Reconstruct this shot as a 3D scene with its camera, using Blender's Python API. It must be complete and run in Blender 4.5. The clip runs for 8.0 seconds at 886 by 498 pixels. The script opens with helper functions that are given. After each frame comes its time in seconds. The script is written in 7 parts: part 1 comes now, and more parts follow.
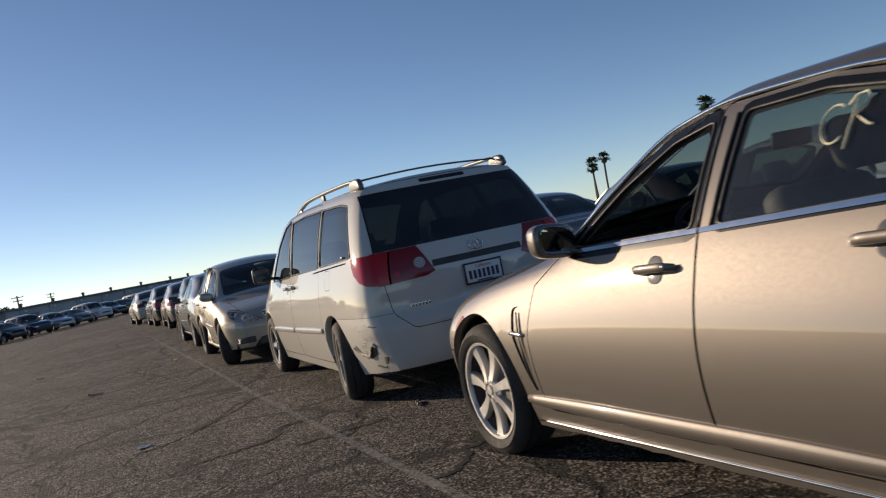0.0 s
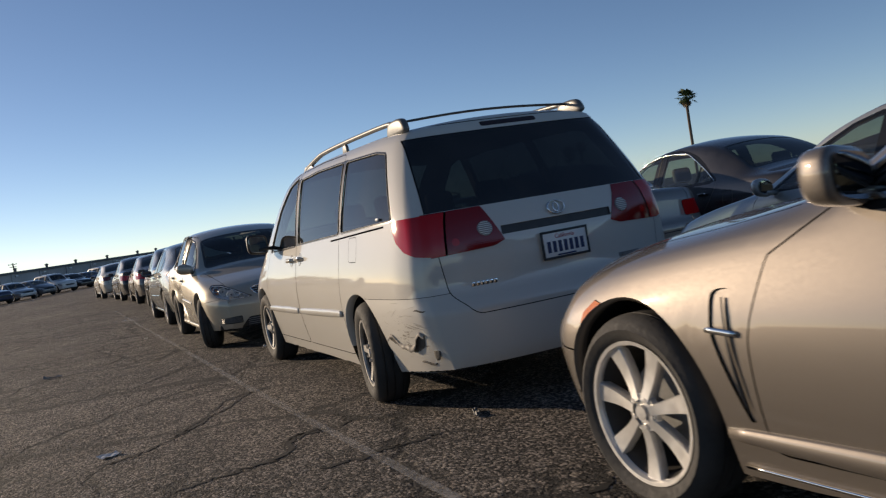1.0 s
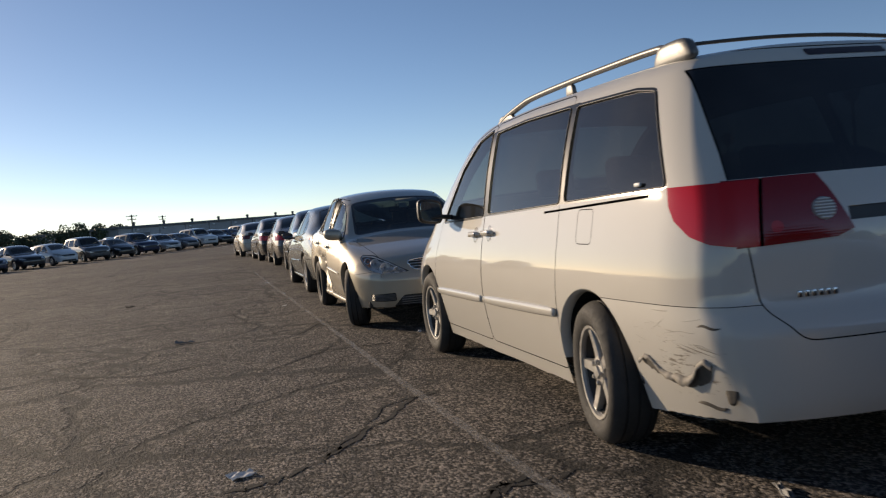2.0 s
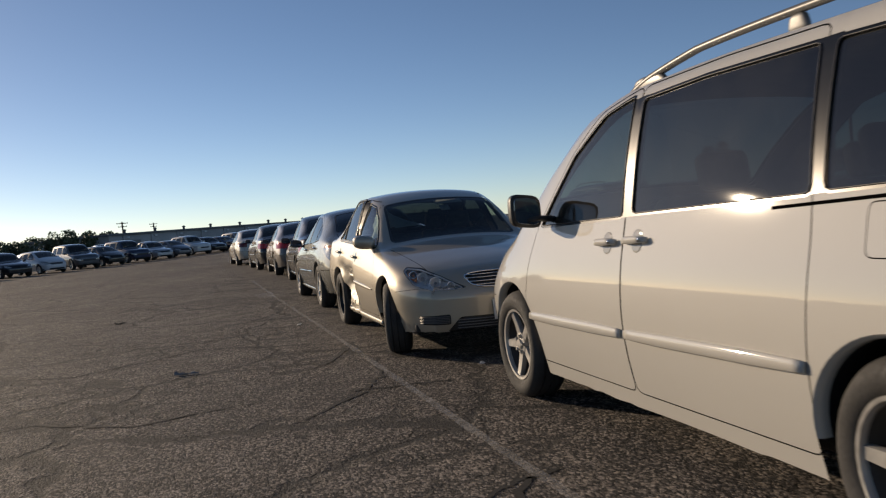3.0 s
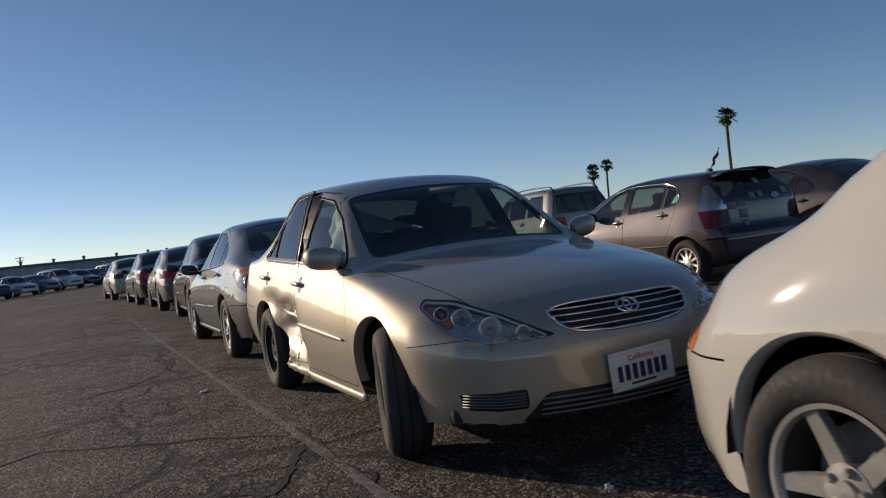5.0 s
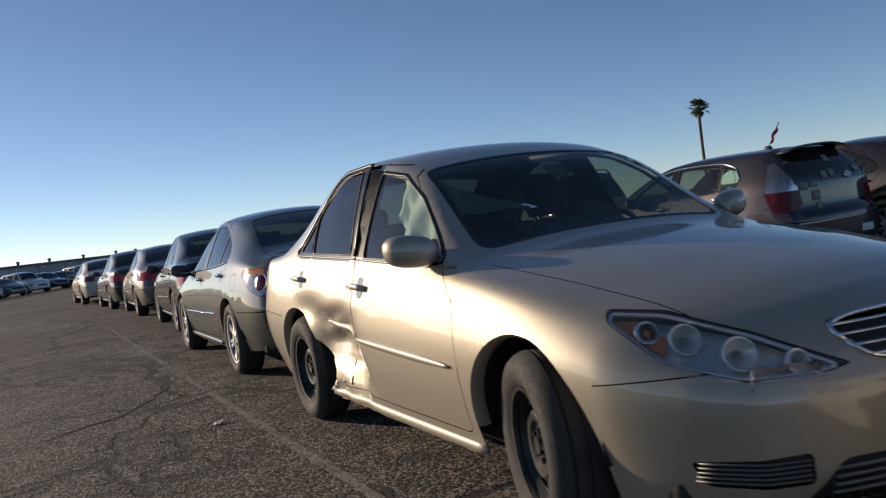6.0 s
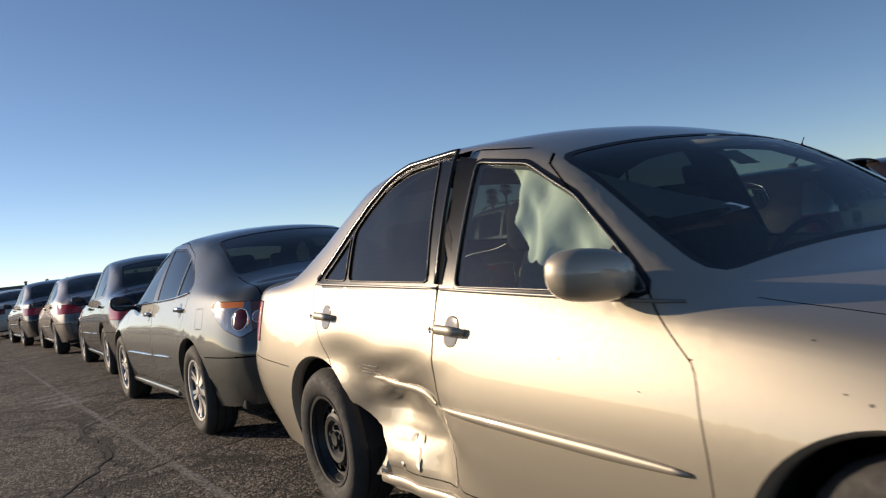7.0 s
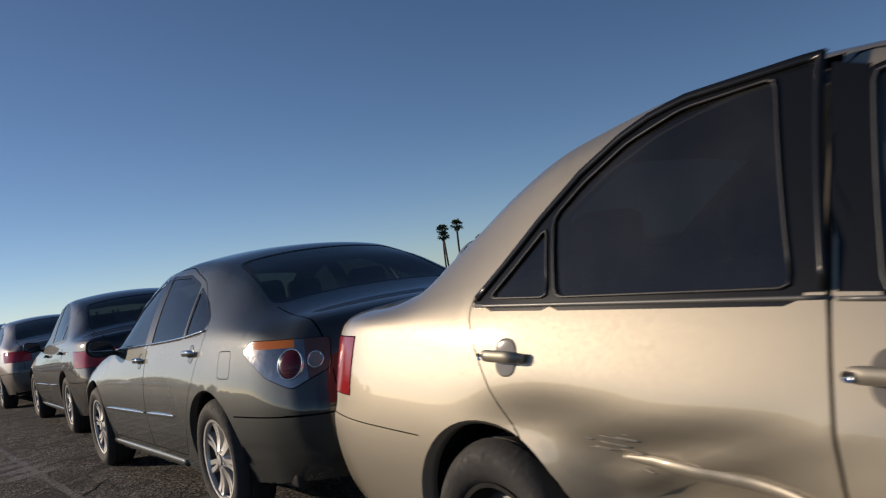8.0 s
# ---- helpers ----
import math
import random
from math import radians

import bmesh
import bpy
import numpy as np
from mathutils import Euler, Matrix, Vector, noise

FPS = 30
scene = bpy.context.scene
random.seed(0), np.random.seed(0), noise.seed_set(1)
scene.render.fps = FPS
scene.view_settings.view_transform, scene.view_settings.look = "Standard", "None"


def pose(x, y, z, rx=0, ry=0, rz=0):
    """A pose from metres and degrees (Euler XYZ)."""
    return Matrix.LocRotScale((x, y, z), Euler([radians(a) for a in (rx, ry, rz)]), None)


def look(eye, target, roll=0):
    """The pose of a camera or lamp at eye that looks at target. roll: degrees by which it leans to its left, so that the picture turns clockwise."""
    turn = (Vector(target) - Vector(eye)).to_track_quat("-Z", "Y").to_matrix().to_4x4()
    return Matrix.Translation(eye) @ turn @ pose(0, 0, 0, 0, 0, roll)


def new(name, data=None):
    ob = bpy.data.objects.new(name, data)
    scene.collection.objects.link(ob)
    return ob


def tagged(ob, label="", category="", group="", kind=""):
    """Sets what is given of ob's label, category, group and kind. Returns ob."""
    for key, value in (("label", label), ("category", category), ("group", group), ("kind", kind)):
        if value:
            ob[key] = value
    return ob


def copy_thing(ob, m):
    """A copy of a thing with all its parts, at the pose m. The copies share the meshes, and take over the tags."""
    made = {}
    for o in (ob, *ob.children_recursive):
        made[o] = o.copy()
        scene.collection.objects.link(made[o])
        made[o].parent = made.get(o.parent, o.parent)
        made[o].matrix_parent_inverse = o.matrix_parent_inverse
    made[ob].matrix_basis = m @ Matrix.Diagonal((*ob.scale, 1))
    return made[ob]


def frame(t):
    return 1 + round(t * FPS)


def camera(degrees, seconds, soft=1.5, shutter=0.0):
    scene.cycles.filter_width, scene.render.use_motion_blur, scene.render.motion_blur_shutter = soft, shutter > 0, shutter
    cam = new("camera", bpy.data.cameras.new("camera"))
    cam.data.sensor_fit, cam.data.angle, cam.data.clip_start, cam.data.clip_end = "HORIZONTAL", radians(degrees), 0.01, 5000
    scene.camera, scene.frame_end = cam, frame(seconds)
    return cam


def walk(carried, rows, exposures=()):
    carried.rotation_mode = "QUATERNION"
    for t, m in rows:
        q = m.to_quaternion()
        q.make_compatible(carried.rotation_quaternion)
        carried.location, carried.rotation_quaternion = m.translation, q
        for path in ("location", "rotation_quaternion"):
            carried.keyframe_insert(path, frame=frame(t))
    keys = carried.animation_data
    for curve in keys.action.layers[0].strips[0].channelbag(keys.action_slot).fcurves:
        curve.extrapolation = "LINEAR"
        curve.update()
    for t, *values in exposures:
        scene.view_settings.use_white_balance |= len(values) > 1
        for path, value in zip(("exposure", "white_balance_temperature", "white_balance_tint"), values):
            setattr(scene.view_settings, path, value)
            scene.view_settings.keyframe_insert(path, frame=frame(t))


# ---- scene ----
from mathutils.bvhtree import BVHTree

cam = camera(56.7, 8.0, soft=1.2, shutter=0.25)
PATH = [
    (0.0, (0.334, -1.131, 1.199), (1.023, 0.746, 1.166), -11.7),
    (0.5, (0.296, -0.336, 1.170), (0.971, 1.546, 1.107), -11.2),
    (1.0, (0.289, 0.466, 1.147), (1.036, 2.319, 1.066), -9.5),
    (1.5, (0.291, 1.302, 1.160), (0.841, 3.224, 1.085), -5.1),
    (2.0, (0.238, 2.108, 1.149), (0.690, 4.054, 1.059), -5.3),
    (3.5, (-0.033, 4.703, 1.160), (0.491, 6.632, 1.102), -4.7),
    (4.0, (0.023, 5.622, 1.143), (0.695, 7.504, 1.078), -5.5),
    (5.3, (0.098, 7.644, 1.071), (0.862, 9.492, 1.025), -7.3),
    (5.5, (0.048, 7.941, 1.104), (0.840, 9.777, 1.039), -7.6),
    (6.0, (-0.031, 8.694, 1.098), (0.767, 10.526, 1.035), -7.8),
    (6.5, (-0.116, 9.455, 1.116), (0.763, 11.252, 1.110), -7.7),
    (7.0, (-0.105, 10.215, 1.126), (0.865, 11.964, 1.112), -7.6),
    (7.5, (-0.162, 11.002, 1.168), (0.891, 12.701, 1.220), -8.1),
    (8.0, (-0.164, 11.785, 1.127), (0.923, 13.464, 1.184), -8.8),
]
STOPS = [(0.0, 0.16), (0.5, 0.16), (1.0, 0.18), (1.5, 0.20), (2.0, 0.24), (3.5, -0.08), (4.0, -0.08), (5.5, -0.16), (6.0, 0.15), (6.5, 0.31), (7.0, 0.30), (7.5, 0.10), (8.0, -0.26)]
KELVIN = [(0.0, 6750), (2.0, 6950), (4.2, 6800), (5.3, 6300), (6.0, 6600), (6.5, 6800), (7.0, 6700), (8.0, 6350)]
walk(cam, [(t, look(eye, target, roll)) for t, eye, target, roll in PATH], [(t, e + 0.2, float(np.interp(t, *zip(*KELVIN))), 13) for t, e in STOPS])

# ---- light ----
SUN_AZ, SUN_EL = -35.4, 14.0  # azimuth from +y towards +x, elevation, degrees
world = bpy.data.worlds.new("sky")
scene.world = world
world.use_nodes = True
wn = world.node_tree.nodes
sky = wn.new("ShaderNodeTexSky")
sky.sky_type = "NISHITA"
sky.sun_disc = False
sky.sun_elevation = radians(SUN_EL)
sky.sun_rotation = radians(SUN_AZ)
sky.air_density, sky.dust_density, sky.ozone_density = 0.55, 0.10, 1.5
wn["Background"].inputs["Strength"].default_value = 0.086
vivid = wn.new("ShaderNodeHueSaturation")
vivid.inputs["Saturation"].default_value = 1.06
world.node_tree.links.new(sky.outputs[0], vivid.inputs["Color"])
world.node_tree.links.new(vivid.outputs[0], wn["Background"].inputs["Color"])
sun = new("sun", bpy.data.lights.new("sun", "SUN"))
sun.data.energy, sun.data.angle, sun.data.color = 3.3, radians(0.55), (1.0, 0.82, 0.60)
sd = Vector((math.sin(radians(SUN_AZ)) * math.cos(radians(SUN_EL)), math.cos(radians(SUN_AZ)) * math.cos(radians(SUN_EL)), math.sin(radians(SUN_EL))))
sun.matrix_world = look((-20, 40, 30), Vector((-20, 40, 30)) - sd)

# ---- materials ----
def material(name):
    m = bpy.data.materials.new(name)
    m.use_nodes = True
    return m, m.node_tree.nodes, m.node_tree.links, m.node_tree.nodes["Principled BSDF"]


def simple(name, color, rough=0.5, metal=0.0, bump=0.0, scale=40.0, vary=0.15, coat=0.0, even=False):
    """A surface with two scales of mottling and a fine relief."""
    m, n, l, p = material(name)
    tc = n.new("ShaderNodeTexCoord")
    a = n.new("ShaderNodeTexNoise")
    a.inputs["Scale"].default_value, a.inputs["Detail"].default_value = scale, 5
    b = n.new("ShaderNodeTexNoise")
    b.inputs["Scale"].default_value, b.inputs["Detail"].default_value = scale * 0.12, 3
    l.new(tc.outputs["Object"], a.inputs["Vector"])
    l.new(tc.outputs["Object"], b.inputs["Vector"])
    mx = n.new("ShaderNodeMath")
    mx.operation = "MULTIPLY_ADD"
    l.new(a.outputs["Fac"], mx.inputs[0])
    mx.inputs[1].default_value = 0.5
    l.new(b.outputs["Fac"], mx.inputs[2])
    mr = n.new("ShaderNodeMapRange")
    mr.inputs[1].default_value, mr.inputs[2].default_value = 0.45, 1.05
    mr.inputs[3].default_value, mr.inputs[4].default_value = 1 - vary, 1 + vary
    l.new(mx.outputs[0], mr.inputs[0])
    h = n.new("ShaderNodeHueSaturation")
    h.inputs["Color"].default_value = (*color, 1)
    l.new(mr.outputs[0], h.inputs["Value"])
    l.new(h.outputs[0], p.inputs["Base Color"])
    rr = n.new("ShaderNodeMapRange")
    rr.inputs[1].default_value, rr.inputs[2].default_value = 0.3, 0.8
    rr.inputs[3].default_value, rr.inputs[4].default_value = rough * 0.85, min(1, rough * 1.2)
    l.new(a.outputs["Fac"], rr.inputs[0])
    if even:
        p.inputs["Roughness"].default_value = rough
    else:
        l.new(rr.outputs[0], p.inputs["Roughness"])
    p.inputs["Metallic"].default_value = metal
    p.inputs["Coat Weight"].default_value = coat
    if bump:
        bp = n.new("ShaderNodeBump")
        bp.inputs["Strength"].default_value, bp.inputs["Distance"].default_value = bump, 0.004
        l.new(a.outputs["Fac"], bp.inputs["Height"])
        l.new(bp.outputs[0], p.inputs["Normal"])
    return m


def paint_material():
    """Metallic car paint under a clear coat; the hue is each object's own colour, with a thin film of road dust."""
    m, n, l, p = material("car_paint")
    oi = n.new("ShaderNodeObjectInfo")
    tc = n.new("ShaderNodeTexCoord")
    dust = n.new("ShaderNodeTexNoise")
    dust.inputs["Scale"].default_value, dust.inputs["Detail"].default_value = 1.6, 3
    l.new(tc.outputs["Object"], dust.inputs["Vector"])
    speck = n.new("ShaderNodeTexNoise")
    speck.inputs["Scale"].default_value, speck.inputs["Detail"].default_value = 90, 2
    l.new(tc.outputs["Object"], speck.inputs["Vector"])
    r1 = n.new("ShaderNodeMapRange")
    r1.inputs[1].default_value, r1.inputs[2].default_value, r1.inputs[3].default_value, r1.inputs[4].default_value = 0.4, 0.75, 0.02, 0.08
    l.new(dust.outputs["Fac"], r1.inputs[0])
    mix = n.new("ShaderNodeMix")
    mix.data_type = "RGBA"
    l.new(r1.outputs[0], mix.inputs[0])
    l.new(oi.outputs["Color"], mix.inputs[6])
    mix.inputs[7].default_value = (0.36, 0.31, 0.25, 1)
    l.new(mix.outputs[2], p.inputs["Base Color"])
    l.new(oi.outputs["Alpha"], p.inputs["Metallic"])
    r2 = n.new("ShaderNodeMapRange")
    r2.inputs[1].default_value, r2.inputs[2].default_value, r2.inputs[3].default_value, r2.inputs[4].default_value = 0.3, 0.7, 0.48, 0.52
    l.new(speck.outputs["Fac"], r2.inputs[0])
    l.new(r2.outputs[0], p.inputs["Roughness"])
    p.inputs["Coat Weight"].default_value = 1.0
    r3 = n.new("ShaderNodeMapRange")
    r3.inputs[1].default_value, r3.inputs[2].default_value, r3.inputs[3].default_value, r3.inputs[4].default_value = 0.3, 0.75, 0.03, 0.06
    l.new(dust.outputs["Fac"], r3.inputs[0])
    l.new(r3.outputs[0], p.inputs["Coat Roughness"])
    p.inputs["Specular IOR Level"].default_value = 0.08
    p.inputs["Coat IOR"].default_value = 1.62
    return m


def glass_material(name, tint, gloss_rough=0.015, film=0.06):
    """Thin sheet: what is behind shows through the tint, the surface mirrors by Fresnel, and a film of dust scatters light."""
    m, n, l, p = material(name)
    n.remove(p)
    out = n["Material Output"]
    tr = n.new("ShaderNodeBsdfTransparent")
    tr.inputs[0].default_value = (*tint, 1)
    gl = n.new("ShaderNodeBsdfGlossy")
    gl.inputs["Roughness"].default_value = gloss_rough
    lw = n.new("ShaderNodeLayerWeight")
    lw.inputs[0].default_value = 0.5
    pw = n.new("ShaderNodeMath")
    pw.operation = "POWER"
    l.new(lw.outputs["Facing"], pw.inputs[0])
    pw.inputs[1].default_value = 5.0
    fr = n.new("ShaderNodeMath")
    fr.operation = "MULTIPLY_ADD"
    l.new(pw.outputs[0], fr.inputs[0])
    fr.inputs[1].default_value, fr.inputs[2].default_value = 0.91, 0.085
    mx = n.new("ShaderNodeMixShader")
    l.new(fr.outputs[0], mx.inputs[0])
    l.new(tr.outputs[0], mx.inputs[1])
    l.new(gl.outputs[0], mx.inputs[2])
    df = n.new("ShaderNodeBsdfDiffuse")
    df.inputs[0].default_value = (0.45, 0.43, 0.4, 1)
    tc = n.new("ShaderNodeTexCoord")
    nz = n.new("ShaderNodeTexNoise")
    nz.inputs["Scale"].default_value, nz.inputs["Detail"].default_value = 3.0, 6
    l.new(tc.outputs["Object"], nz.inputs["Vector"])
    mr = n.new("ShaderNodeMapRange")
    mr.inputs[1].default_value, mr.inputs[2].default_value, mr.inputs[3].default_value, mr.inputs[4].default_value = 0.35, 0.75, film * 0.3, film
    l.new(nz.outputs["Fac"], mr.inputs[0])
    m2 = n.new("ShaderNodeMixShader")
    l.new(mr.outputs[0], m2.inputs[0])
    l.new(mx.outputs[0], m2.inputs[1])
    l.new(df.outputs[0], m2.inputs[2])
    l.new(m2.outputs[0], out.inputs[0])
    return m


def lamp_material(name, color, trans, rough=0.08, ribs=120.0, bump=0.5):
    """Ribbed coloured lens of a lamp."""
    m, n, l, p = material(name)
    p.inputs["Base Color"].default_value = (*color, 1)
    p.inputs["Roughness"].default_value = rough
    p.inputs["Transmission Weight"].default_value = trans
    p.inputs["Coat Weight"].default_value = 0.15
    p.inputs["Coat Roughness"].default_value = 0.03
    tc = n.new("ShaderNodeTexCoord")
    wv = n.new("ShaderNodeTexWave")
    wv.bands_direction = "Z"
    wv.inputs["Scale"].default_value = ribs / 6.28
    wv.inputs["Distortion"].default_value = 0.3
    l.new(tc.outputs["Object"], wv.inputs["Vector"])
    bp = n.new("ShaderNodeBump")
    bp.inputs["Strength"].default_value, bp.inputs["Distance"].default_value = bump, 0.004
    l.new(wv.outputs["Fac"], bp.inputs["Height"])
    l.new(bp.outputs[0], p.inputs["Normal"])
    return m


def bumper_scuff_material():
    """White bumper paint with scrapes that bare grey plastic."""
    m, n, l, p = material("scuffed_bumper")
    tc = n.new("ShaderNodeTexCoord")
    mp = n.new("ShaderNodeMapping")
    mp.inputs["Scale"].default_value = (1.0, 1.0, 4.5)
    mp.inputs["Rotation"].default_value = (0.35, 0, 0)
    l.new(tc.outputs["Object"], mp.inputs["Vector"])
    nz = n.new("ShaderNodeTexNoise")
    nz.inputs["Scale"].default_value, nz.inputs["Detail"].default_value, nz.inputs["Roughness"].default_value = 13.0, 9, 0.75
    l.new(mp.outputs[0], nz.inputs["Vector"])
    area = n.new("ShaderNodeTexGradient")
    area.gradient_type = "SPHERICAL"
    mp2 = n.new("ShaderNodeMapping")
    mp2.vector_type = "TEXTURE"
    mp2.inputs["Location"].default_value = (-0.93, -4.68, 0.47)
    mp2.inputs["Scale"].default_value = (0.4, 0.42, 0.22)
    l.new(tc.outputs["Object"], mp2.inputs["Vector"])
    l.new(mp2.outputs[0], area.inputs[0])
    add = n.new("ShaderNodeMath")
    add.operation = "MULTIPLY_ADD"
    l.new(area.outputs["Fac"], add.inputs[0])
    add.inputs[1].default_value = 0.22
    l.new(nz.outputs["Fac"], add.inputs[2])
    rp = n.new("ShaderNodeMapRange")
    rp.inputs[1].default_value, rp.inputs[2].default_value = 0.70, 0.76
    l.new(add.outputs[0], rp.inputs[0])
    mix = n.new("ShaderNodeMix")
    mix.data_type = "RGBA"
    l.new(rp.outputs[0], mix.inputs[0])
    mix.inputs[6].default_value = (0.57, 0.545, 0.49, 1)
    mix.inputs[7].default_value = (0.24, 0.21, 0.17, 1)
    l.new(mix.outputs[2], p.inputs["Base Color"])
    p.inputs["Roughness"].default_value = 0.42
    p.inputs["Coat Weight"].default_value = 0.35
    bp = n.new("ShaderNodeBump")
    bp.inputs["Strength"].default_value, bp.inputs["Distance"].default_value = 0.3, 0.006
    bp.invert = True
    l.new(rp.outputs[0], bp.inputs["Height"])
    l.new(bp.outputs[0], p.inputs["Normal"])
    return m


def asphalt_material():
    """Old asphalt: bare grey and tan aggregate in black binder, patches, and a net of fine cracks."""
    m, n, l, p = material("asphalt")
    tc = n.new("ShaderNodeTexCoord")

    def noise_at(scale, detail, rough=0.6):
        z = n.new("ShaderNodeTexNoise")
        z.inputs["Scale"].default_value, z.inputs["Detail"].default_value, z.inputs["Roughness"].default_value = scale, detail, rough
        l.new(tc.outputs["Object"], z.inputs["Vector"])
        return z

    big, mid, fine = noise_at(0.22, 6), noise_at(2.6, 6), noise_at(38, 6, 0.8)
    vo = n.new("ShaderNodeTexVoronoi")
    vo.inputs["Scale"].default_value = 80
    l.new(tc.outputs["Object"], vo.inputs["Vector"])
    ramp = n.new("ShaderNodeValToRGB")
    ramp.color_ramp.elements[0].position, ramp.color_ramp.elements[0].color = 0.30, (0.008, 0.007, 0.0062, 1)
    ramp.color_ramp.elements[1].position, ramp.color_ramp.elements[1].color = 0.80, (0.43, 0.37, 0.315, 1)
    e = ramp.color_ramp.elements.new(0.52)
    e.color = (0.073, 0.062, 0.053, 1)
    sep = n.new("ShaderNodeSeparateColor")
    l.new(vo.outputs["Color"], sep.inputs[0])
    st = n.new("ShaderNodeMath")
    st.operation = "MULTIPLY_ADD"
    l.new(sep.outputs[0], st.inputs[0])
    st.inputs[1].default_value = 0.62
    l.new(fine.outputs["Fac"], st.inputs[2])
    st2 = n.new("ShaderNodeMath")
    st2.operation = "MULTIPLY_ADD"
    l.new(mid.outputs["Fac"], st2.inputs[0])
    st2.inputs[1].default_value = 0.35
    l.new(st.outputs[0], st2.inputs[2])
    st3 = n.new("ShaderNodeMath")
    st3.operation = "MULTIPLY_ADD"
    l.new(big.outputs["Fac"], st3.inputs[0])
    st3.inputs[1].default_value = 0.3
    l.new(st2.outputs[0], st3.inputs[2])
    sh = n.new("ShaderNodeMath")
    sh.operation = "SUBTRACT"
    l.new(st3.outputs[0], sh.inputs[0])
    sh.inputs[1].default_value = 0.682
    l.new(sh.outputs[0], ramp.inputs[0])
    # wandering cracks: edges of large cells, pushed about by noise
    warp = noise_at(1.7, 6, 0.65)
    wm = n.new("ShaderNodeVectorMath")
    wm.operation = "MULTIPLY_ADD"
    l.new(warp.outputs["Color"], wm.inputs[0])
    wm.inputs[1].default_value = (0.9, 0.9, 0.0)
    l.new(tc.outputs["Object"], wm.inputs[2])

    def cracks(scale, width):
        v = n.new("ShaderNodeTexVoronoi")
        v.feature = "DISTANCE_TO_EDGE"
        v.inputs["Scale"].default_value = scale
        l.new(wm.outputs[0], v.inputs["Vector"])
        r = n.new("ShaderNodeMapRange")
        r.inputs[1].default_value, r.inputs[2].default_value = width * 0.35, width
        r.inputs[3].default_value, r.inputs[4].default_value = 1.0, 0.0
        l.new(v.outputs["Distance"], r.inputs[0])
        return r

    c1, c2 = cracks(0.42, 0.026), cracks(1.9, 0.055)
    gate = n.new("ShaderNodeMapRange")
    gate.inputs[1].default_value, gate.inputs[2].default_value = 0.44, 0.56
    l.new(noise_at(0.35, 3).outputs["Fac"], gate.inputs[0])
    g2 = n.new("ShaderNodeMath")
    g2.operation = "MULTIPLY"
    l.new(c2.outputs[0], g2.inputs[0])
    l.new(gate.outputs[0], g2.inputs[1])
    cm = n.new("ShaderNodeMath")
    cm.operation = "MAXIMUM"
    l.new(c1.outputs[0], cm.inputs[0])
    l.new(g2.outputs[0], cm.inputs[1])
    mix = n.new("ShaderNodeMix")
    mix.data_type = "RGBA"
    cf = n.new("ShaderNodeMath")
    cf.operation = "MULTIPLY"
    l.new(cm.outputs[0], cf.inputs[0])
    cf.inputs[1].default_value = 0.8
    l.new(cf.outputs[0], mix.inputs[0])
    l.new(ramp.outputs[0], mix.inputs[6])
    mix.inputs[7].default_value = (0.012, 0.011, 0.010, 1)
    l.new(mix.outputs[2], p.inputs["Base Color"])
    p.inputs["Roughness"].default_value = 0.82
    p.inputs["Specular IOR Level"].default_value = 0.35
    hh = n.new("ShaderNodeMath")
    hh.operation = "MULTIPLY_ADD"
    l.new(vo.outputs["Distance"], hh.inputs[0])
    hh.inputs[1].default_value = -0.8
    l.new(fine.outputs["Fac"], hh.inputs[2])
    h2 = n.new("ShaderNodeMath")
    h2.operation = "MULTIPLY_ADD"
    l.new(cm.outputs[0], h2.inputs[0])
    h2.inputs[1].default_value = -1.6
    l.new(hh.outputs[0], h2.inputs[2])
    bp = n.new("ShaderNodeBump")
    bp.inputs["Strength"].default_value, bp.inputs["Distance"].default_value = 1.0, 0.012
    l.new(h2.outputs[0], bp.inputs["Height"])
    l.new(bp.outputs[0], p.inputs["Normal"])
    return m


def worn_line_material():
    """White road paint, worn through to the stones."""
    m, n, l, p = material("worn_line")
    tc = n.new("ShaderNodeTexCoord")
    nz = n.new("ShaderNodeTexNoise")
    nz.inputs["Scale"].default_value, nz.inputs["Detail"].default_value, nz.inputs["Roughness"].default_value = 14, 8, 0.8
    l.new(tc.outputs["Object"], nz.inputs["Vector"])
    b = n.new("ShaderNodeTexNoise")
    b.inputs["Scale"].default_value, b.inputs["Detail"].default_value = 1.1, 3
    l.new(tc.outputs["Object"], b.inputs["Vector"])
    ad = n.new("ShaderNodeMath")
    ad.operation = "MULTIPLY_ADD"
    l.new(b.outputs["Fac"], ad.inputs[0])
    ad.inputs[1].default_value = 0.4
    l.new(nz.outputs["Fac"], ad.inputs[2])
    mr = n.new("ShaderNodeMapRange")
    mr.inputs[1].default_value, mr.inputs[2].default_value, mr.inputs[4].default_value = 0.50, 0.90, 0.62
    l.new(ad.outputs[0], mr.inputs[0])
    tr = n.new("ShaderNodeBsdfTransparent")
    mx = n.new("ShaderNodeMixShader")
    l.new(mr.outputs[0], mx.inputs[0])
    l.new(tr.outputs[0], mx.inputs[1])
    l.new(p.outputs[0], mx.inputs[2])
    p.inputs["Base Color"].default_value = (0.46, 0.44, 0.41, 1)
    p.inputs["Roughness"].default_value = 0.8
    l.new(mx.outputs[0], n["Material Output"].inputs[0])
    return m


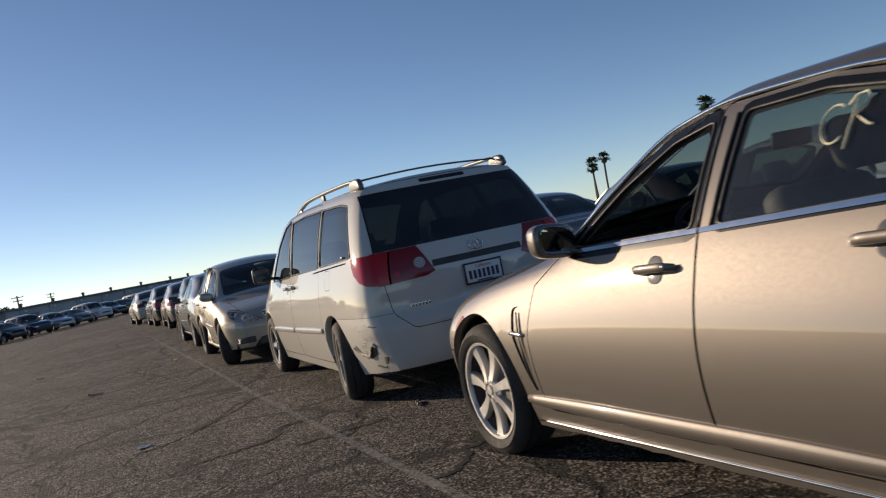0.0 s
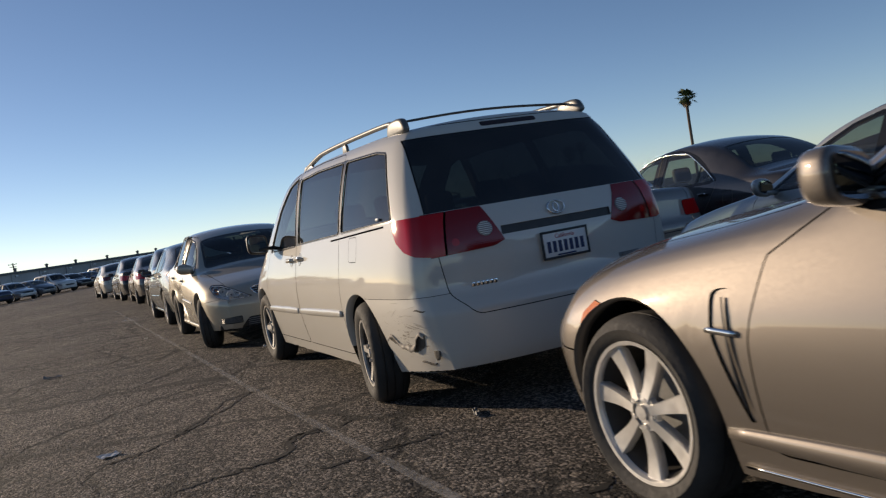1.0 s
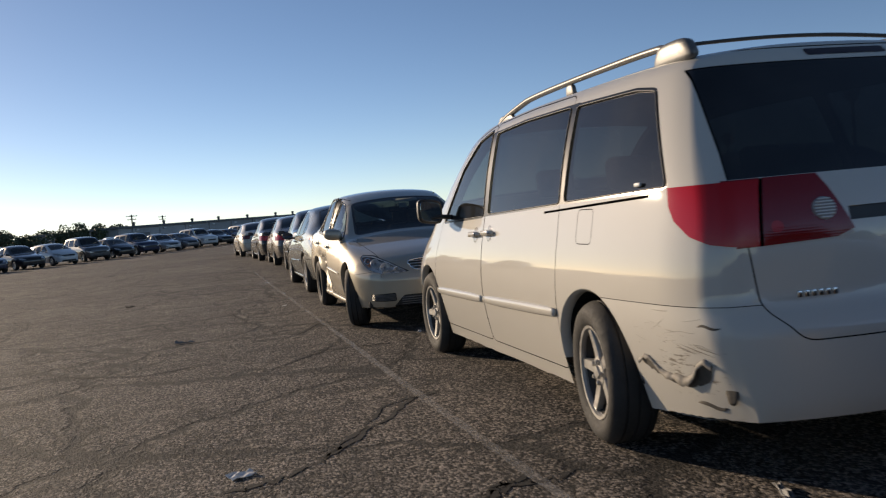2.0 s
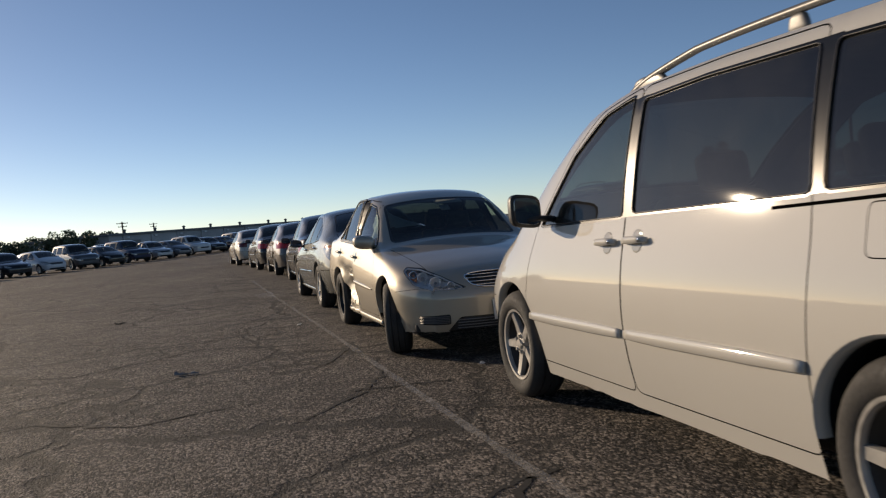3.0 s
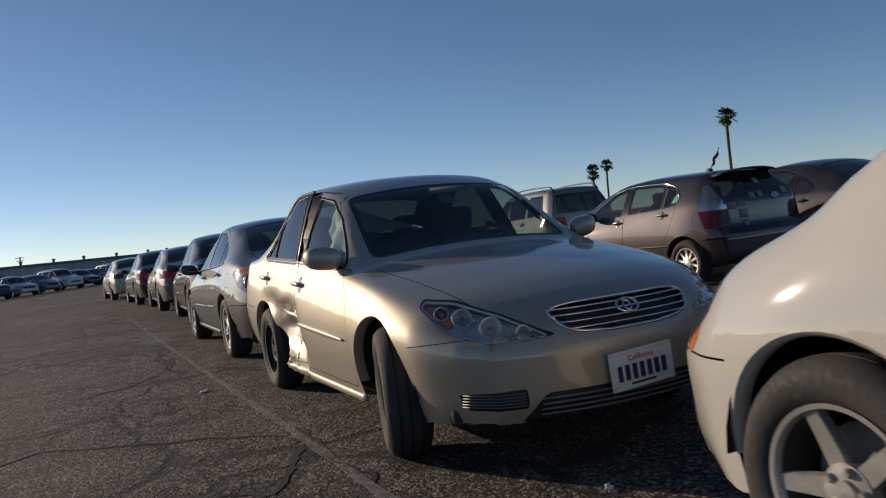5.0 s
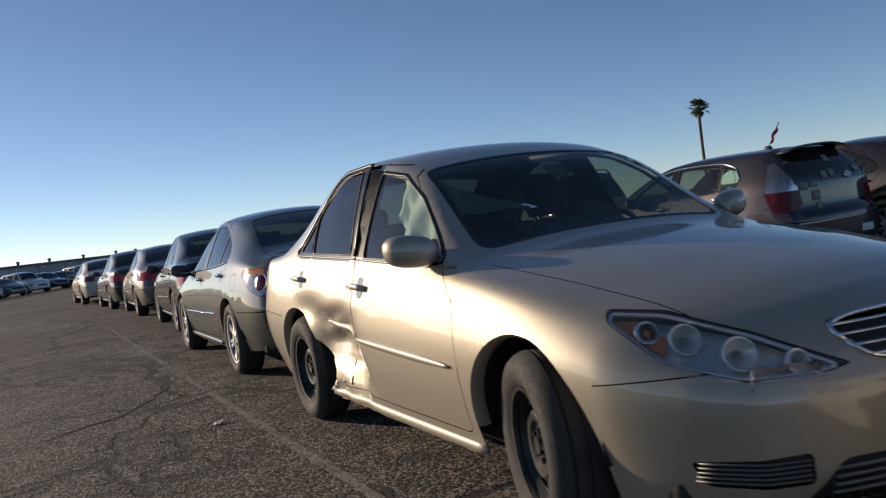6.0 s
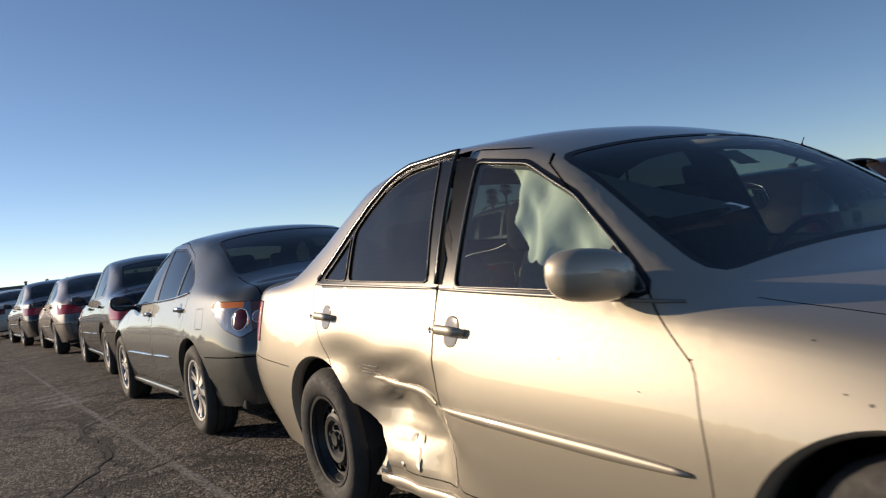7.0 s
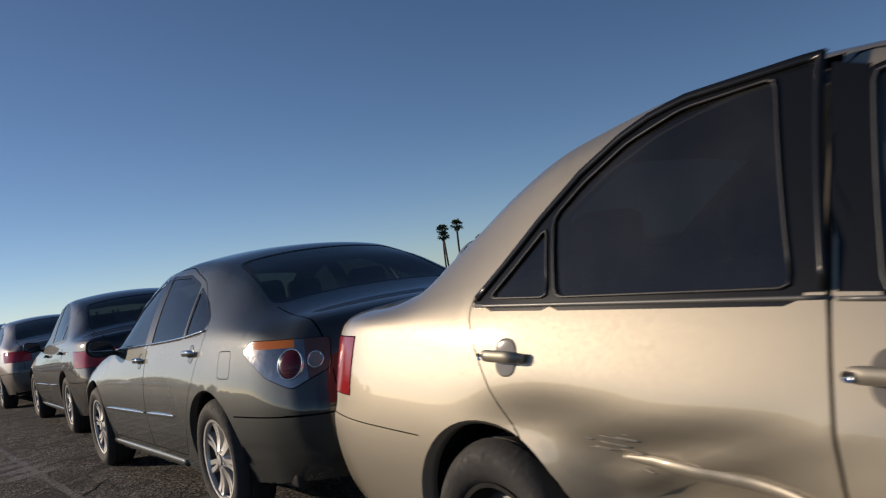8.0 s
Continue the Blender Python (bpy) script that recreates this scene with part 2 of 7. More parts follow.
PAINT = paint_material()
SCUFF = bumper_scuff_material()
GLASS = glass_material("window_glass", (0.76, 0.86, 0.80))
SHIELD = glass_material("windscreen_glass", (0.27, 0.31, 0.30), film=0.03)
GREEN = glass_material("green_tinted_glass", (0.30, 0.37, 0.34), film=0.09)
TINT = glass_material("tinted_glass", (0.10, 0.118, 0.12), film=0.07)
PRIVACY = glass_material("privacy_glass", (0.035, 0.04, 0.045), film=0.05)
LENS = glass_material("lamp_lens", (0.92, 0.92, 0.92), 0.03, 0.12)
RED = lamp_material("red_lamp", (0.46, 0.004, 0.006), 0.0, 0.08, 300.0, 0.05)
RED_INNER = lamp_material("inner_red_lamp", (0.22, 0.004, 0.006), 0.0, 0.07, 200.0, 0.03)
RED_DEEP = lamp_material("dark_red_lamp", (0.10, 0.004, 0.006), 0.0, 0.1, 200.0, 0.2)
SMOKED = lamp_material("smoked_black_lamp", (0.022, 0.008, 0.009), 0.0, 0.1, 200.0, 0.1)
AMBER = lamp_material("amber_lamp", (0.72, 0.20, 0.03), 0.0, 0.12, 400.0, 0.1)
WHITE_LAMP = lamp_material("clear_lamp", (0.33, 0.31, 0.30), 0.0, 0.1, 420.0, 0.5)
SMOKED_LAMP = lamp_material("smoked_lamp", (0.13, 0.075, 0.07), 0.0, 0.1, 300.0, 0.15)
RUBBER = simple("tyre_rubber", (0.040, 0.038, 0.036), 0.82, 0, 0.5, 60, 0.35)
ALLOY = simple("alloy", (0.66, 0.64, 0.61), 0.40, 0.6, 0.05, 30, 0.12)
DULL_ALLOY = simple("dull_alloy", (0.40, 0.385, 0.36), 0.42, 0.5, 0.08, 30, 0.2)
STEEL_BLACK = simple("black_steel", (0.035, 0.034, 0.033), 0.45, 0.3, 0.1, 30, 0.4)
CHROME = simple("chrome", (0.80, 0.79, 0.77), 0.10, 1.0, 0.0, 20, 0.05)
REFLECTOR = simple("lamp_reflector", (0.78, 0.77, 0.75), 0.30, 0.55, 0.35, 14, 0.15)
TRIM = simple("satin_black_trim", (0.012, 0.013, 0.015), 0.24, 0, 0.0, 8, 0.1, 0.0, True)
TRIM.node_tree.nodes["Principled BSDF"].inputs["Specular IOR Level"].default_value = 0.3
SCRATCH = simple("bared_grey_plastic", (0.26, 0.235, 0.20), 0.7, 0, 0.2, 60, 0.3)
SCUFFED = simple("scuffed_white_paint", (0.42, 0.39, 0.34), 0.7, 0, 0.2, 60, 0.25)
TORN = simple("torn_dark_plastic", (0.075, 0.066, 0.055), 0.75, 0, 0.5, 70, 0.45)
GAP = simple("shut_line_shadow", (0.004, 0.004, 0.004), 1.0, 0, 0.0, 8, 0.1, 0.0, True)
GAP.node_tree.nodes["Principled BSDF"].inputs["Specular IOR Level"].default_value = 0.0
# wheel barrel darkened: the shade behind the spokes is put into its colour
BARREL = simple("shaded_barrel_metal", (0.045, 0.042, 0.04), 0.6, 0.3, 0.1, 30, 0.3)
BARE = simple("bare_buckled_metal", (0.25, 0.22, 0.175), 0.55, 0.1, 0.3, 25, 0.3)
BLACK = simple("black_plastic", (0.028, 0.028, 0.029), 0.48, 0, 0.2, 120, 0.25)
GREYPL = simple("grey_plastic", (0.20, 0.20, 0.20), 0.5, 0, 0.2, 120, 0.2)
LINING = simple("cabin_lining", (0.16, 0.145, 0.13), 0.85, 0, 0.3, 80, 0.2)
SEAT = simple("seat_cloth", (0.17, 0.155, 0.14), 0.9, 0, 0.5, 150, 0.25)
DARKSEAT = simple("dark_seat", (0.035, 0.034, 0.034), 0.7, 0, 0.4, 150, 0.25)
UNDER = simple("underbody", (0.03, 0.028, 0.026), 0.85, 0, 0.4, 20, 0.4)
MIRROR = simple("mirror_glass", (0.50, 0.51, 0.52), 0.02, 1.0, 0, 5, 0.02)
RAIL = simple("satin_rail", (0.15, 0.148, 0.142), 0.42, 0.3, 0.05, 30, 0.15)
CLEAR_HOUSING = simple("clear_lamp_housing", (0.34, 0.33, 0.325), 0.12, 0.85, 0.35, 22, 0.3)
PLATE = simple("plate_white", (0.72, 0.72, 0.70), 0.4, 0, 0.05, 60, 0.08)
INK = simple("plate_blue_ink", (0.02, 0.03, 0.10), 0.5)
REDINK = simple("plate_red_ink", (0.45, 0.03, 0.03), 0.5)
CLOTH = simple("airbag_cloth", (0.74, 0.76, 0.72), 0.9, 0, 0.5, 25, 0.12)
PAPER = simple("paper", (0.72, 0.71, 0.68), 0.7, 0, 0.2, 60, 0.12)
CHALK = simple("window_marker", (0.80, 0.76, 0.55), 0.8, 0, 0.3, 90, 0.2)
CONCRETE = simple("concrete", (0.27, 0.25, 0.22), 0.85, 0, 0.5, 8, 0.25)
WALLMAT = simple("painted_block_wall", (0.42, 0.41, 0.40), 0.85, 0, 0.3, 2.0, 0.25)
ROOFMAT = simple("tar_roof", (0.16, 0.16, 0.16), 0.8, 0, 0.3, 2.0, 0.3)
WOODPOLE = simple("creosoted_wood", (0.10, 0.075, 0.05), 0.9, 0, 0.5, 15, 0.3)
BARK = simple("palm_bark", (0.16, 0.12, 0.085), 0.9, 0, 0.6, 12, 0.3)
FROND = simple("palm_frond", (0.055, 0.085, 0.03), 0.6, 0, 0.2, 4, 0.35)
DRYFROND = simple("dry_frond", (0.20, 0.15, 0.08), 0.8, 0, 0.2, 4, 0.3)
LEAF = simple("foliage", (0.085, 0.105, 0.055), 0.7, 0, 0.3, 3, 0.4)
HILL = simple("far_hill", (0.16, 0.16, 0.17), 0.95, 0, 0.0, 0.02, 0.15)
RIBBON = simple("red_ribbon", (0.65, 0.05, 0.06), 0.7)
ASPHALT = asphalt_material()
LINE = worn_line_material()


# ---- mesh tools ----
def part(name, bm, mat, parent=None, label="", smooth=True, color=None):
    me = bpy.data.meshes.new(name)
    bm.to_mesh(me)
    bm.free()
    me.materials.append(mat)
    me.polygons.foreach_set("use_smooth", [smooth] * len(me.polygons))
    ob = new(name, me)
    ob.parent = parent
    if color is not None:
        ob.color = color
    return tagged(ob, label)


def put_mesh(name, verts, faces, mat, parent=None, label="", smooth=True, color=None):
    me = bpy.data.meshes.new(name)
    me.from_pydata([tuple(v) for v in verts], [], faces)
    me.materials.append(mat)
    me.polygons.foreach_set("use_smooth", [smooth] * len(me.polygons))
    ob = new(name, me)
    ob.parent = parent
    if color is not None:
        ob.color = color
    return tagged(ob, label)


def rbox(size, m=Matrix.Identity(4), r=0.02, seg=2):
    bm = bmesh.new()
    bmesh.ops.create_cube(bm, size=1, matrix=Matrix.Diagonal((*size, 1)))
    if r > 0:
        bmesh.ops.bevel(bm, geom=bm.edges[:], offset=min(r, min(size) * 0.45), segments=seg, affect="EDGES", profile=0.5)
    bm.transform(m)
    return bm


def join(*bms):
    out = bms[0]
    for b in bms[1:]:
        tmp = bpy.data.meshes.new("tmp")
        b.to_mesh(tmp)
        b.free()
        out.from_mesh(tmp)
        bpy.data.meshes.remove(tmp)
    return out


def lathe(profile, n=40, m=Matrix.Identity(4), close=False):
    """Turns (radius, x) pairs round the x axis."""
    bm = bmesh.new()
    rings = []
    for r, x in profile:
        rings.append([bm.verts.new((x, r * math.cos(2 * math.pi * i / n), r * math.sin(2 * math.pi * i / n))) for i in range(n)])
    pairs = list(zip(rings, rings[1:])) + ([(rings[-1], rings[0])] if close else [])
    for a, b in pairs:
        for i in range(n):
            bm.faces.new((a[i], a[(i + 1) % n], b[(i + 1) % n], b[i]))
    bm.transform(m)
    return bm


def sweep(points, w, h, up=(0, 0, 1), taper=1.0, n=8, power=0.75):
    """A rounded bar of width w (across) and height h (along up) that follows the points."""
    bm = bmesh.new()
    pts = [Vector(p) for p in points]
    rings = []
    for i, p in enumerate(pts):
        d = (pts[min(i + 1, len(pts) - 1)] - pts[max(i - 1, 0)]).normalized()
        u = Vector(up)
        u = (u - d * u.dot(d)).normalized()
        a = d.cross(u)
        k = 1.0
        if taper < 1:
            e = min(i, len(pts) - 1 - i) / max(1, (len(pts) - 1) * 0.25)
            k = taper + (1 - taper) * min(1, e) ** 0.6
        ring = []
        for j in range(n):
            t = 2 * math.pi * j / n
            c, s = math.cos(t), math.sin(t)
            ring.append(bm.verts.new(p + a * (w / 2 * k * math.copysign(abs(c) ** power, c)) + u * (h / 2 * k * math.copysign(abs(s) ** power, s))))
        rings.append(ring)
    for r, q in zip(rings, rings[1:]):
        for j in range(n):
            bm.faces.new((r[j], r[(j + 1) % n], q[(j + 1) % n], q[j]))
    bm.faces.new(rings[0][::-1])
    bm.faces.new(rings[-1])
    bmesh.ops.recalc_face_normals(bm, faces=bm.faces[:])
    return bm


def ellipsoid(rx, ry, rz, m=Matrix.Identity(4), power=1.0, nu=20, nv=12):
    """A super-ellipsoid; power under 1 makes it boxier."""
    bm = bmesh.new()

    def f(v):
        return math.copysign(abs(v) ** power, v)

    rings = []
    for j in range(1, nv):
        ph = math.pi * j / nv - math.pi / 2
        rings.append([bm.verts.new((rx * f(math.cos(ph)) * f(math.cos(2 * math.pi * i / nu)), ry * f(math.cos(ph)) * f(math.sin(2 * math.pi * i / nu)), rz * f(math.sin(ph)))) for i in range(nu)])
    lo, hi = bm.verts.new((0, 0, -rz)), bm.verts.new((0, 0, rz))
    for a, b in zip(rings, rings[1:]):
        for i in range(nu):
            bm.faces.new((a[i], a[(i + 1) % nu], b[(i + 1) % nu], b[i]))
    for i in range(nu):
        bm.faces.new((rings[0][(i + 1) % nu], rings[0][i], lo))
        bm.faces.new((rings[-1][i], rings[-1][(i + 1) % nu], hi))
    bm.transform(m)
    return bm


def text_mesh(body, size, m):
    """Flat letters as a bmesh, centred."""
    cu = bpy.data.curves.new("letters", "FONT")
    cu.body, cu.size, cu.align_x, cu.align_y, cu.extrude = body, size, "CENTER", "CENTER", 0.0006
    ob = new("letters", cu)
    me = bpy.data.meshes.new_from_object(ob.evaluated_get(bpy.context.evaluated_depsgraph_get()))
    bm = bmesh.new()
    bm.from_mesh(me)
    bm.transform(m)
    bpy.data.objects.remove(ob)
    bpy.data.curves.remove(cu)
    bpy.data.meshes.remove(me)
    return bm


def curve(table):
    """A smooth monotone interpolation through (x, y) pairs."""
    xs = np.array([p[0] for p in table], float)
    ys = np.array([p[1] for p in table], float)
    h = np.diff(xs)
    d = np.diff(ys) / h
    m = np.zeros(len(xs))
    for i in range(1, len(xs) - 1):
        if d[i - 1] * d[i] > 0:
            w1, w2 = 2 * h[i] + h[i - 1], h[i] + 2 * h[i - 1]
            m[i] = (w1 + w2) / (w1 / d[i - 1] + w2 / d[i])
    m[0], m[-1] = d[0], d[-1]

    def f(x):
        x = min(max(x, xs[0]), xs[-1])
        i = int(min(max(np.searchsorted(xs, x) - 1, 0), len(xs) - 2))
        t = (x - xs[i]) / h[i]
        return float(ys[i] * (2 * t**3 - 3 * t**2 + 1) + h[i] * m[i] * (t**3 - 2 * t**2 + t) + ys[i + 1] * (-2 * t**3 + 3 * t**2) + h[i] * m[i + 1] * (t**3 - t**2))

    return f


def rounded(poly, r=0.04, n=3):
    """Rounds the corners of a convex outline."""
    out = []
    k = len(poly)
    for i in range(k):
        p0, p1, p2 = (Vector(poly[j % k]) for j in (i - 1, i, i + 1))
        d0, d1 = p0 - p1, p2 - p1
        rr = min(r, d0.length * 0.45, d1.length * 0.45)
        a, b = p1 + d0.normalized() * rr, p1 + d1.normalized() * rr
        for j in range(n + 1):
            t = j / n
            out.append(tuple(a * (1 - t) ** 2 + p1 * 2 * t * (1 - t) + b * t * t))
    return out


def circle(cx, cz, r, n=20, rz=None):
    return [(cx + r * math.cos(2 * math.pi * i / n), cz + (rz or r) * math.sin(2 * math.pi * i / n)) for i in range(n)]


def ccw(poly):
    a = sum(p[0] * q[1] - q[0] * p[1] for p, q in zip(poly, poly[1:] + poly[:1]))
    return poly if a > 0 else poly[::-1]


def inset(poly, d):
    """Moves each edge of a convex outline inwards by d (outwards where d is negative)."""
    poly = ccw(list(poly))
    if d > 0:
        out = [Vector(p) for p in poly]
        for p, q in zip(poly, poly[1:] + poly[:1]):
            e = Vector(q) - Vector(p)
            if e.length < 1e-6:
                continue
            e.normalize()
            nrm = Vector((-e.y, e.x))
            base = Vector(p) + nrm * d
            res = []
            for a, b in zip(out, out[1:] + out[:1]):
                da, db = (a - base).dot(nrm), (b - base).dot(nrm)
                if da >= 0:
                    res.append(a)
                if da * db < 0:
                    res.append(a + (b - a) * (da / (da - db)))
            out = res
        return [tuple(p) for p in out]
    k = len(poly)
    lines = []
    for i in range(k):
        p, q = Vector(poly[i]), Vector(poly[(i + 1) % k])
        e = (q - p).normalized()
        nrm = Vector((-e.y, e.x))
        lines.append((p + nrm * d, e))
    out = []
    for i in range(k):
        (p, e), (q, f) = lines[i - 1], lines[i]
        c = e.x * f.y - e.y * f.x
        v, corner = Vector(poly[i]), q if abs(c) < 1e-4 else p + e * (((q - p).x * f.y - (q - p).y * f.x) / c)
        if (corner - v).length > -1.5 * d:
            corner = v + (corner - v).normalized() * (-1.5 * d)
        out.append(tuple(corner))
    return out


# ---- the shell of a car ----
SIDE_A, UP = Vector((0, -1, 0)), Vector((0, 0, 1))


class Shell:
    """A car's skin, lofted from cross-sections along s (metres behind the front bumper; y = -s), then cut into panels."""

    def __init__(self, P, ns=100, n1=9, n2=8, n3=18, ncap=30):
        self.P = P
        self.L = P["L"]
        tb = {k: curve(P[k]) for k in ("T", "R", "crown", "B", "Zb", "M", "S", "Zs")}
        zm = P["Zm"]
        bm = self.bm = bmesh.new()
        self.tag = bm.faces.layers.int.new("tag")
        self.ids = {"body": 0}
        N = n1 + n2 + n3 + 1
        u = np.linspace(0, 1, ns)
        ss = self.L * (u - 0.6 * np.sin(2 * np.pi * u) / (2 * np.pi))
        rings, halves = [], []
        for s in ss:
            T, R, cr, B, Zb, M, S, Zs = (tb[k](s) for k in ("T", "R", "crown", "B", "Zb", "M", "S", "Zs"))
            t = np.linspace(0, 1, 40)
            pa = np.stack([R * t, T - cr * t**2.2], 1)
            pb = np.stack([R + (B - R) * t + 0.014 * 4 * t * (1 - t), (T - cr) + (Zb - T + cr) * t], 1)
            h = np.linspace(0, 1, 25)
            pc = np.concatenate([np.stack([B + (M - B) * np.sin(np.pi / 2 * h), Zb + (zm - Zb) * h], 1), np.stack([M - (M - S) * (1 - np.cos(np.pi / 2 * h[1:])), zm + (Zs - zm) * h[1:]], 1)])
            la, lb, lc = (np.sum(np.hypot(*np.diff(q, axis=0).T)) for q in (pa, pb, pc))
            line = np.concatenate([pa, pb[1:], pc[1:]])
            arc = np.concatenate([[0], np.cumsum(np.hypot(*np.diff(line, axis=0).T))])
            step = 0.008
            q = np.arange(0, arc[-1], step)
            fx, fz = np.interp(q, arc, line[:, 0]), np.interp(q, arc, line[:, 1])
            k = int(0.09 / step)
            w = np.exp(-0.5 * (np.arange(-k, k + 1) * step / P.get("round", 0.028)) ** 2)
            w /= w.sum()
            ex = np.concatenate([-fx[k:0:-1], fx, 2 * fx[-1] - fx[-2 : -k - 2 : -1]])
            ez = np.concatenate([fz[k:0:-1], fz, 2 * fz[-1] - fz[-2 : -k - 2 : -1]])
            gx, gz = np.convolve(ex, w, "valid"), np.convolve(ez, w, "valid")
            at = np.concatenate([np.linspace(0, la, n1 + 1), la + np.linspace(0, lb, n2 + 1)[1:], la + lb + np.linspace(0, lc, n3 + 1)[1:]])
            hx, hz = np.interp(at, q, gx), np.interp(at, q, gz)
            hx[0] = 0
            halves.append((hx, hz))
            rings.append([bm.verts.new((-hx[N - 1 - j] if j < N else hx[j - N + 1], -s, hz[N - 1 - j] if j < N else hz[j - N + 1])) for j in range(2 * N - 1)])
        for a, b in zip(rings, rings[1:]):
            for j in range(2 * N - 2):
                bm.faces.new((a[j], a[j + 1], b[j + 1], b[j]))
        for ring, (hx, hz), s in ((rings[0], halves[0], ss[0]), (rings[-1], halves[-1], ss[-1])):
            rows = []
            for k in range(1, N):
                row = [ring[N - 1 - k]]
                row += [bm.verts.new((hx[k] * (2 * c / ncap - 1), -s, hz[k])) for c in range(1, ncap)]
                rows.append(row + [ring[N - 1 + k]])
            top = ring[N - 1]
            for c in range(ncap):
                bm.faces.new((top, rows[0][c], rows[0][c + 1]))
            for p, q in zip(rows, rows[1:]):
                for c in range(ncap):
                    bm.faces.new((p[c], p[c + 1], q[c + 1], q[c]))
        kf, pf, zf = P["front"]
        kr, pr, zr = P["rear"]
        zf, zr = curve(zf), curve(zr)
        W = max(p[1] for p in P["M"])
        reach_f, reach_r = P.get("reach", (0.95, 0.9))
        dent = P.get("dent")
        for v in bm.verts:
            x, s, z = v.co.x, -v.co.y, v.co.z
            wf, wr = max(0, 1 - s / reach_f) ** 1.6, max(0, 1 - (self.L - s) / reach_r) ** 1.6
            s2 = s + wf * (kf * (abs(x) / W) ** pf + zf(z)) - wr * (kr * (abs(x) / W) ** pr + zr(z))
            v.co.y = -s2
            if dent:
                dx, dz = dent(s2, x, z)
                v.co.x += dx
                v.co.z += dz
        bmesh.ops.recalc_face_normals(bm, faces=bm.faces[:])
        bm.normal_update()
        if max(bm.faces, key=lambda f: f.calc_center_median().z).normal.z < 0:
            bmesh.ops.reverse_faces(bm, faces=bm.faces[:])
            bm.normal_update()
        bm.verts.index_update()
        self.co = [v.co.copy() for v in bm.verts]
        self.no = [v.normal.copy() for v in bm.verts]
        self.fv = [[v.index for v in f.verts] for f in bm.faces]
        self.bvh = BVHTree.FromPolygons(self.co, self.fv)

    def normal_at(self, p):
        _, nrm, i, _ = self.bvh.find_nearest(p)
        out = Vector()
        for k in self.fv[i]:
            out += self.no[k] / ((self.co[k] - p).length_squared + 1e-6)
        return out.normalized()

    def side(self, s, z, right=False):
        d = 1 if right else -1
        hit = self.bvh.ray_cast(Vector((3 * d, -s, z)), Vector((-d, 0, 0)))
        return (hit[0], self.normal_at(hit[0])) if hit[0] else (Vector((0.8 * d, -s, z)), Vector((d, 0, 0)))

    def end(self, x, z, rear=False):
        d = -1 if rear else 1
        hit = self.bvh.ray_cast(Vector((x, 20 * d, z)), Vector((0, -d, 0)))
        return (hit[0], self.normal_at(hit[0])) if hit[0] else (Vector((x, -self.L if rear else 0, z)), Vector((0, d, 0)))

    def top(self, x, s):
        hit = self.bvh.ray_cast(Vector((x, -s, 5)), Vector((0, 0, -1)))
        return (hit[0], self.normal_at(hit[0])) if hit[0] else (Vector((x, -s, 0.8)), UP)

    def number(self, name):
        return self.ids.setdefault(name, len(self.ids))

    def cut(self, faces, poly, a, b):
        bm = self.bm
        poly = ccw([tuple(p) for p in poly])
        F = faces
        for p, q in zip(poly, poly[1:] + poly[:1]):
            if not F:
                break
            e = (q[0] - p[0], q[1] - p[1])
            if math.hypot(*e) < 1e-6:
                continue
            no = (a * -e[1] + b * e[0]).normalized()
            co = a * p[0] + b * p[1]
            es, vs = {e2 for f in F for e2 in f.edges}, {v for f in F for v in f.verts}
            res = bmesh.ops.bisect_plane(bm, geom=F + list(es) + list(vs), dist=1e-6, plane_co=co, plane_no=no)
            F = [f for f in res["geom"] if isinstance(f, bmesh.types.BMFace) and f.is_valid and (f.calc_center_median() - co).dot(no) > 0]
        return F

    def carve(self, poly, name, a, b, view, gap=0.0, lo=0.15, only=("body",), zmin=-9):
        keep = {self.ids[k] for k in only if k in self.ids}
        us, ws = [p[0] for p in poly], [p[1] for p in poly]
        u0, u1, w0, w1 = min(us), max(us), min(ws), max(ws)
        cand = []
        for f in self.bm.faces:
            if f[self.tag] not in keep or f.normal.dot(view) < lo:
                continue
            pu = [v.co.dot(a) for v in f.verts]
            pw = [v.co.dot(b) for v in f.verts]
            if max(pu) < u0 or min(pu) > u1 or max(pw) < w0 or min(pw) > w1:
                continue
            cand.append(f)
        F = self.cut(cand, poly, a, b)
        if gap:
            g = self.number("gap")
            for f in F:
                f[self.tag] = g
            ins = inset(poly, gap)
            F = self.cut(F, ins, a, b) if len(ins) > 2 else []
        k = self.number(name)
        for f in F:
            f[self.tag] = k
        return F

    def carve_side(self, poly, name, right=None, **kw):
        for r in ((False, True) if right is None else (right,)):
            self.carve(poly, name + ("_r" if r else "_l"), SIDE_A, UP, Vector((1 if r else -1, 0, 0)), **kw)

    def carve_end(self, poly, name, rear=False, **kw):
        self.carve(poly, name, Vector((1, 0, 0)), UP, Vector((0, -1 if rear else 1, 0)), **kw)

    def carve_top(self, poly, name, **kw):
        self.carve(poly, name, Vector((1, 0, 0)), SIDE_A, UP, **kw)

    def carve_corner(self, poly, name, theta, rear=False, right=True, **kw):
        """View from a corner: theta degrees off the car's long axis."""
        t, d, e = radians(theta), 1 if right else -1, -1 if rear else 1
        view = Vector((d * math.sin(t), e * math.cos(t), 0))
        a = Vector((d * math.cos(t), -e * math.sin(t), 0))
        if rear:
            poly = [(u - self.L * math.sin(t), w) for u, w in poly]
        self.carve(poly, name, a, UP, view, **kw)

    def drop(self, name):
        k = self.ids.get(name)
        if k is not None:
            bmesh.ops.delete(self.bm, geom=[f for f in self.bm.faces if f[self.tag] == k], context="FACES")

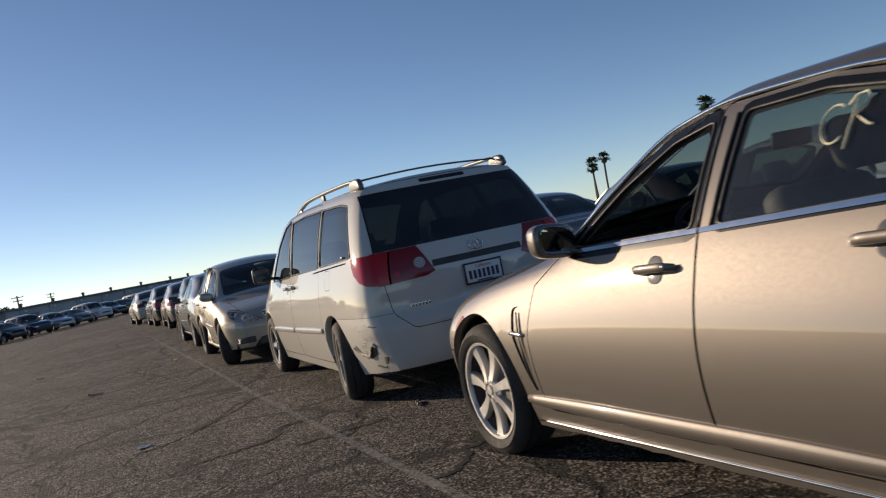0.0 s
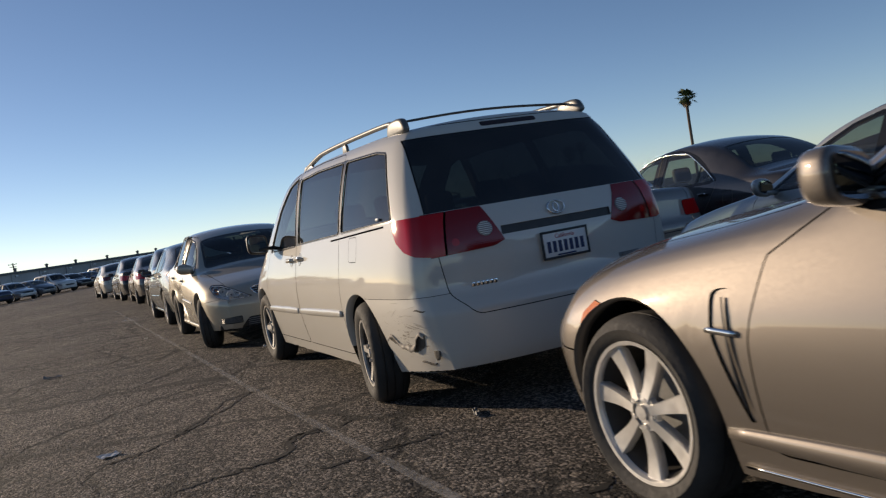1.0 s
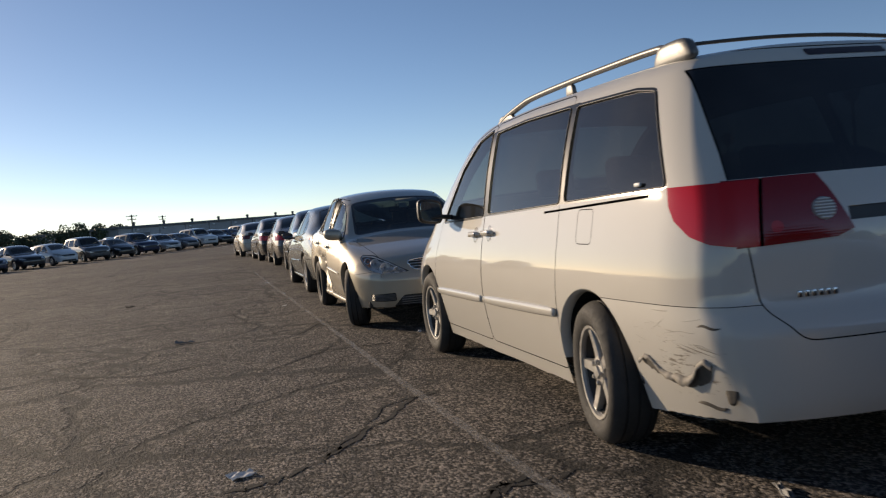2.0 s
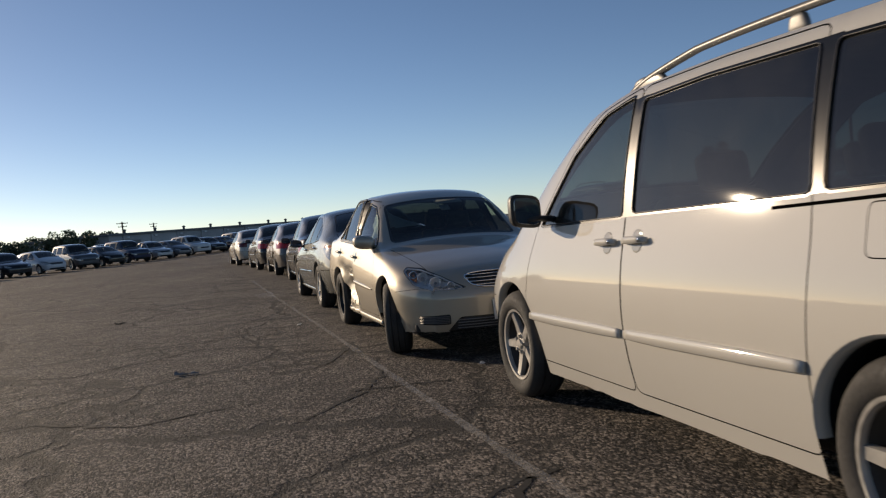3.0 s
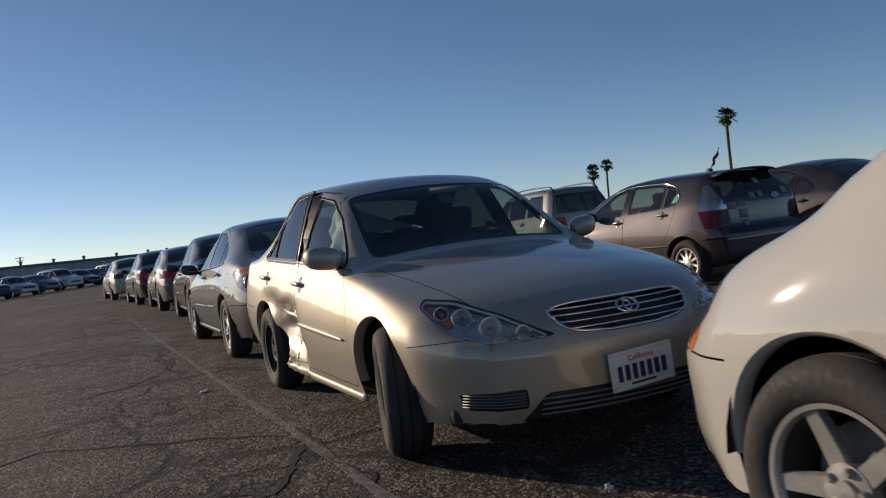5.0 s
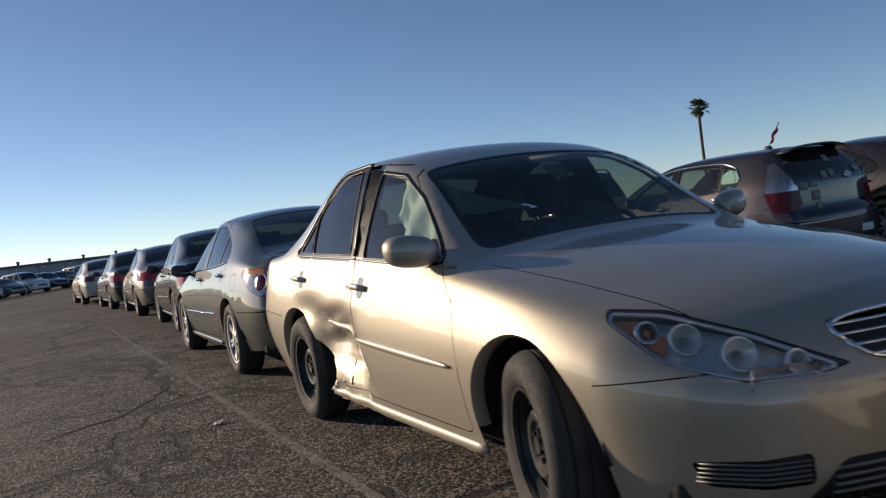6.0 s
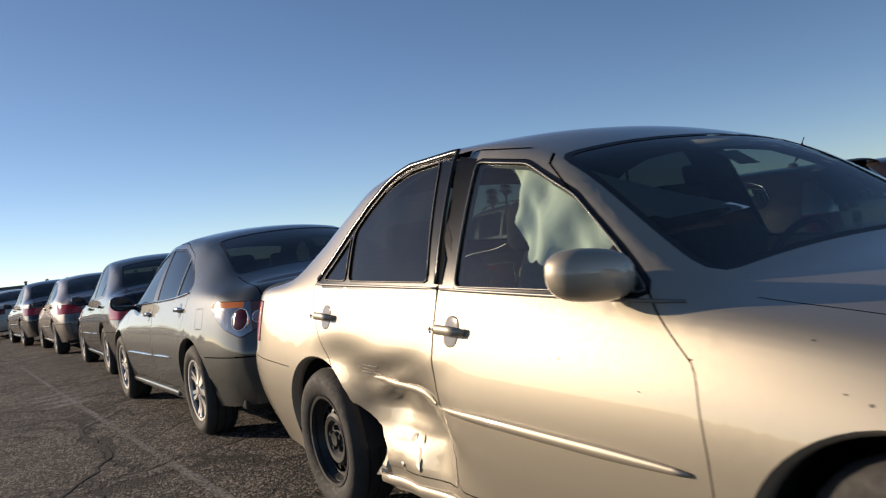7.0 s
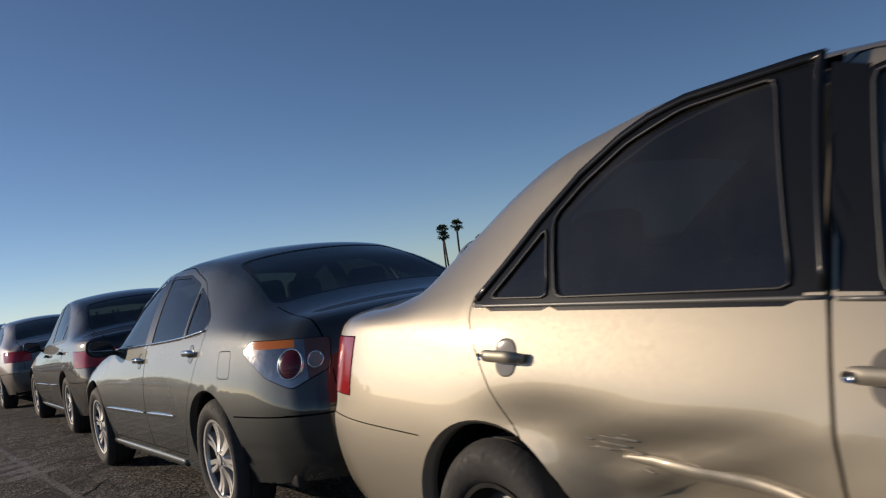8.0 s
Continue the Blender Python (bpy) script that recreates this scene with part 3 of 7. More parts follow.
    def arch(self, s, r, z, parent, color, right=None, stretch=None):
        n = 28
        poly = [(s + r * math.cos(2 * math.pi * i / n), z + r * math.sin(2 * math.pi * i / n)) for i in range(n)]
        poly = [(a, b if b > z else (z - 0.5)) for a, b in poly if b > z - 0.01]
        poly = [(s - r, z - 0.4), (s - r, z)] + [(s - r * math.cos(math.pi * i / n), z + r * math.sin(math.pi * i / n)) for i in range(1, n)] + [(s + r, z), (s + r, z - 0.4)]
        for right_side in (False, True) if right is None else (right,):
            nm = "arch_r" if right_side else "arch_l"
            self.carve_side(poly, "arch", right_side, only=tuple(self.ids), lo=-0.3)
            self.drop(nm)
            d = 1 if right_side else -1
            pts = [self.side(a, max(b, 0.17), right_side)[0] for a, b in poly[0:-1] if b > 0.1]
            verts, faces = [], []
            for p in pts:
                q = Vector((s, 0, z))
                inner = Vector((0, -(s + (-p.y - s) * 0.965), z + (p.z - z) * 0.965))
                verts += [p + Vector((d * 0.001, 0, 0)), Vector((p.x - d * 0.012, inner.y, inner.z)), Vector((p.x - d * 0.05, inner.y, inner.z))]
            for i in range(len(pts) - 1):
                for k in (0, 1):
                    faces.append((3 * i + k, 3 * i + k + 1, 3 * i + 4 + k, 3 * i + 3 + k))
            put_mesh("wheel_arch_lip", verts, faces, PAINT, parent, color=color)
            verts, faces, m = [], [], 16
            for i in range(m + 1):
                t = math.pi * i / m
                for x in (0.93, 0.45):
                    verts.append((d * min(x, abs(pts[len(pts) // 2].x) - 0.03) if x > 0.5 else d * x, -(s - (r + 0.015) * math.cos(t)), z + (r + 0.015) * math.sin(t)))
            for i in range(m):
                faces.append((2 * i, 2 * i + 1, 2 * i + 3, 2 * i + 2))
            faces.append([2 * i + 1 for i in range(m + 1)])
            put_mesh("wheel_well", verts, faces, UNDER, parent)

    def emit(self, name, out, mat, parent, label="", color=None, push=0.0, fold=None):
        k = self.ids.get(name)
        fs = [f for f in self.bm.faces if f[self.tag] == k]
        if not fs:
            return None
        vs = list(dict.fromkeys(v for f in fs for v in f.verts))
        idx = {v: i for i, v in enumerate(vs)}
        nos = [self.normal_at(v.co) for v in vs]
        cos = [v.co + n * push for v, n in zip(vs, nos)]
        if fold:
            cos = [fold(c) for c in cos]
        me = bpy.data.meshes.new(out)
        me.from_pydata([tuple(c) for c in cos], [], [[idx[v] for v in f.verts] for f in fs])
        me.polygons.foreach_set("use_smooth", [True] * len(me.polygons))
        me.normals_split_custom_set_from_vertices([tuple(n) for n in nos])
        me.materials.append(mat)
        ob = new(out, me)
        ob.parent = parent
        if color is not None:
            ob.color = color
        return tagged(ob, label)

    def lining(self, parent, s0, s1, z0, mat=None):
        """The trimmed inner face of doors, pillars and roof."""
        glass = {self.ids[k] for k in self.ids if "glass" in k or "arch" in k}
        fs = [f for f in self.bm.faces if f[self.tag] not in glass and s0 < -f.calc_center_median().y < s1 and f.calc_center_median().z > z0 and not (f.normal.z > 0.55 and f.calc_center_median().z < 1.12)]
        vs = list(dict.fromkeys(v for f in fs for v in f.verts))
        idx = {v: i for i, v in enumerate(vs)}
        put_mesh("cabin_lining", [v.co - self.normal_at(v.co) * 0.03 for v in vs], [[idx[v] for v in f.verts][::-1] for f in fs], mat or LINING, parent)


# ---- pieces of a car ----
def corner_point(sh, u, z, theta, right):
    """The skin's point and normal seen from a front corner, theta degrees off the long axis."""
    t, d = radians(theta), 1 if right else -1
    view = Vector((d * math.sin(t), math.cos(t), 0))
    a = Vector((d * math.cos(t), -math.sin(t), 0))
    hit = sh.bvh.ray_cast(a * u + UP * z + view * 4, -view)
    return hit[0], sh.normal_at(hit[0])


def rear_corner_point(sh, u, z, theta, right):
    t, d = radians(theta), 1 if right else -1
    view = Vector((d * math.sin(t), -math.cos(t), 0))
    a = Vector((d * math.cos(t), math.sin(t), 0))
    hit = sh.bvh.ray_cast(a * (u - sh.L * math.sin(t)) + UP * z + view * 9, -view)
    return hit[0], sh.normal_at(hit[0])


def window(sh, poly, name, border=0.022):
    """Glass in a dark rubber and metal surround, cut out of whatever panel is there."""
    pan = tuple(k for k in sh.ids if "glass" not in k and "gap" not in k and "lamp" not in k)
    sh.carve_side(inset(poly, -border), "surround", only=pan)
    sh.carve_side(poly, name, only=("surround_l", "surround_r"))


def window_bead(parent, sh, poly, right, w, h, mat, lift=0.002, fold=None, closed=True, name="window_seal"):
    """A raised bead that follows an outline (s, z) on the car's side."""
    loop = [Vector(p) for p in poly]
    ends = zip(loop, loop[1:] + loop[:1]) if closed else zip(loop, loop[1:])
    pts = []
    for p, q in ends:
        k = max(1, int((q - p).length / 0.04))
        pts += [p + (q - p) * (i / k) for i in range(k)]
    pts.append(loop[0] if closed else loop[-1])
    line = []
    for s, z in pts:
        p, n = sh.side(s, z, right)
        p = p + n * lift
        line.append(fold(p) if fold else p)
    return part(name, sweep(line, w, h, up=(1 if right else -1, 0, 0.3)), mat, parent)


def frame_beads(parent, sh, P, right, names, mat, fold=None, w=0.011):
    """Rubber or metal seals round the panes."""
    for poly, name in P["windows"]:
        if name in names:
            window_bead(parent, sh, rounded(inset(poly, -0.003), 0.025, 2), right, w, 0.007, mat, 0.0, fold)


WHEELS = {}


def wheel_meshes(style, R, w):
    key = (style, R, w)
    if key in WHEELS:
        return WHEELS[key]
    rr = {"jag": 0.73, "van": 0.65, "steel": 0.62, "twin": 0.66}.get(style, 0.65) * R
    a, b = -w / 2, w / 2
    prof = [(rr - 0.012, a + 0.03), (rr + 0.004, a + 0.012), (rr + 0.012, a + 0.004), (rr + 0.03, a - 0.006), ((rr + R) / 2, a - 0.013), (R - 0.045, a - 0.010), (R - 0.03, a - 0.004), (R - 0.012, a + 0.016), (R - 0.003, a + 0.035)]
    for c in (-0.25, 0.0, 0.25):
        prof += [(R, c * w - 0.006), (R - 0.009, c * w - 0.004), (R - 0.009, c * w + 0.004), (R, c * w + 0.006)]
    prof += [(R - 0.003, b - 0.035), (R - 0.014, b - 0.014), (R - 0.05, b + 0.004), (rr, b - 0.01)]
    tyre = lathe(prof, 48)
    barrel = lathe([(rr - 0.002, a + 0.008), (rr - 0.012, a + 0.03), (rr - 0.03, a + 0.06), (rr - 0.04, b - 0.02), (0.09, b - 0.03), (0.001, b - 0.03)], 40)
    lip = lathe([(rr - 0.016, a + 0.022), (rr - 0.010, a + 0.006), (rr + 0.004, a + 0.004), (rr + 0.002, a + 0.014), (rr - 0.016, a + 0.030)], 48)
    face = [lip]

    def spoke(t0, w0, w1, r0=0.045, r1=None, x0=0.012, x1=0.016, th=0.03, skew=0.0):
        r1 = r1 or rr - 0.012
        bm = bmesh.new()
        rings = []
        for i in range(7):
            t = i / 6
            r = r0 + (r1 - r0) * t
            ww = w0 + (w1 - w0) * (t**1.5)
            xx = a + x0 + (x1 - x0) * t + 0.012 * math.sin(math.pi * t) * (1 if style != "van" else 0.3)
            off = skew * t
            ring = []
            for (c, d) in ((-0.5, 1.0), (-0.5, 0.22), (-0.43, 0.0), (0.43, 0.0), (0.5, 0.22), (0.5, 1.0)):
                p = Vector((xx + d * th, r, c * ww + off))
                ring.append(bm.verts.new(p))
            rings.append(ring)
        for p, q in zip(rings, rings[1:]):
            for j in range(5):
                bm.faces.new((p[j], p[j + 1], q[j + 1], q[j]))
        bm.transform(Matrix.Rotation(t0, 4, "X"))
        return bm

    if style == "jag":
        for i in range(7):
            face.append(spoke(2 * math.pi * i / 7, 0.040, 0.080, r1=rr - 0.006, th=0.035))
        face.append(lathe([(0.001, a + 0.008), (0.026, a + 0.009), (0.028, a + 0.022), (0.07, a + 0.020), (0.076, a + 0.04)], 28))
    elif style == "van":
        for i in range(5):
            face.append(spoke(2 * math.pi * i / 5, 0.062, 0.046, x0=0.034, x1=0.016))
        face.append(lathe([(0.001, a + 0.014), (0.03, a + 0.016), (0.034, a + 0.026), (0.07, a + 0.03), (0.075, a + 0.06)], 28))
    elif style == "twin":
        for i in range(7):
            for k in (-0.115, 0.115):
                face.append(spoke(2 * math.pi * i / 7 + k, 0.026, 0.03))
        face.append(lathe([(0.001, a + 0.006), (0.028, a + 0.008), (0.032, a + 0.016), (0.06, a + 0.018), (0.07, a + 0.05)], 28))
    elif style == "steel":
        face.append(lathe([(0.001, a + 0.035), (0.03, a + 0.033), (0.036, a + 0.05), (0.07, a + 0.055), (0.085, a + 0.038), (0.105, a + 0.035), (0.118, a + 0.045)], 36))
        for i in range(12):
            face.append(spoke(2 * math.pi * i / 12, 0.032, 0.034, 0.108, rr - 0.035, 0.042, 0.055, 0.012))
        face.append(lathe([(rr - 0.05, a + 0.05), (rr - 0.03, a + 0.058), (rr - 0.014, a + 0.03)], 40))
    else:
        for i in range(10):
            face.append(spoke(2 * math.pi * i / 10, 0.03, 0.036))
        face.append(lathe([(0.001, a + 0.01), (0.06, a + 0.016), (0.07, a + 0.05)], 24))
    for i in range(5):
        t = 2 * math.pi * (i + 0.5) / 5
        face.append(lathe([(0.001, -0.014), (0.009, -0.014), (0.013, -0.005), (0.013, 0.02)], 8, Matrix.Translation((a + (0.026 if style != "steel" else 0.05), 0.052 * math.cos(t), 0.052 * math.sin(t)))))
    disc = lathe([(0.001, 0.0), (0.155, 0.0), (0.155, 0.02)], 32, Matrix.Translation((0.01, 0, 0)))
    out = []
    for nm, bm, mat in (("wheel", barrel, BARREL if style != "steel" else STEEL_BLACK), ("tyre", tyre, RUBBER), ("rim", join(*face), {"steel": STEEL_BLACK, "van": DULL_ALLOY}.get(style, ALLOY)), ("brake_disc", disc, GREYPL)):
        bmesh.ops.recalc_face_normals(bm, faces=bm.faces[:])
        me = bpy.data.meshes.new(nm)
        bm.to_mesh(me)
        bm.free()
        me.materials.append(mat)
        me.polygons.foreach_set("use_smooth", [True] * len(me.polygons))
        me.set_sharp_from_angle(angle=radians(40))
        out.append((nm, me))
    WHEELS[key] = out
    return out


def wheel(parent, s, x_outer, R, w, style, right=False, steer=0.0, spin=0.0):
    """A wheel whose outer face lies x_outer from the car's middle."""
    d = 1 if right else -1
    ms = wheel_meshes(style, R, w)
    hub = new("wheel", ms[0][1])
    hub.parent = parent
    hub.matrix_basis = pose(d * (x_outer - w / 2), -s, R - 0.004, 0, 0, (180 if right else 0) + steer) @ pose(0, 0, 0, spin)
    for nm, me in ms[1:]:
        ob = new(nm, me)
        ob.parent = hub
    return hub


def mirror(parent, sh, s, z, right, color, size=(0.105, 0.075, 0.075), reach=0.12, cap=PAINT, boxy=0.75):
    d = 1 if right else -1
    p, n = sh.side(s, z, right)
    c = p + Vector((d * reach, -0.02, 0.045))
    hx, hy, hz = size
    bm = ellipsoid(hx, hy, hz, power=boxy)
    for v in bm.verts:
        if v.co.y < 0:
            v.co.y *= 0.35
        v.co.z += 0.12 * v.co.x * d
        v.co.y -= 0.25 * v.co.x * d
    bm.transform(Matrix.Translation(c))
    m = part("mirror_housing", bm, cap, parent, "door mirror housing", color=color)
    g = ellipsoid(hx * 0.84, 0.0015, hz * 0.80, power=boxy)
    for v in g.verts:
        v.co.z += 0.12 * v.co.x * d
        v.co.y -= 0.25 * v.co.x * d
    g.transform(Matrix.Translation(c + Vector((0, -hy * 0.36, 0))))
    part("mirror_glass", g, MIRROR, m, smooth=False)
    arm = sweep([p + Vector((-d * 0.02, -0.01, -0.01)), p + Vector((d * reach * 0.5, -0.01, 0.0)), c + Vector((0, 0, -hz * 0.55))], 0.07, 0.035)
    part("mirror_arm", arm, BLACK if cap is BLACK else PAINT, m, color=color)
    return m


def door_handle(parent, sh, s, z, right, color, length=0.19, mat=PAINT, metal=None):
    """A pull handle over its finger cup; s and z mark the middle."""
    d = 1 if right else -1
    p, n = sh.side(s, z, right)
    cup = ellipsoid(0.012, 0.046, 0.052, power=0.85)
    for v in cup.verts:
        v.co.x *= 0.15
    tilt = n.to_track_quat("X", "Z").to_matrix().to_4x4() if d > 0 else (-n).to_track_quat("X", "Z").to_matrix().to_4x4()
    cup.transform(Matrix.Translation(p + n * 0.001) @ tilt)
    pts = []
    for i in range(13):
        t = i / 12
        q, m = sh.side(s - length / 2 + length * t, z, right)
        pts.append(q + m * (0.006 + 0.028 * min(1, math.sin(math.pi * t) * 1.8) ** 0.8) + Vector((0, 0, 0.008 * (t - 0.5))))
    h = part("door_handle", sweep(pts, 0.018, 0.034, taper=0.7), metal or mat, parent, "", color=color)
    # the cup is nearly flat; its recess shade is painted as darker body colour
    part("handle_cup", cup, mat, h, color=[c * 0.45 for c in color[:3]] + [0.0])
    if metal is None:
        q, m = sh.side(s + (length * 0.36), z, right)
        part("lock_cylinder", lathe([(0.001, 0), (0.008, 0.001), (0.011, 0.004)], 10, Matrix.Translation(q + m * 0.042)), CHROME, h)
    return h


def moulding(parent, sh, s0, s1, z0, z1, right, h, mat, color, depth=0.016, name="side_moulding", n=24, taper=0.3, lift=0.4, bend=None):
    pts = []
    for i in range(n + 1):
        t = i / n
        z = z0 + (z1 - z0) * t
        s = s0 + (s1 - s0) * t
        if bend:
            z += bend(s)
        p, m = sh.side(s, z, right)
        pts.append(p + m * depth * lift)
    return part(name, sweep(pts, depth, h, taper=taper), mat, parent, color=color)


def plate(parent, sh, x, z, rear, frame_mat, tilt=0.0, words=True, mat=None):
    """A registration plate: white sheet in a frame, a script heading and a row of plain bars."""
    d = -1 if rear else 1
    p, n = sh.end(x, z, rear)
    n = (n + Vector((0, 0, -n.z * 0.6))).normalized()
    z_ax, y_ax = n, (UP - n * n.z).normalized()
    x_ax = y_ax.cross(z_ax)
    m = Matrix((x_ax, y_ax, z_ax)).transposed().to_4x4()
    m = Matrix.Translation(p + n * 0.022) @ m @ Matrix.Rotation(radians(tilt), 4, "Z")
    pl = part("number_plate", rbox((0.305, 0.152, 0.004), m, 0.003), PLATE, parent, "white plate with dark blue characters")
    edges = [rbox((0.325, 0.014, 0.008), m @ Matrix.Translation((0, y, 0.001)), 0.002) for y in (-0.076, 0.076)] + [rbox((0.014, 0.165, 0.008), m @ Matrix.Translation((xx, 0, 0.001)), 0.002) for xx in (-0.155, 0.155)]
    part("plate_frame", join(*edges), frame_mat, pl)
    bars = [rbox((0.024, 0.066, 0.001), m @ Matrix.Translation((-0.114 + 0.038 * i, -0.012, 0.0026)), 0) for i in range(7)]
    for bar in bars:
        part("plate_bar", bar, INK, pl, smooth=False)
    if words:
        part("plate_heading", text_mesh("California", 0.034, m @ Matrix.Translation((0, 0.047, 0.003)) @ Matrix.Shear("XZ", 4, (0, 0))), REDINK, pl, smooth=False)
    part("plate_footer", rbox((0.13, 0.009, 0.001), m @ Matrix.Translation((0, -0.062, 0.0026)), 0), INK, pl, smooth=False)
    return pl


def emblem(parent, sh, x, z, rear, r=0.05):
    """A plain chrome oval badge."""
    p, n = sh.end(x, z, rear)
    q = n.to_track_quat("X", "Z").to_matrix().to_4x4()
    m = Matrix.Translation(p + n * 0.012) @ q @ Matrix.Diagonal((1, 1.35, 0.95, 1))
    a = lathe([(r, 0), (r * 0.92, 0.008), (r * 0.84, 0.006), (r * 0.82, -0.004)], 28, m)
    b = lathe([(r * 0.5, 0), (r * 0.42, 0.007), (r * 0.34, 0.0)], 20, m @ Matrix.Diagonal((1, 0.7, 1.5, 1)))
    return part("badge", join(a, b), CHROME, parent, "plain chrome oval badge")


def seats(parent, cloth, s_front, s_rear, width=0.36, z=0.30, lean=18, bench=True):
    for s, both in ((s_front, True), (s_rear, False)):
        for x in (-width, width) if both or not bench else (-width, width):
            st = part("seat", rbox((0.5, 0.5, 0.16), pose(x, -s, z + 0.12, 4), 0.06, 3), cloth, parent)
            part("seat_back", rbox((0.48, 0.14, 0.62), pose(x, -s - 0.33, z + 0.45, -lean), 0.06, 3), cloth, st)
            part("headrest", rbox((0.26, 0.10, 0.18), pose(x, -s - 0.46, z + 0.85, -lean * 0.6), 0.045, 3), cloth, st)


def dashboard(parent, s, z, half, mat=None, left=True, wheel_z=None):
    bm = bmesh.new()
    prof = [(-0.20, z - 0.03), (-0.08, z + 0.04), (0.08, z + 0.045), (0.16, z), (0.18, z - 0.12), (0.12, z - 0.35)]
    rows = [[bm.verts.new((half * c / 6 * (1 - 0.02 * abs(c)), -(s + ds - 0.05 * (c / 6) ** 2), zz)) for c in range(-6, 7)] for ds, zz in prof]
    for a, b in zip(rows, rows[1:]):
        for i in range(12):
            bm.faces.new((a[i], a[i + 1], b[i + 1], b[i]))
    db = part("dashboard", bm, mat or BLACK, parent)
    x = -0.36
    ring = lathe([(0.185 + 0.014 * math.cos(t), 0.014 * math.sin(t)) for t in [2 * math.pi * i / 8 for i in range(8)]], 32, close=True)
    hub = [ring, ellipsoid(0.03, 0.075, 0.055)]
    for t in (0, 2.4, 3.9):
        hub.append(sweep([(0, 0.05 * math.cos(t), 0.05 * math.sin(t)), (0, 0.18 * math.cos(t), 0.18 * math.sin(t))], 0.02, 0.03, up=(1, 0, 0)))
    bm = join(*hub)
    bm.transform(pose(x, -(s + 0.36), z - 0.03) @ Matrix.Rotation(radians(-90), 4, "Z") @ Matrix.Rotation(radians(-24), 4, "Y"))
    part("steering_wheel", bm, BLACK, parent)
    return db


def floor_pan(parent, P):
    L = P["L"]
    part("underbody", rbox((1.5, L - 0.7, 0.10), pose(0, -L / 2, 0.27), 0.03), UNDER, parent)


def wipers(parent, sh, s, xs):
    for x0, x1 in xs:
        pts = []
        for i in range(10):
            t = i / 9
            p, n = sh.top(x0 + (x1 - x0) * t, s + 0.06 * t)
            pts.append(p + n * 0.012)
        part("wiper", sweep(pts, 0.014, 0.012, taper=0.5), BLACK, parent)


# ---- kinds of car ----
def thing(name, m, label, category="car", group=""):
    ob = new(name)
    ob.empty_display_size = 0.2
    ob.matrix_basis = m
    return tagged(ob, label, category, group)


def emit_common(sh, car, color, mats, folds=None):
    """Every panel, pane and seam that was cut out becomes a part."""
    folds = folds or {}
    names = {
        "body": ("body", PAINT, "", 0), "gap": ("panel_gap", GAP, "", -0.004),
        "hood": ("bonnet", PAINT, "", 0), "trunk": ("boot_lid", PAINT, "", 0), "tailgate": ("tailgate", PAINT, "", 0),
        "bumper_f": ("front_bumper", PAINT, "", 0), "bumper_b": ("rear_bumper", mats.get("rear_bumper", PAINT), mats.get("rear_bumper_label", ""), 0),
        "grille": ("grille", BLACK, "black grille", -0.02), "intake": ("lower_intake", BLACK, "", -0.02),
        "shield_glass": ("windscreen", mats.get("shield", SHIELD), "", -0.003), "shield_frit": ("windscreen_border", BLACK, "", -0.001),
        "back_glass": ("rear_window", mats.get("back", TINT), "", -0.003), "back_frit": ("rear_window_border", BLACK, "", -0.001),
        "gate_upper": ("tailgate_panel", PAINT, "", 0), "gate_top": ("spoiler", PAINT, "", 0), "sill_l": ("sill", PAINT, "", 0), "sill_r": ("sill", PAINT, "", 0), "strip": ("garnish", BLACK, "", -0.01), "spoiler_lamp": ("high_brake_lamp", SMOKED, "dark smoked brake lamp", 0.002),
    }
    for side in ("_l", "_r"):
        names["front_door" + side] = ("front_door", PAINT, "", 0)
        names["rear_door" + side] = ("rear_door", PAINT, "", 0)
        names["surround" + side] = ("window_surround", mats.get("surround", TRIM), "", -0.002)
        for k in ("front", "rear", "quarter", "fixed"):
            names[k + "_glass" + side] = (k + "_window" if k != "fixed" else "quarter_window", mats.get(k, mats.get("side", GLASS)), "", -0.006)
        names["fuel" + side] = ("fuel_lid", PAINT, "", 0)
        names["vent" + side] = ("fender_vent", mats.get("vent", BLACK), "", -0.008)
        names["head_lamp" + side] = ("headlight", LENS, "clear headlight lens", 0.001)
        names["tail_lamp" + side] = ("tail_light", mats.get("tail", RED), "red tail light", 0.003)
        names["tail_inner" + side] = ("tailgate_lamp", RED_INNER, "dark red tailgate lamp", 0.003)
        names["tail_dot" + side] = ("reflector", RED, "round red reflector", 0.004)
        names["tail_clear" + side] = ("indicator", mats.get("tail_clear", WHITE_LAMP), "", 0.003)
        names["amber_lamp" + side] = ("marker_light", AMBER, "amber marker", 0.002)
        names["fog" + side] = ("fog_grille", BLACK, "", -0.012)
        names["chrome" + side] = ("belt_trim", CHROME, "polished trim", 0.004)
    made = {}
    for k in sh.ids:
        if k in names:
            out, mat, label, push = names[k]
            ob = sh.emit(k, out, mat, car, label, color, push, folds.get(k))
            if ob:
                made[k] = ob
                if k == "gap":
                    tagged(ob, kind="stuff")
    for side in ("_l", "_r"):
        k = "head_lamp" + side
        if k in made:
            ref = sh.emit(k, "reflector", REFLECTOR, made[k], "", None, -0.045)
    return made


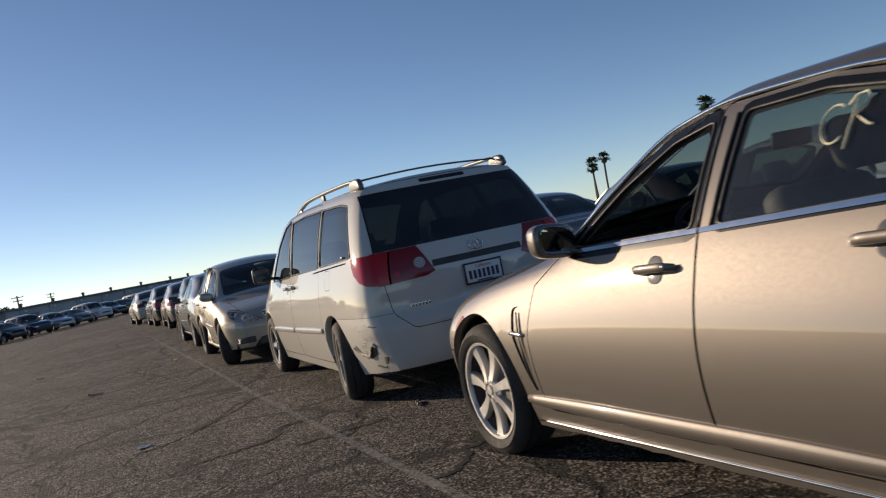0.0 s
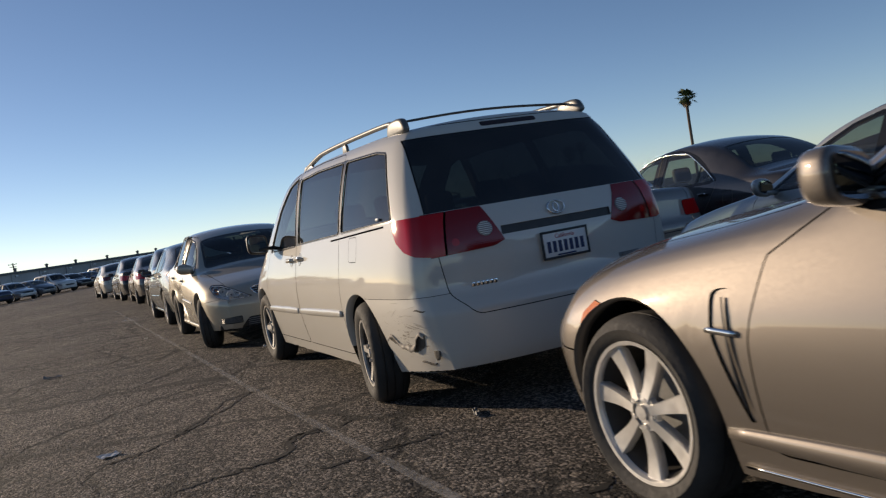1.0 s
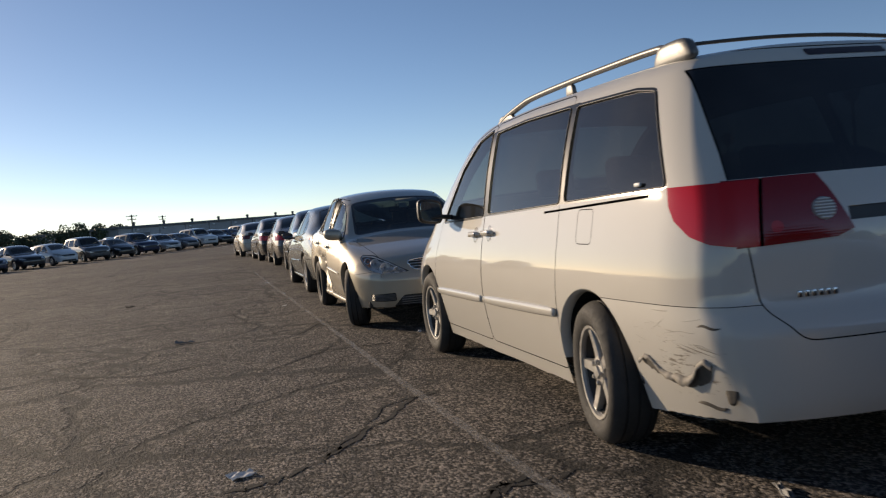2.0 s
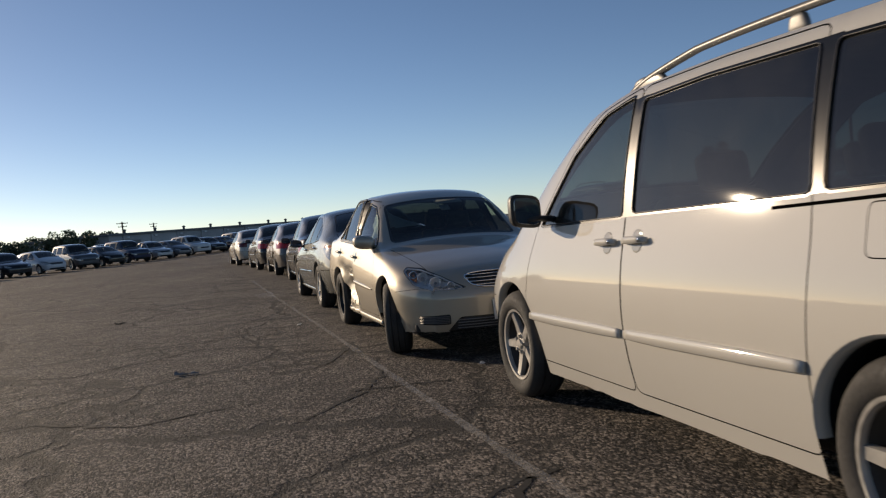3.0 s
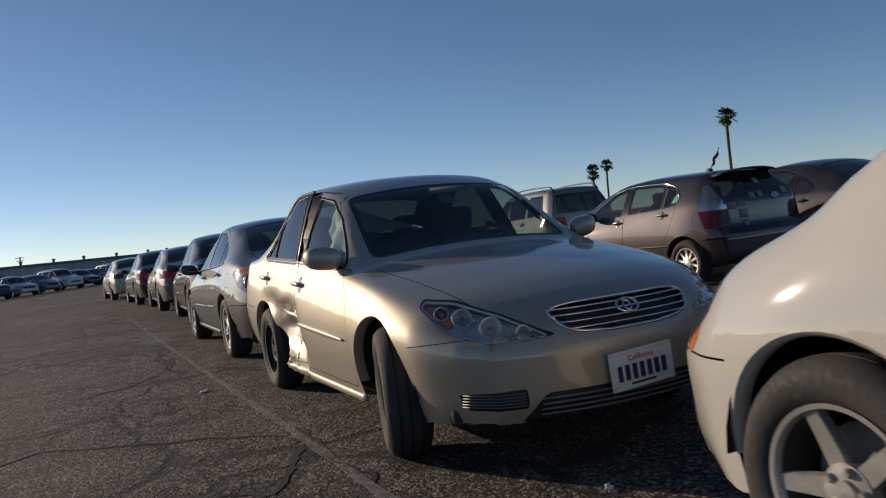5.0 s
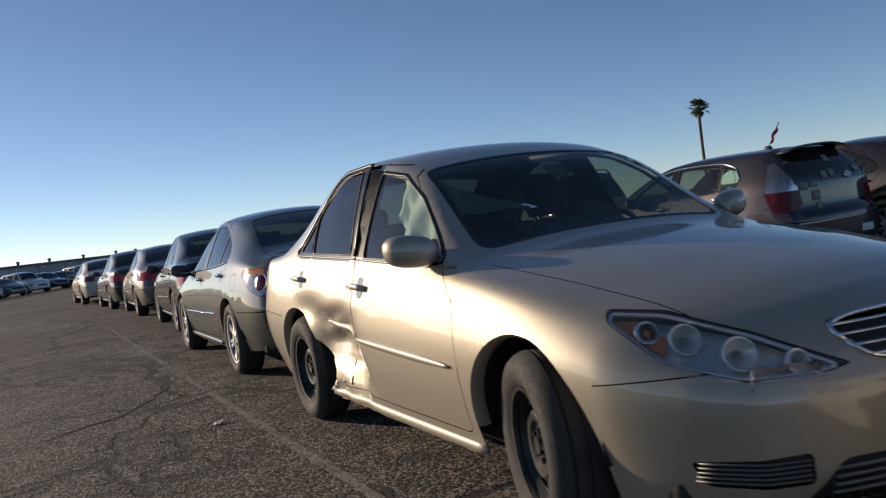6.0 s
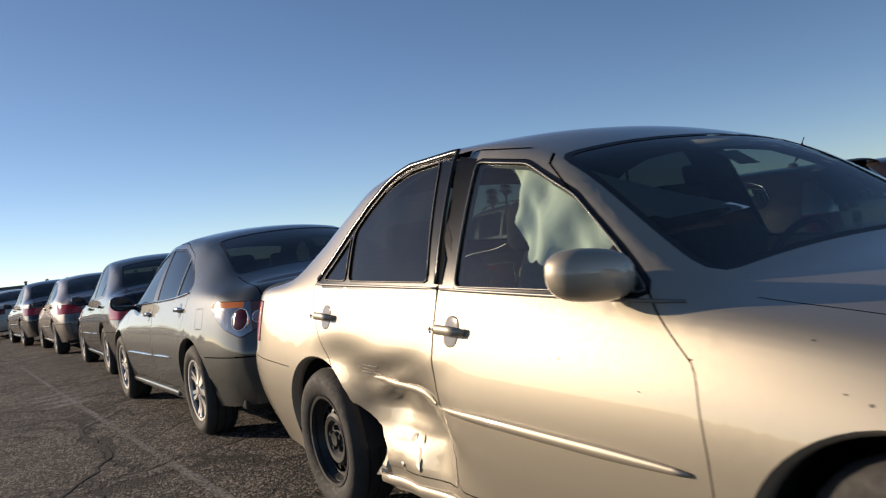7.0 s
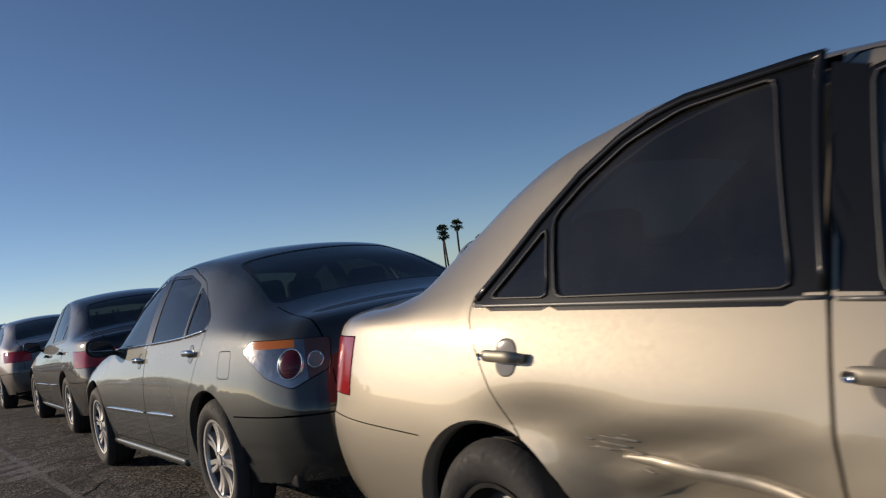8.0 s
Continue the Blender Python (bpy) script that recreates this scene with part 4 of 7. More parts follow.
def glaze(sh, P):
    """Doors, then windows, windscreen and rear window."""
    for i, poly in enumerate(P["doors"]):
        sh.carve_side(rounded(poly, 0.05), ("front_door", "rear_door")[i], gap=P.get("gap", 0.006))
    for poly in P.get("pillars", ()):
        sh.carve_side(poly, "surround", only=("body", "front_door_l", "front_door_r", "rear_door_l", "rear_door_r", "gap"))
    for poly, name in P["windows"]:
        window(sh, rounded(poly, 0.02, 2), name + "_glass", P.get("borders", {}).get(name, P.get("border", 0.022)))
    sh.carve_top(inset(rounded(P["shield"], 0.06), -0.025), "shield_frit")
    sh.carve_top(rounded(P["shield"], 0.06), "shield_glass", only=("shield_frit",))
    if "back" in P:
        sh.carve_top(inset(rounded(P["back"], 0.06), -0.02), "back_frit")
        sh.carve_top(rounded(P["back"], 0.06), "back_glass", only=("back_frit",))
    if "back_end" in P:
        sh.carve_end(rounded(P["back_end"], P.get("back_round", 0.05)), "back_glass", rear=True, only=P.get("back_only", ("body", "tailgate", "gap")), lo=0.1)


def seam(sh, kind, p, q, w=0.007, **kw):
    """A thin shut line from p to q."""
    p, q = Vector(p), Vector(q)
    e = (q - p).normalized()
    n = Vector((-e.y, e.x)) * (w / 2)
    poly = [tuple(p + n), tuple(p - n), tuple(q - n), tuple(q + n)]
    if kind == "side":
        for r in (False, True):
            sh.carve(poly, "gap", SIDE_A, UP, Vector((1 if r else -1, 0, 0)), **kw)
    elif kind == "top":
        for d in (1, -1):
            sh.carve([(a * d, b) for a, b in poly], "gap", Vector((1, 0, 0)), SIDE_A, UP, **kw)
    else:
        for d in (1, -1):
            sh.carve([(a * d, b) for a, b in poly], "gap", Vector((1, 0, 0)), UP, Vector((0, -1 if kind == "rear" else 1, 0)), **kw)


def four_wheels(car, P, steer=0.0, skip=()):
    fa, ra = P["axles"]
    R, w, style, xo = P["wheel"]
    for i, (s, right) in enumerate(((fa, False), (fa, True), (ra, False), (ra, True))):
        wheel(car, s, xo, R, w, style, right, steer if i < 2 else 0.0, 37.0 * i + 11)


def common_end(sh, car, P, color):
    fa, ra = P["axles"]
    for s in (fa, ra):
        sh.arch(s, P["arch"], P["wheel"][0] + 0.01, car, color)
    floor_pan(car, P)


# a low saloon with a coupe roof, a vent behind the front wheel
LUX = dict(
    L=4.96, Zm=0.62,
    T=[(0, 0.66), (0.05, 0.74), (0.25, 0.845), (0.8, 0.965), (1.3, 1.03), (1.6, 1.085), (2.0, 1.325), (2.35, 1.475), (2.7, 1.53), (3.1, 1.525), (3.5, 1.48), (4.0, 1.335), (4.45, 1.18), (4.8, 1.13), (4.92, 1.08), (4.96, 1.0)],
    R=[(0, 0.42), (0.3, 0.62), (1.0, 0.68), (1.6, 0.74), (2.4, 0.62), (3.0, 0.59), (3.8, 0.57), (4.5, 0.66), (4.96, 0.5)],
    crown=[(0, 0.03), (1.0, 0.05), (1.6, 0.05), (2.3, 0.055), (3.2, 0.05), (4.4, 0.04), (4.96, 0.03)],
    B=[(0, 0.60), (0.1, 0.70), (0.4, 0.82), (1.0, 0.842), (1.6, 0.847), (2.5, 0.85), (3.8, 0.84), (4.5, 0.80), (4.85, 0.72), (4.96, 0.62)],
    Zb=[(0, 0.60), (0.3, 0.755), (0.9, 0.875), (1.5, 0.95), (2.0, 0.985), (3.0, 1.02), (4.0, 1.06), (4.6, 1.04), (4.96, 0.92)],
    M=[(0, 0.68), (0.1, 0.78), (0.4, 0.905), (0.9, 0.932), (1.6, 0.928), (2.6, 0.93), (3.8, 0.935), (4.5, 0.88), (4.85, 0.79), (4.96, 0.68)],
    S=[(0, 0.60), (0.4, 0.82), (0.9, 0.85), (2.5, 0.86), (3.8, 0.86), (4.6, 0.78), (4.96, 0.62)],
    Zs=[(0, 0.20), (0.5, 0.19), (1.4, 0.20), (3.4, 0.21), (4.3, 0.24), (4.96, 0.30)],
    front=(0.22, 2.4, [(0.15, 0.08), (0.35, 0.0), (0.5, 0.0), (0.7, 0.07), (0.9, 0.11)]),
    rear=(0.16, 2.4, [(0.2, 0.10), (0.45, 0.0), (0.65, 0.02), (1.1, 0.06)]),
    axles=(0.865, 3.80), wheel=(0.35, 0.235, "jag", 0.915), arch=0.40,
    doors=[[(1.43, 0.30), (1.43, 0.66), (1.50, 0.91), (1.70, 1.01), (2.34, 1.393), (2.62, 1.445), (2.57, 0.30)],
           [(2.57, 0.30), (2.62, 1.445), (3.05, 1.445), (3.45, 1.385), (3.90, 1.16), (3.84, 1.02), (3.42, 0.30)]],
    windows=[([(1.80, 1.030), (2.56, 1.052), (2.59, 1.392), (2.38, 1.355), (2.1, 1.225)], "front"),
             ([(2.69, 1.055), (3.52, 1.082), (3.55, 1.265), (3.4, 1.335), (3.05, 1.395), (2.735, 1.398)], "rear"),
             ([(3.585, 1.086), (3.80, 1.10), (3.82, 1.15), (3.60, 1.24)], "fixed")],
    borders={"front": 0.045, "rear": 0.03}, pillars=[],
    shield=[(-0.62, 1.72), (0.62, 1.72), (0.54, 2.36), (-0.54, 2.36)],
    back=[(-0.50, 3.58), (0.50, 3.58), (0.60, 4.32), (-0.60, 4.32)],
)


def luxury_saloon(m, color, label):
    P = LUX
    car = thing("saloon_car", m, label)
    sh = Shell(P, 104)
    glaze(sh, P)
    sh.carve_side([(1.72, 1.006), (2.75, 1.036), (2.75, 1.053), (1.72, 1.021)], "chrome", only=("body", "front_door_l", "front_door_r", "rear_door_l", "rear_door_r", "surround_l", "surround_r"))
    sh.carve_side([(2.70, 1.035), (3.86, 1.072), (3.86, 1.089), (2.70, 1.052)], "chrome", only=("body", "front_door_l", "front_door_r", "rear_door_l", "rear_door_r", "surround_l", "surround_r"))
    sh.carve_side(rounded([(1.285, 0.79), (1.37, 0.80), (1.40, 0.62), (1.405, 0.40), (1.38, 0.39), (1.285, 0.66)], 0.03), "vent")
    for r in (True, False):
        sh.carve_corner([(0.30, 0.60), (0.60, 0.665), (0.86, 0.70), (0.90, 0.66), (0.78, 0.58), (0.45, 0.55)], "head_lamp" + ("_r" if r else "_l"), 38, right=r, gap=0.004)
        sh.carve_corner([(0.955, 0.600), (0.975, 0.70), (1.03, 0.745), (1.075, 0.735), (1.07, 0.69), (1.0, 0.615)], "amber_lamp" + ("_r" if r else "_l"), 60, right=r, gap=0.003)
        sh.carve_corner([(0.42, 0.78), (0.95, 0.86), (0.95, 0.97), (0.42, 0.97)], "tail_lamp" + ("_r" if r else "_l"), 30, rear=True, right=r, gap=0.004)
    sh.carve_end(rounded([(-0.30, 0.42), (0.30, 0.42), (0.34, 0.60), (-0.34, 0.60)], 0.04), "grille")
    seam(sh, "top", (0.66, 0.45), (0.76, 1.55))
    seam(sh, "side", (0.05, 0.56), (0.54, 0.545))
    seam(sh, "side", (4.18, 0.52), (4.9, 0.55))
    common_end(sh, car, P, color)
    made = emit_common(sh, car, color, dict(shield=SHIELD, side=GLASS, rear=GLASS, back=TINT, vent=PAINT))
    bpy.data.objects.remove(made["front_glass_l"])  # wound down
    sh.lining(car, 1.55, 4.2, 0.35, LINING)
    for r in (False, True):
        d = 1 if r else -1
        mirror(car, sh, 1.79, 1.035, r, color, (0.12, 0.09, 0.075), 0.10, boxy=0.58)
        door_handle(car, sh, 2.385, 0.922, r, color, 0.24, PAINT)
        door_handle(car, sh, 3.335, 0.962, r, color, 0.24, PAINT)
        moulding(car, sh, 1.28, 3.42, 0.345, 0.355, r, 0.075, PAINT, color, 0.032, "sill_moulding", 30, 0.5, 0.2)
        moulding(car, sh, 1.30, 3.40, 0.235, 0.25, r, 0.012, CHROME, color, 0.012, "sill_bright_trim", 30, 0.8, 0.5)
        vent = moulding(car, sh, 1.335, 1.385, 0.77, 0.42, r, 0.013, BLACK, color, 0.006, "vent_slot", 12, 0.6, 0.1)
        moulding(car, sh, 1.275, 1.395, 0.672, 0.664, r, 0.022, CHROME, color, 0.016, "vent_badge_bar", 6, 0.9, 0.3)
        # bright line over the windows
        frame_beads(car, sh, P, r, ("front", "rear", "fixed"), BLACK)
        for e0, e1 in (((2.60, 1.05), (2.632, 1.40)), ((2.66, 1.05), (2.70, 1.40))):
            window_bead(car, sh, [e0, e1], r, 0.012, 0.010, BLACK, 0.001, None, False, "pillar_seal")
        line = [(1.72, 1.02), (2.05, 1.235), (2.36, 1.402), (2.7, 1.445), (3.05, 1.437), (3.45, 1.38), (3.84, 1.18), (3.9, 1.09)]
        fz = curve(line)
        pts = []
        for i in range(41):
            s = 1.72 + (3.88 - 1.72) * i / 40
            p, n = sh.side(s, fz(s) + 0.004, r)
            pts.append(p + n * 0.006)
        part("window_bright_trim", sweep(pts, 0.012, 0.018), CHROME, car)
    seats(car, DARKSEAT, 2.45, 3.35, z=0.38)
    dashboard(car, 1.80, 0.98, 0.68, BLACK)
    part("interior_mirror", rbox((0.22, 0.03, 0.07), pose(0, -2.3, 1.30, 10), 0.02), BLACK, car)
    four_wheels(car, P)
    wipers(car, sh, 1.66, ((-0.5, 0.1), (0.0, 0.55)))
    return car, sh


# a tall people carrier with roof rails
VAN = dict(
    L=5.08, Zm=0.66, round=0.032,
    T=[(0, 0.66), (0.05, 0.76), (0.3, 0.93), (0.75, 1.055), (1.00, 1.17), (1.45, 1.465), (1.92, 1.68), (2.3, 1.745), (3.0, 1.765), (3.9, 1.755), (4.75, 1.735), (5.0, 1.72), (5.05, 1.70), (5.08, 1.65)],
    R=[(0, 0.45), (0.3, 0.64), (0.8, 0.74), (1.0, 0.83), (1.45, 0.80), (1.95, 0.77), (3.0, 0.735), (4.6, 0.70), (5.0, 0.665), (5.08, 0.60)],
    crown=[(0, 0.03), (0.8, 0.06), (1.1, 0.06), (2.0, 0.05), (5.08, 0.045)],
    B=[(0, 0.62), (0.1, 0.72), (0.4, 0.84), (1.0, 0.885), (1.6, 0.905), (4.0, 0.91), (4.7, 0.895), (5.0, 0.86), (5.08, 0.80)],
    Zb=[(0, 0.60), (0.3, 0.81), (0.8, 0.97), (1.2, 1.05), (2.0, 1.085), (4.0, 1.14), (5.08, 1.16)],
    M=[(0, 0.68), (0.1, 0.79), (0.4, 0.92), (0.9, 0.965), (1.6, 0.972), (4.0, 0.975), (4.7, 0.955), (5.0, 0.91), (5.08, 0.85)],
    S=[(0, 0.66), (0.4, 0.86), (0.9, 0.90), (2.5, 0.90), (4.0, 0.90), (4.8, 0.85), (5.08, 0.78)],
    Zs=[(0, 0.22), (0.5, 0.21), (1.4, 0.20), (3.6, 0.20), (4.4, 0.23), (5.08, 0.28)],
    front=(0.30, 2.4, [(0.15, 0.07), (0.35, 0.0), (0.55, 0.0), (0.75, 0.08), (1.0, 0.13)]),
    rear=(0.20, 2.8, [(0.2, 0.06), (0.35, 0.0), (0.62, 0.005), (0.70, 0.05), (0.95, 0.06), (1.12, 0.10), (1.2, 0.15), (1.66, 0.46), (1.75, 0.53)]),
    reach=(0.95, 1.25),
    axles=(0.95, 3.97), wheel=(0.335, 0.215, "van", 0.955), arch=0.385,
    doors=[[(1.20, 0.28), (1.20, 0.55), (1.25, 0.83), (1.33, 1.05), (1.70, 1.43), (2.0, 1.625), (2.40, 1.69), (2.40, 0.28)],
           [(2.40, 0.28), (2.40, 1.685), (3.0, 1.70), (3.56, 1.69), (3.63, 1.0), (3.60, 0.28)]],
    windows=[([(1.40, 1.07), (2.36, 1.10), (2.335, 1.645), (2.06, 1.595), (1.75, 1.42)], "front"),
             ([(2.46, 1.11), (3.60, 1.14), (3.53, 1.625), (2.9, 1.635), (2.43, 1.62)], "rear"),
             ([(3.665, 1.145), (4.60, 1.17), (4.36, 1.575), (4.2, 1.60), (3.61, 1.62)], "quarter")],
    border=0.016, back_round=0.015,
    pillars=[[(2.34, 1.09), (2.48, 1.095), (2.45, 1.64), (2.31, 1.63)], [(3.58, 1.13), (3.69, 1.135), (3.63, 1.64), (3.51, 1.64)]],
    shield=[(-0.70, 1.14), (0.70, 1.14), (0.60, 1.98), (-0.60, 1.98)],
    back_only=("tailgate",), back_end=[(-0.83, 1.168), (0.83, 1.168), (0.80, 1.30), (0.75, 1.632), (-0.75, 1.632), (-0.80, 1.30)],
)


def minivan(m, color, label):
    P = VAN
    car = thing("minivan", m, label)
    sh = Shell(P, 110, n3=20)
    sh.carve_end(rounded([(-0.62, 0.57), (0.62, 0.57), (0.74, 0.70), (0.785, 1.12), (0.69, 1.70), (-0.69, 1.70), (-0.785, 1.12), (-0.74, 0.70)], 0.04), "tailgate", rear=True, gap=0.0055, lo=0.3)
    glaze(sh, P)
    sh.carve_end([(-0.9, 1.60), (0.9, 1.60), (0.9, 1.80), (-0.9, 1.80)], "gate_top", rear=True, only=("tailgate",), lo=0.0)
    sh.carve_end([(-0.38, 0.985), (0.38, 0.985), (0.38, 1.035), (-0.38, 1.035)], "strip", rear=True, only=("tailgate",))
    sh.carve_end([(-0.86, 1.035), (0.86, 1.035), (0.86, 1.19), (-0.86, 1.19)], "gate_upper", rear=True, only=("tailgate",), lo=0.1)
    anyp = ("body", "tailgate", "gap", "gate_upper")
    for d, nm in ((-1, "_l"), (1, "_r")):
        sh.carve_corner([(0.955, 1.160), (0.95, 1.09), (0.925, 1.03), (0.86, 0.97), (0.78, 0.937), (0.68, 0.922), (0.605, 0.918), (0.605, 1.160)], "tail_lamp" + nm, 45, rear=True, right=d > 0, lo=0.2, only=anyp)
        sh.carve([(d * 0.37, 0.955), (d * 0.46, 1.165), (d * 0.80, 1.165), (d * 0.80, 0.916), (d * 0.44, 0.93)], "tail_inner" + nm, Vector((1, 0, 0)), UP, Vector((0, -1, 0)), lo=0.1, only=anyp)
        sh.carve(circle(d * 0.475, 1.035, 0.046, 20, 0.040), "tail_clear" + nm, Vector((1, 0, 0)), UP, Vector((0, -1, 0)), lo=0.1, only=("tail_inner" + nm,))
        sh.carve_corner([(0.612, 0.90), (0.612, 1.165), (0.600, 1.165), (0.600, 0.90)], "gap", 45, rear=True, right=d > 0, lo=0.1, only=("tail_lamp" + nm, "tail_inner" + nm))
        sh.carve(circle(d * 0.655, 0.985, 0.022, 14), "tail_dot" + nm, Vector((1, 0, 0)), UP, Vector((0, -1, 0)), lo=0.1, only=("tail_inner" + nm,))
        sh.carve_corner([(0.50, 0.63), (0.72, 0.80), (0.90, 0.92), (0.97, 0.90), (0.95, 0.74), (0.80, 0.62)], "head_lamp" + nm, 42, right=d > 0, gap=0.004)
        sh.carve_corner([(0.78, 0.62), (0.90, 0.70), (0.91, 0.66), (0.84, 0.60)], "amber_lamp" + nm, 42, right=d > 0, only=("body", "head_lamp" + nm))
    sh.carve_side(rounded([(3.85, 0.935), (4.02, 0.935), (4.02, 1.10), (3.85, 1.10)], 0.03), "fuel", False, gap=0.004)
    for r in (False, True):
        sh.carve_side([(4.08, 0.20), (5.3, 0.20), (5.3, 0.712), (4.08, 0.702)], "bumper", r, gap=0.003, lo=0.2)
    sh.carve_end([(-1.1, 0.2), (1.1, 0.2), (1.1, 0.575), (-1.1, 0.575)], "bumper_e", rear=True, lo=0.2)
    sh.carve_end(rounded([(-0.42, 0.55), (0.42, 0.55), (0.46, 0.70), (-0.46, 0.70)], 0.05), "grille")
    sh.carve_end(rounded([(-0.60, 0.28), (0.60, 0.28), (0.62, 0.38), (-0.62, 0.38)], 0.04), "intake")
    sh.carve_end(rounded([(-0.20, 1.652), (0.20, 1.652), (0.20, 1.682), (-0.20, 1.682)], 0.012), "spoiler_lamp", rear=True, lo=0.02, only=("body", "tailgate", "gap", "gate_top"))
    seam(sh, "top", (0.62, 0.35), (0.80, 1.06))
    seam(sh, "side", (0.10, 0.60), (0.585, 0.62))
    seam(sh, "side", (3.42, 1.095), (4.50, 1.135), 0.012, only=("body", "rear_door_l", "rear_door_r"))
    bid = sh.number("bumper_b")
    for f in sh.bm.faces:
        if f[sh.tag] in (sh.ids.get("bumper_l", -9), sh.ids.get("bumper_r", -9), sh.ids.get("bumper_e", -9)):
            f[sh.tag] = bid
    common_end(sh, car, P, color)
    made = emit_common(sh, car, color, dict(shield=SHIELD, front=GREEN, rear=TINT, quarter=TINT, back=PRIVACY, rear_bumper=SCUFF, rear_bumper_label="white bumper corner scraped to bare plastic"))
    sh.lining(car, 1.15, 4.95, 0.40, LINING)
    for r in (False, True):
        d = 1 if r else -1
        mirror(car, sh, 1.50, 1.115, r, color, (0.100, 0.07, 0.092), 0.15, BLACK, 0.48)
        door_handle(car, sh, 2.25, 0.975, r, color, 0.20)
        door_handle(car, sh, 2.53, 0.985, r, color, 0.20)
        moulding(car, sh, 1.27, 2.38, 0.545, 0.56, r, 0.056, PAINT, color, 0.020, taper=0.75)
        moulding(car, sh, 2.42, 3.60, 0.56, 0.585, r, 0.056, PAINT, color, 0.020, taper=0.75)
        # roof rail: a tapered bar that rises from the roof to a stout rear foot
        pts = []
        for i in range(37):
            t = i / 36
            s = 2.08 + 2.36 * t
            p, n = sh.top(d * 0.645, s)
            lift = 0.060 * min(1, 4.0 * t) ** 0.7 * min(1, 14 * (1 - t)) ** 0.6
            pts.append(p + Vector((0, 0, 0.008 + lift)))
        rail = part("roof_rail", sweep(pts, 0.040, 0.034), RAIL, car, "silver grey roof rail")
        frame_beads(car, sh, P, r, ("front", "rear", "quarter"), BLACK, None, 0.005)
        for s, ln, w, hh in ((2.26, 0.30, 0.034, 0.05), (3.30, 0.10, 0.030, 0.055), (4.36, 0.30, 0.058, 0.085)):
            p, n = sh.top(d * 0.645, s)
            bm = ellipsoid(w / 2, ln / 2, hh * 0.62, Matrix.Translation((p.x, p.y, p.z + hh * 0.38)), 0.55)
            for v in bm.verts:
                k = max(0.0, (v.co.z - p.z) / hh)
                v.co.y = p.y + (v.co.y - p.y) * (1.1 - 0.35 * k)
            part("rail_foot", bm, RAIL, rail)
    pts = []
    for i in range(17):
        x = -0.64 + 1.28 * i / 16
        pts.append(Vector((x, -4.34, sh.top(0.6, 4.34)[0].z + 0.055 + 0.028 * math.sin(math.pi * i / 16))))
    part("roof_crossbar", sweep(pts, 0.036, 0.016), BLACK, car)
    # reversing lamps: ribbed clear discs in the tailgate lamps
    for d, nm in ((-1, "_l"), (1, "_r")):
        lamp = made.get("tail_inner" + nm, car)
        p, n = sh.end(d * 0.475, 1.035, True)
        q = Matrix.Translation(p + n * 0.004) @ n.to_track_quat("X", "Z").to_matrix().to_4x4()
        disc = part("reversing_lamp", lathe([(0.044, 0.0), (0.042, 0.005), (0.030, 0.007), (0.001, 0.008)], 28, q), WHITE_LAMP, lamp, "clear round reversing lamp")
        for k in range(-3, 4):
            half = math.sqrt(max(0.0, 0.041**2 - (0.0115 * k) ** 2))
            part("lamp_rib", rbox((0.006, 2 * half, 0.0045), q @ Matrix.Translation((0.0075, 0, 0.0115 * k)), 0.001), PLATE, disc)
    # clip on the quarter window
    p, n = sh.side(4.40, 1.185, False)
    part("window_clip", rbox((0.012, 0.05, 0.018), Matrix.Translation(p + n * 0.004), 0.005), PLATE, car)
    # chrome wordmark as plain bars, a smear of grime on the other side
    bars = []
    for i in range(6):
        p, n = sh.end(-0.60 + 0.026 * i, 0.735, True)
        bars.append(rbox((0.021, 0.004, 0.024), Matrix.Translation(p + n * 0.003), 0.002))
    part("chrome_lettering", join(*bars), CHROME, car, "row of small chrome bars")
    bars = []
    for i in range(5):
        p, n = sh.end(0.40 + 0.034 * i, 0.735, True)
        bars.append(rbox((0.03, 0.004, 0.026), Matrix.Translation(p + n * 0.003), 0.002))
    part("model_lettering", join(*bars), GREYPL, car)
    emblem(car, sh, 0.0, 1.085, True, 0.047)
    plate(car, sh, 0.0, 0.872, True, BLACK)
    seats(car, SEAT, 2.0, 3.0, 0.42, 0.42)
    dashboard(car, 1.5, 1.02, 0.76, BLACK)
    for s, r, st in ((0.95, False, 0), (0.95, True, 0), (3.97, False, -9), (3.97, True, -4)):
        wheel(car, s, 0.955 if s < 2 else 0.965, 0.335, 0.215, "van", r, st, 20 + 50 * s)
    # torn plastic at the corner of the rear bumper: a ragged hole under a curled lip
    rng = random.Random(4)
    bump = made.get("bumper_b", car)
    upper = curve([(4.40, 0.475), (4.46, 0.490), (4.54, 0.440), (4.66, 0.428), (4.74, 0.452), (4.80, 0.515), (4.84, 0.500)])
    lower = curve([(4.40, 0.455), (4.48, 0.425), (4.58, 0.395), (4.68, 0.385), (4.76, 0.405), (4.82, 0.440), (4.84, 0.490)])
    n = 44
    hole, lip = [], []
    for i in range(n):
        s = 4.40 + 0.44 * i / (n - 1)
        rag = 0.010 * noise.noise(Vector((s * 40, 0.3, 0))) + 0.006 * noise.noise(Vector((s * 110, 2.3, 0)))
        zu, zl = upper(s) + rag, lower(s) + 0.012 * noise.noise(Vector((s * 55, 5.1, 0)))
        for k in range(4):
            p, nn = sh.side(s, zu + (zl - zu) * k / 3, False)
            hole.append(p + nn * 0.0022)
        p, nn = sh.side(s, zu, False)
        curl = 0.012 + 0.010 * noise.noise(Vector((s * 22, 7.7, 0)))
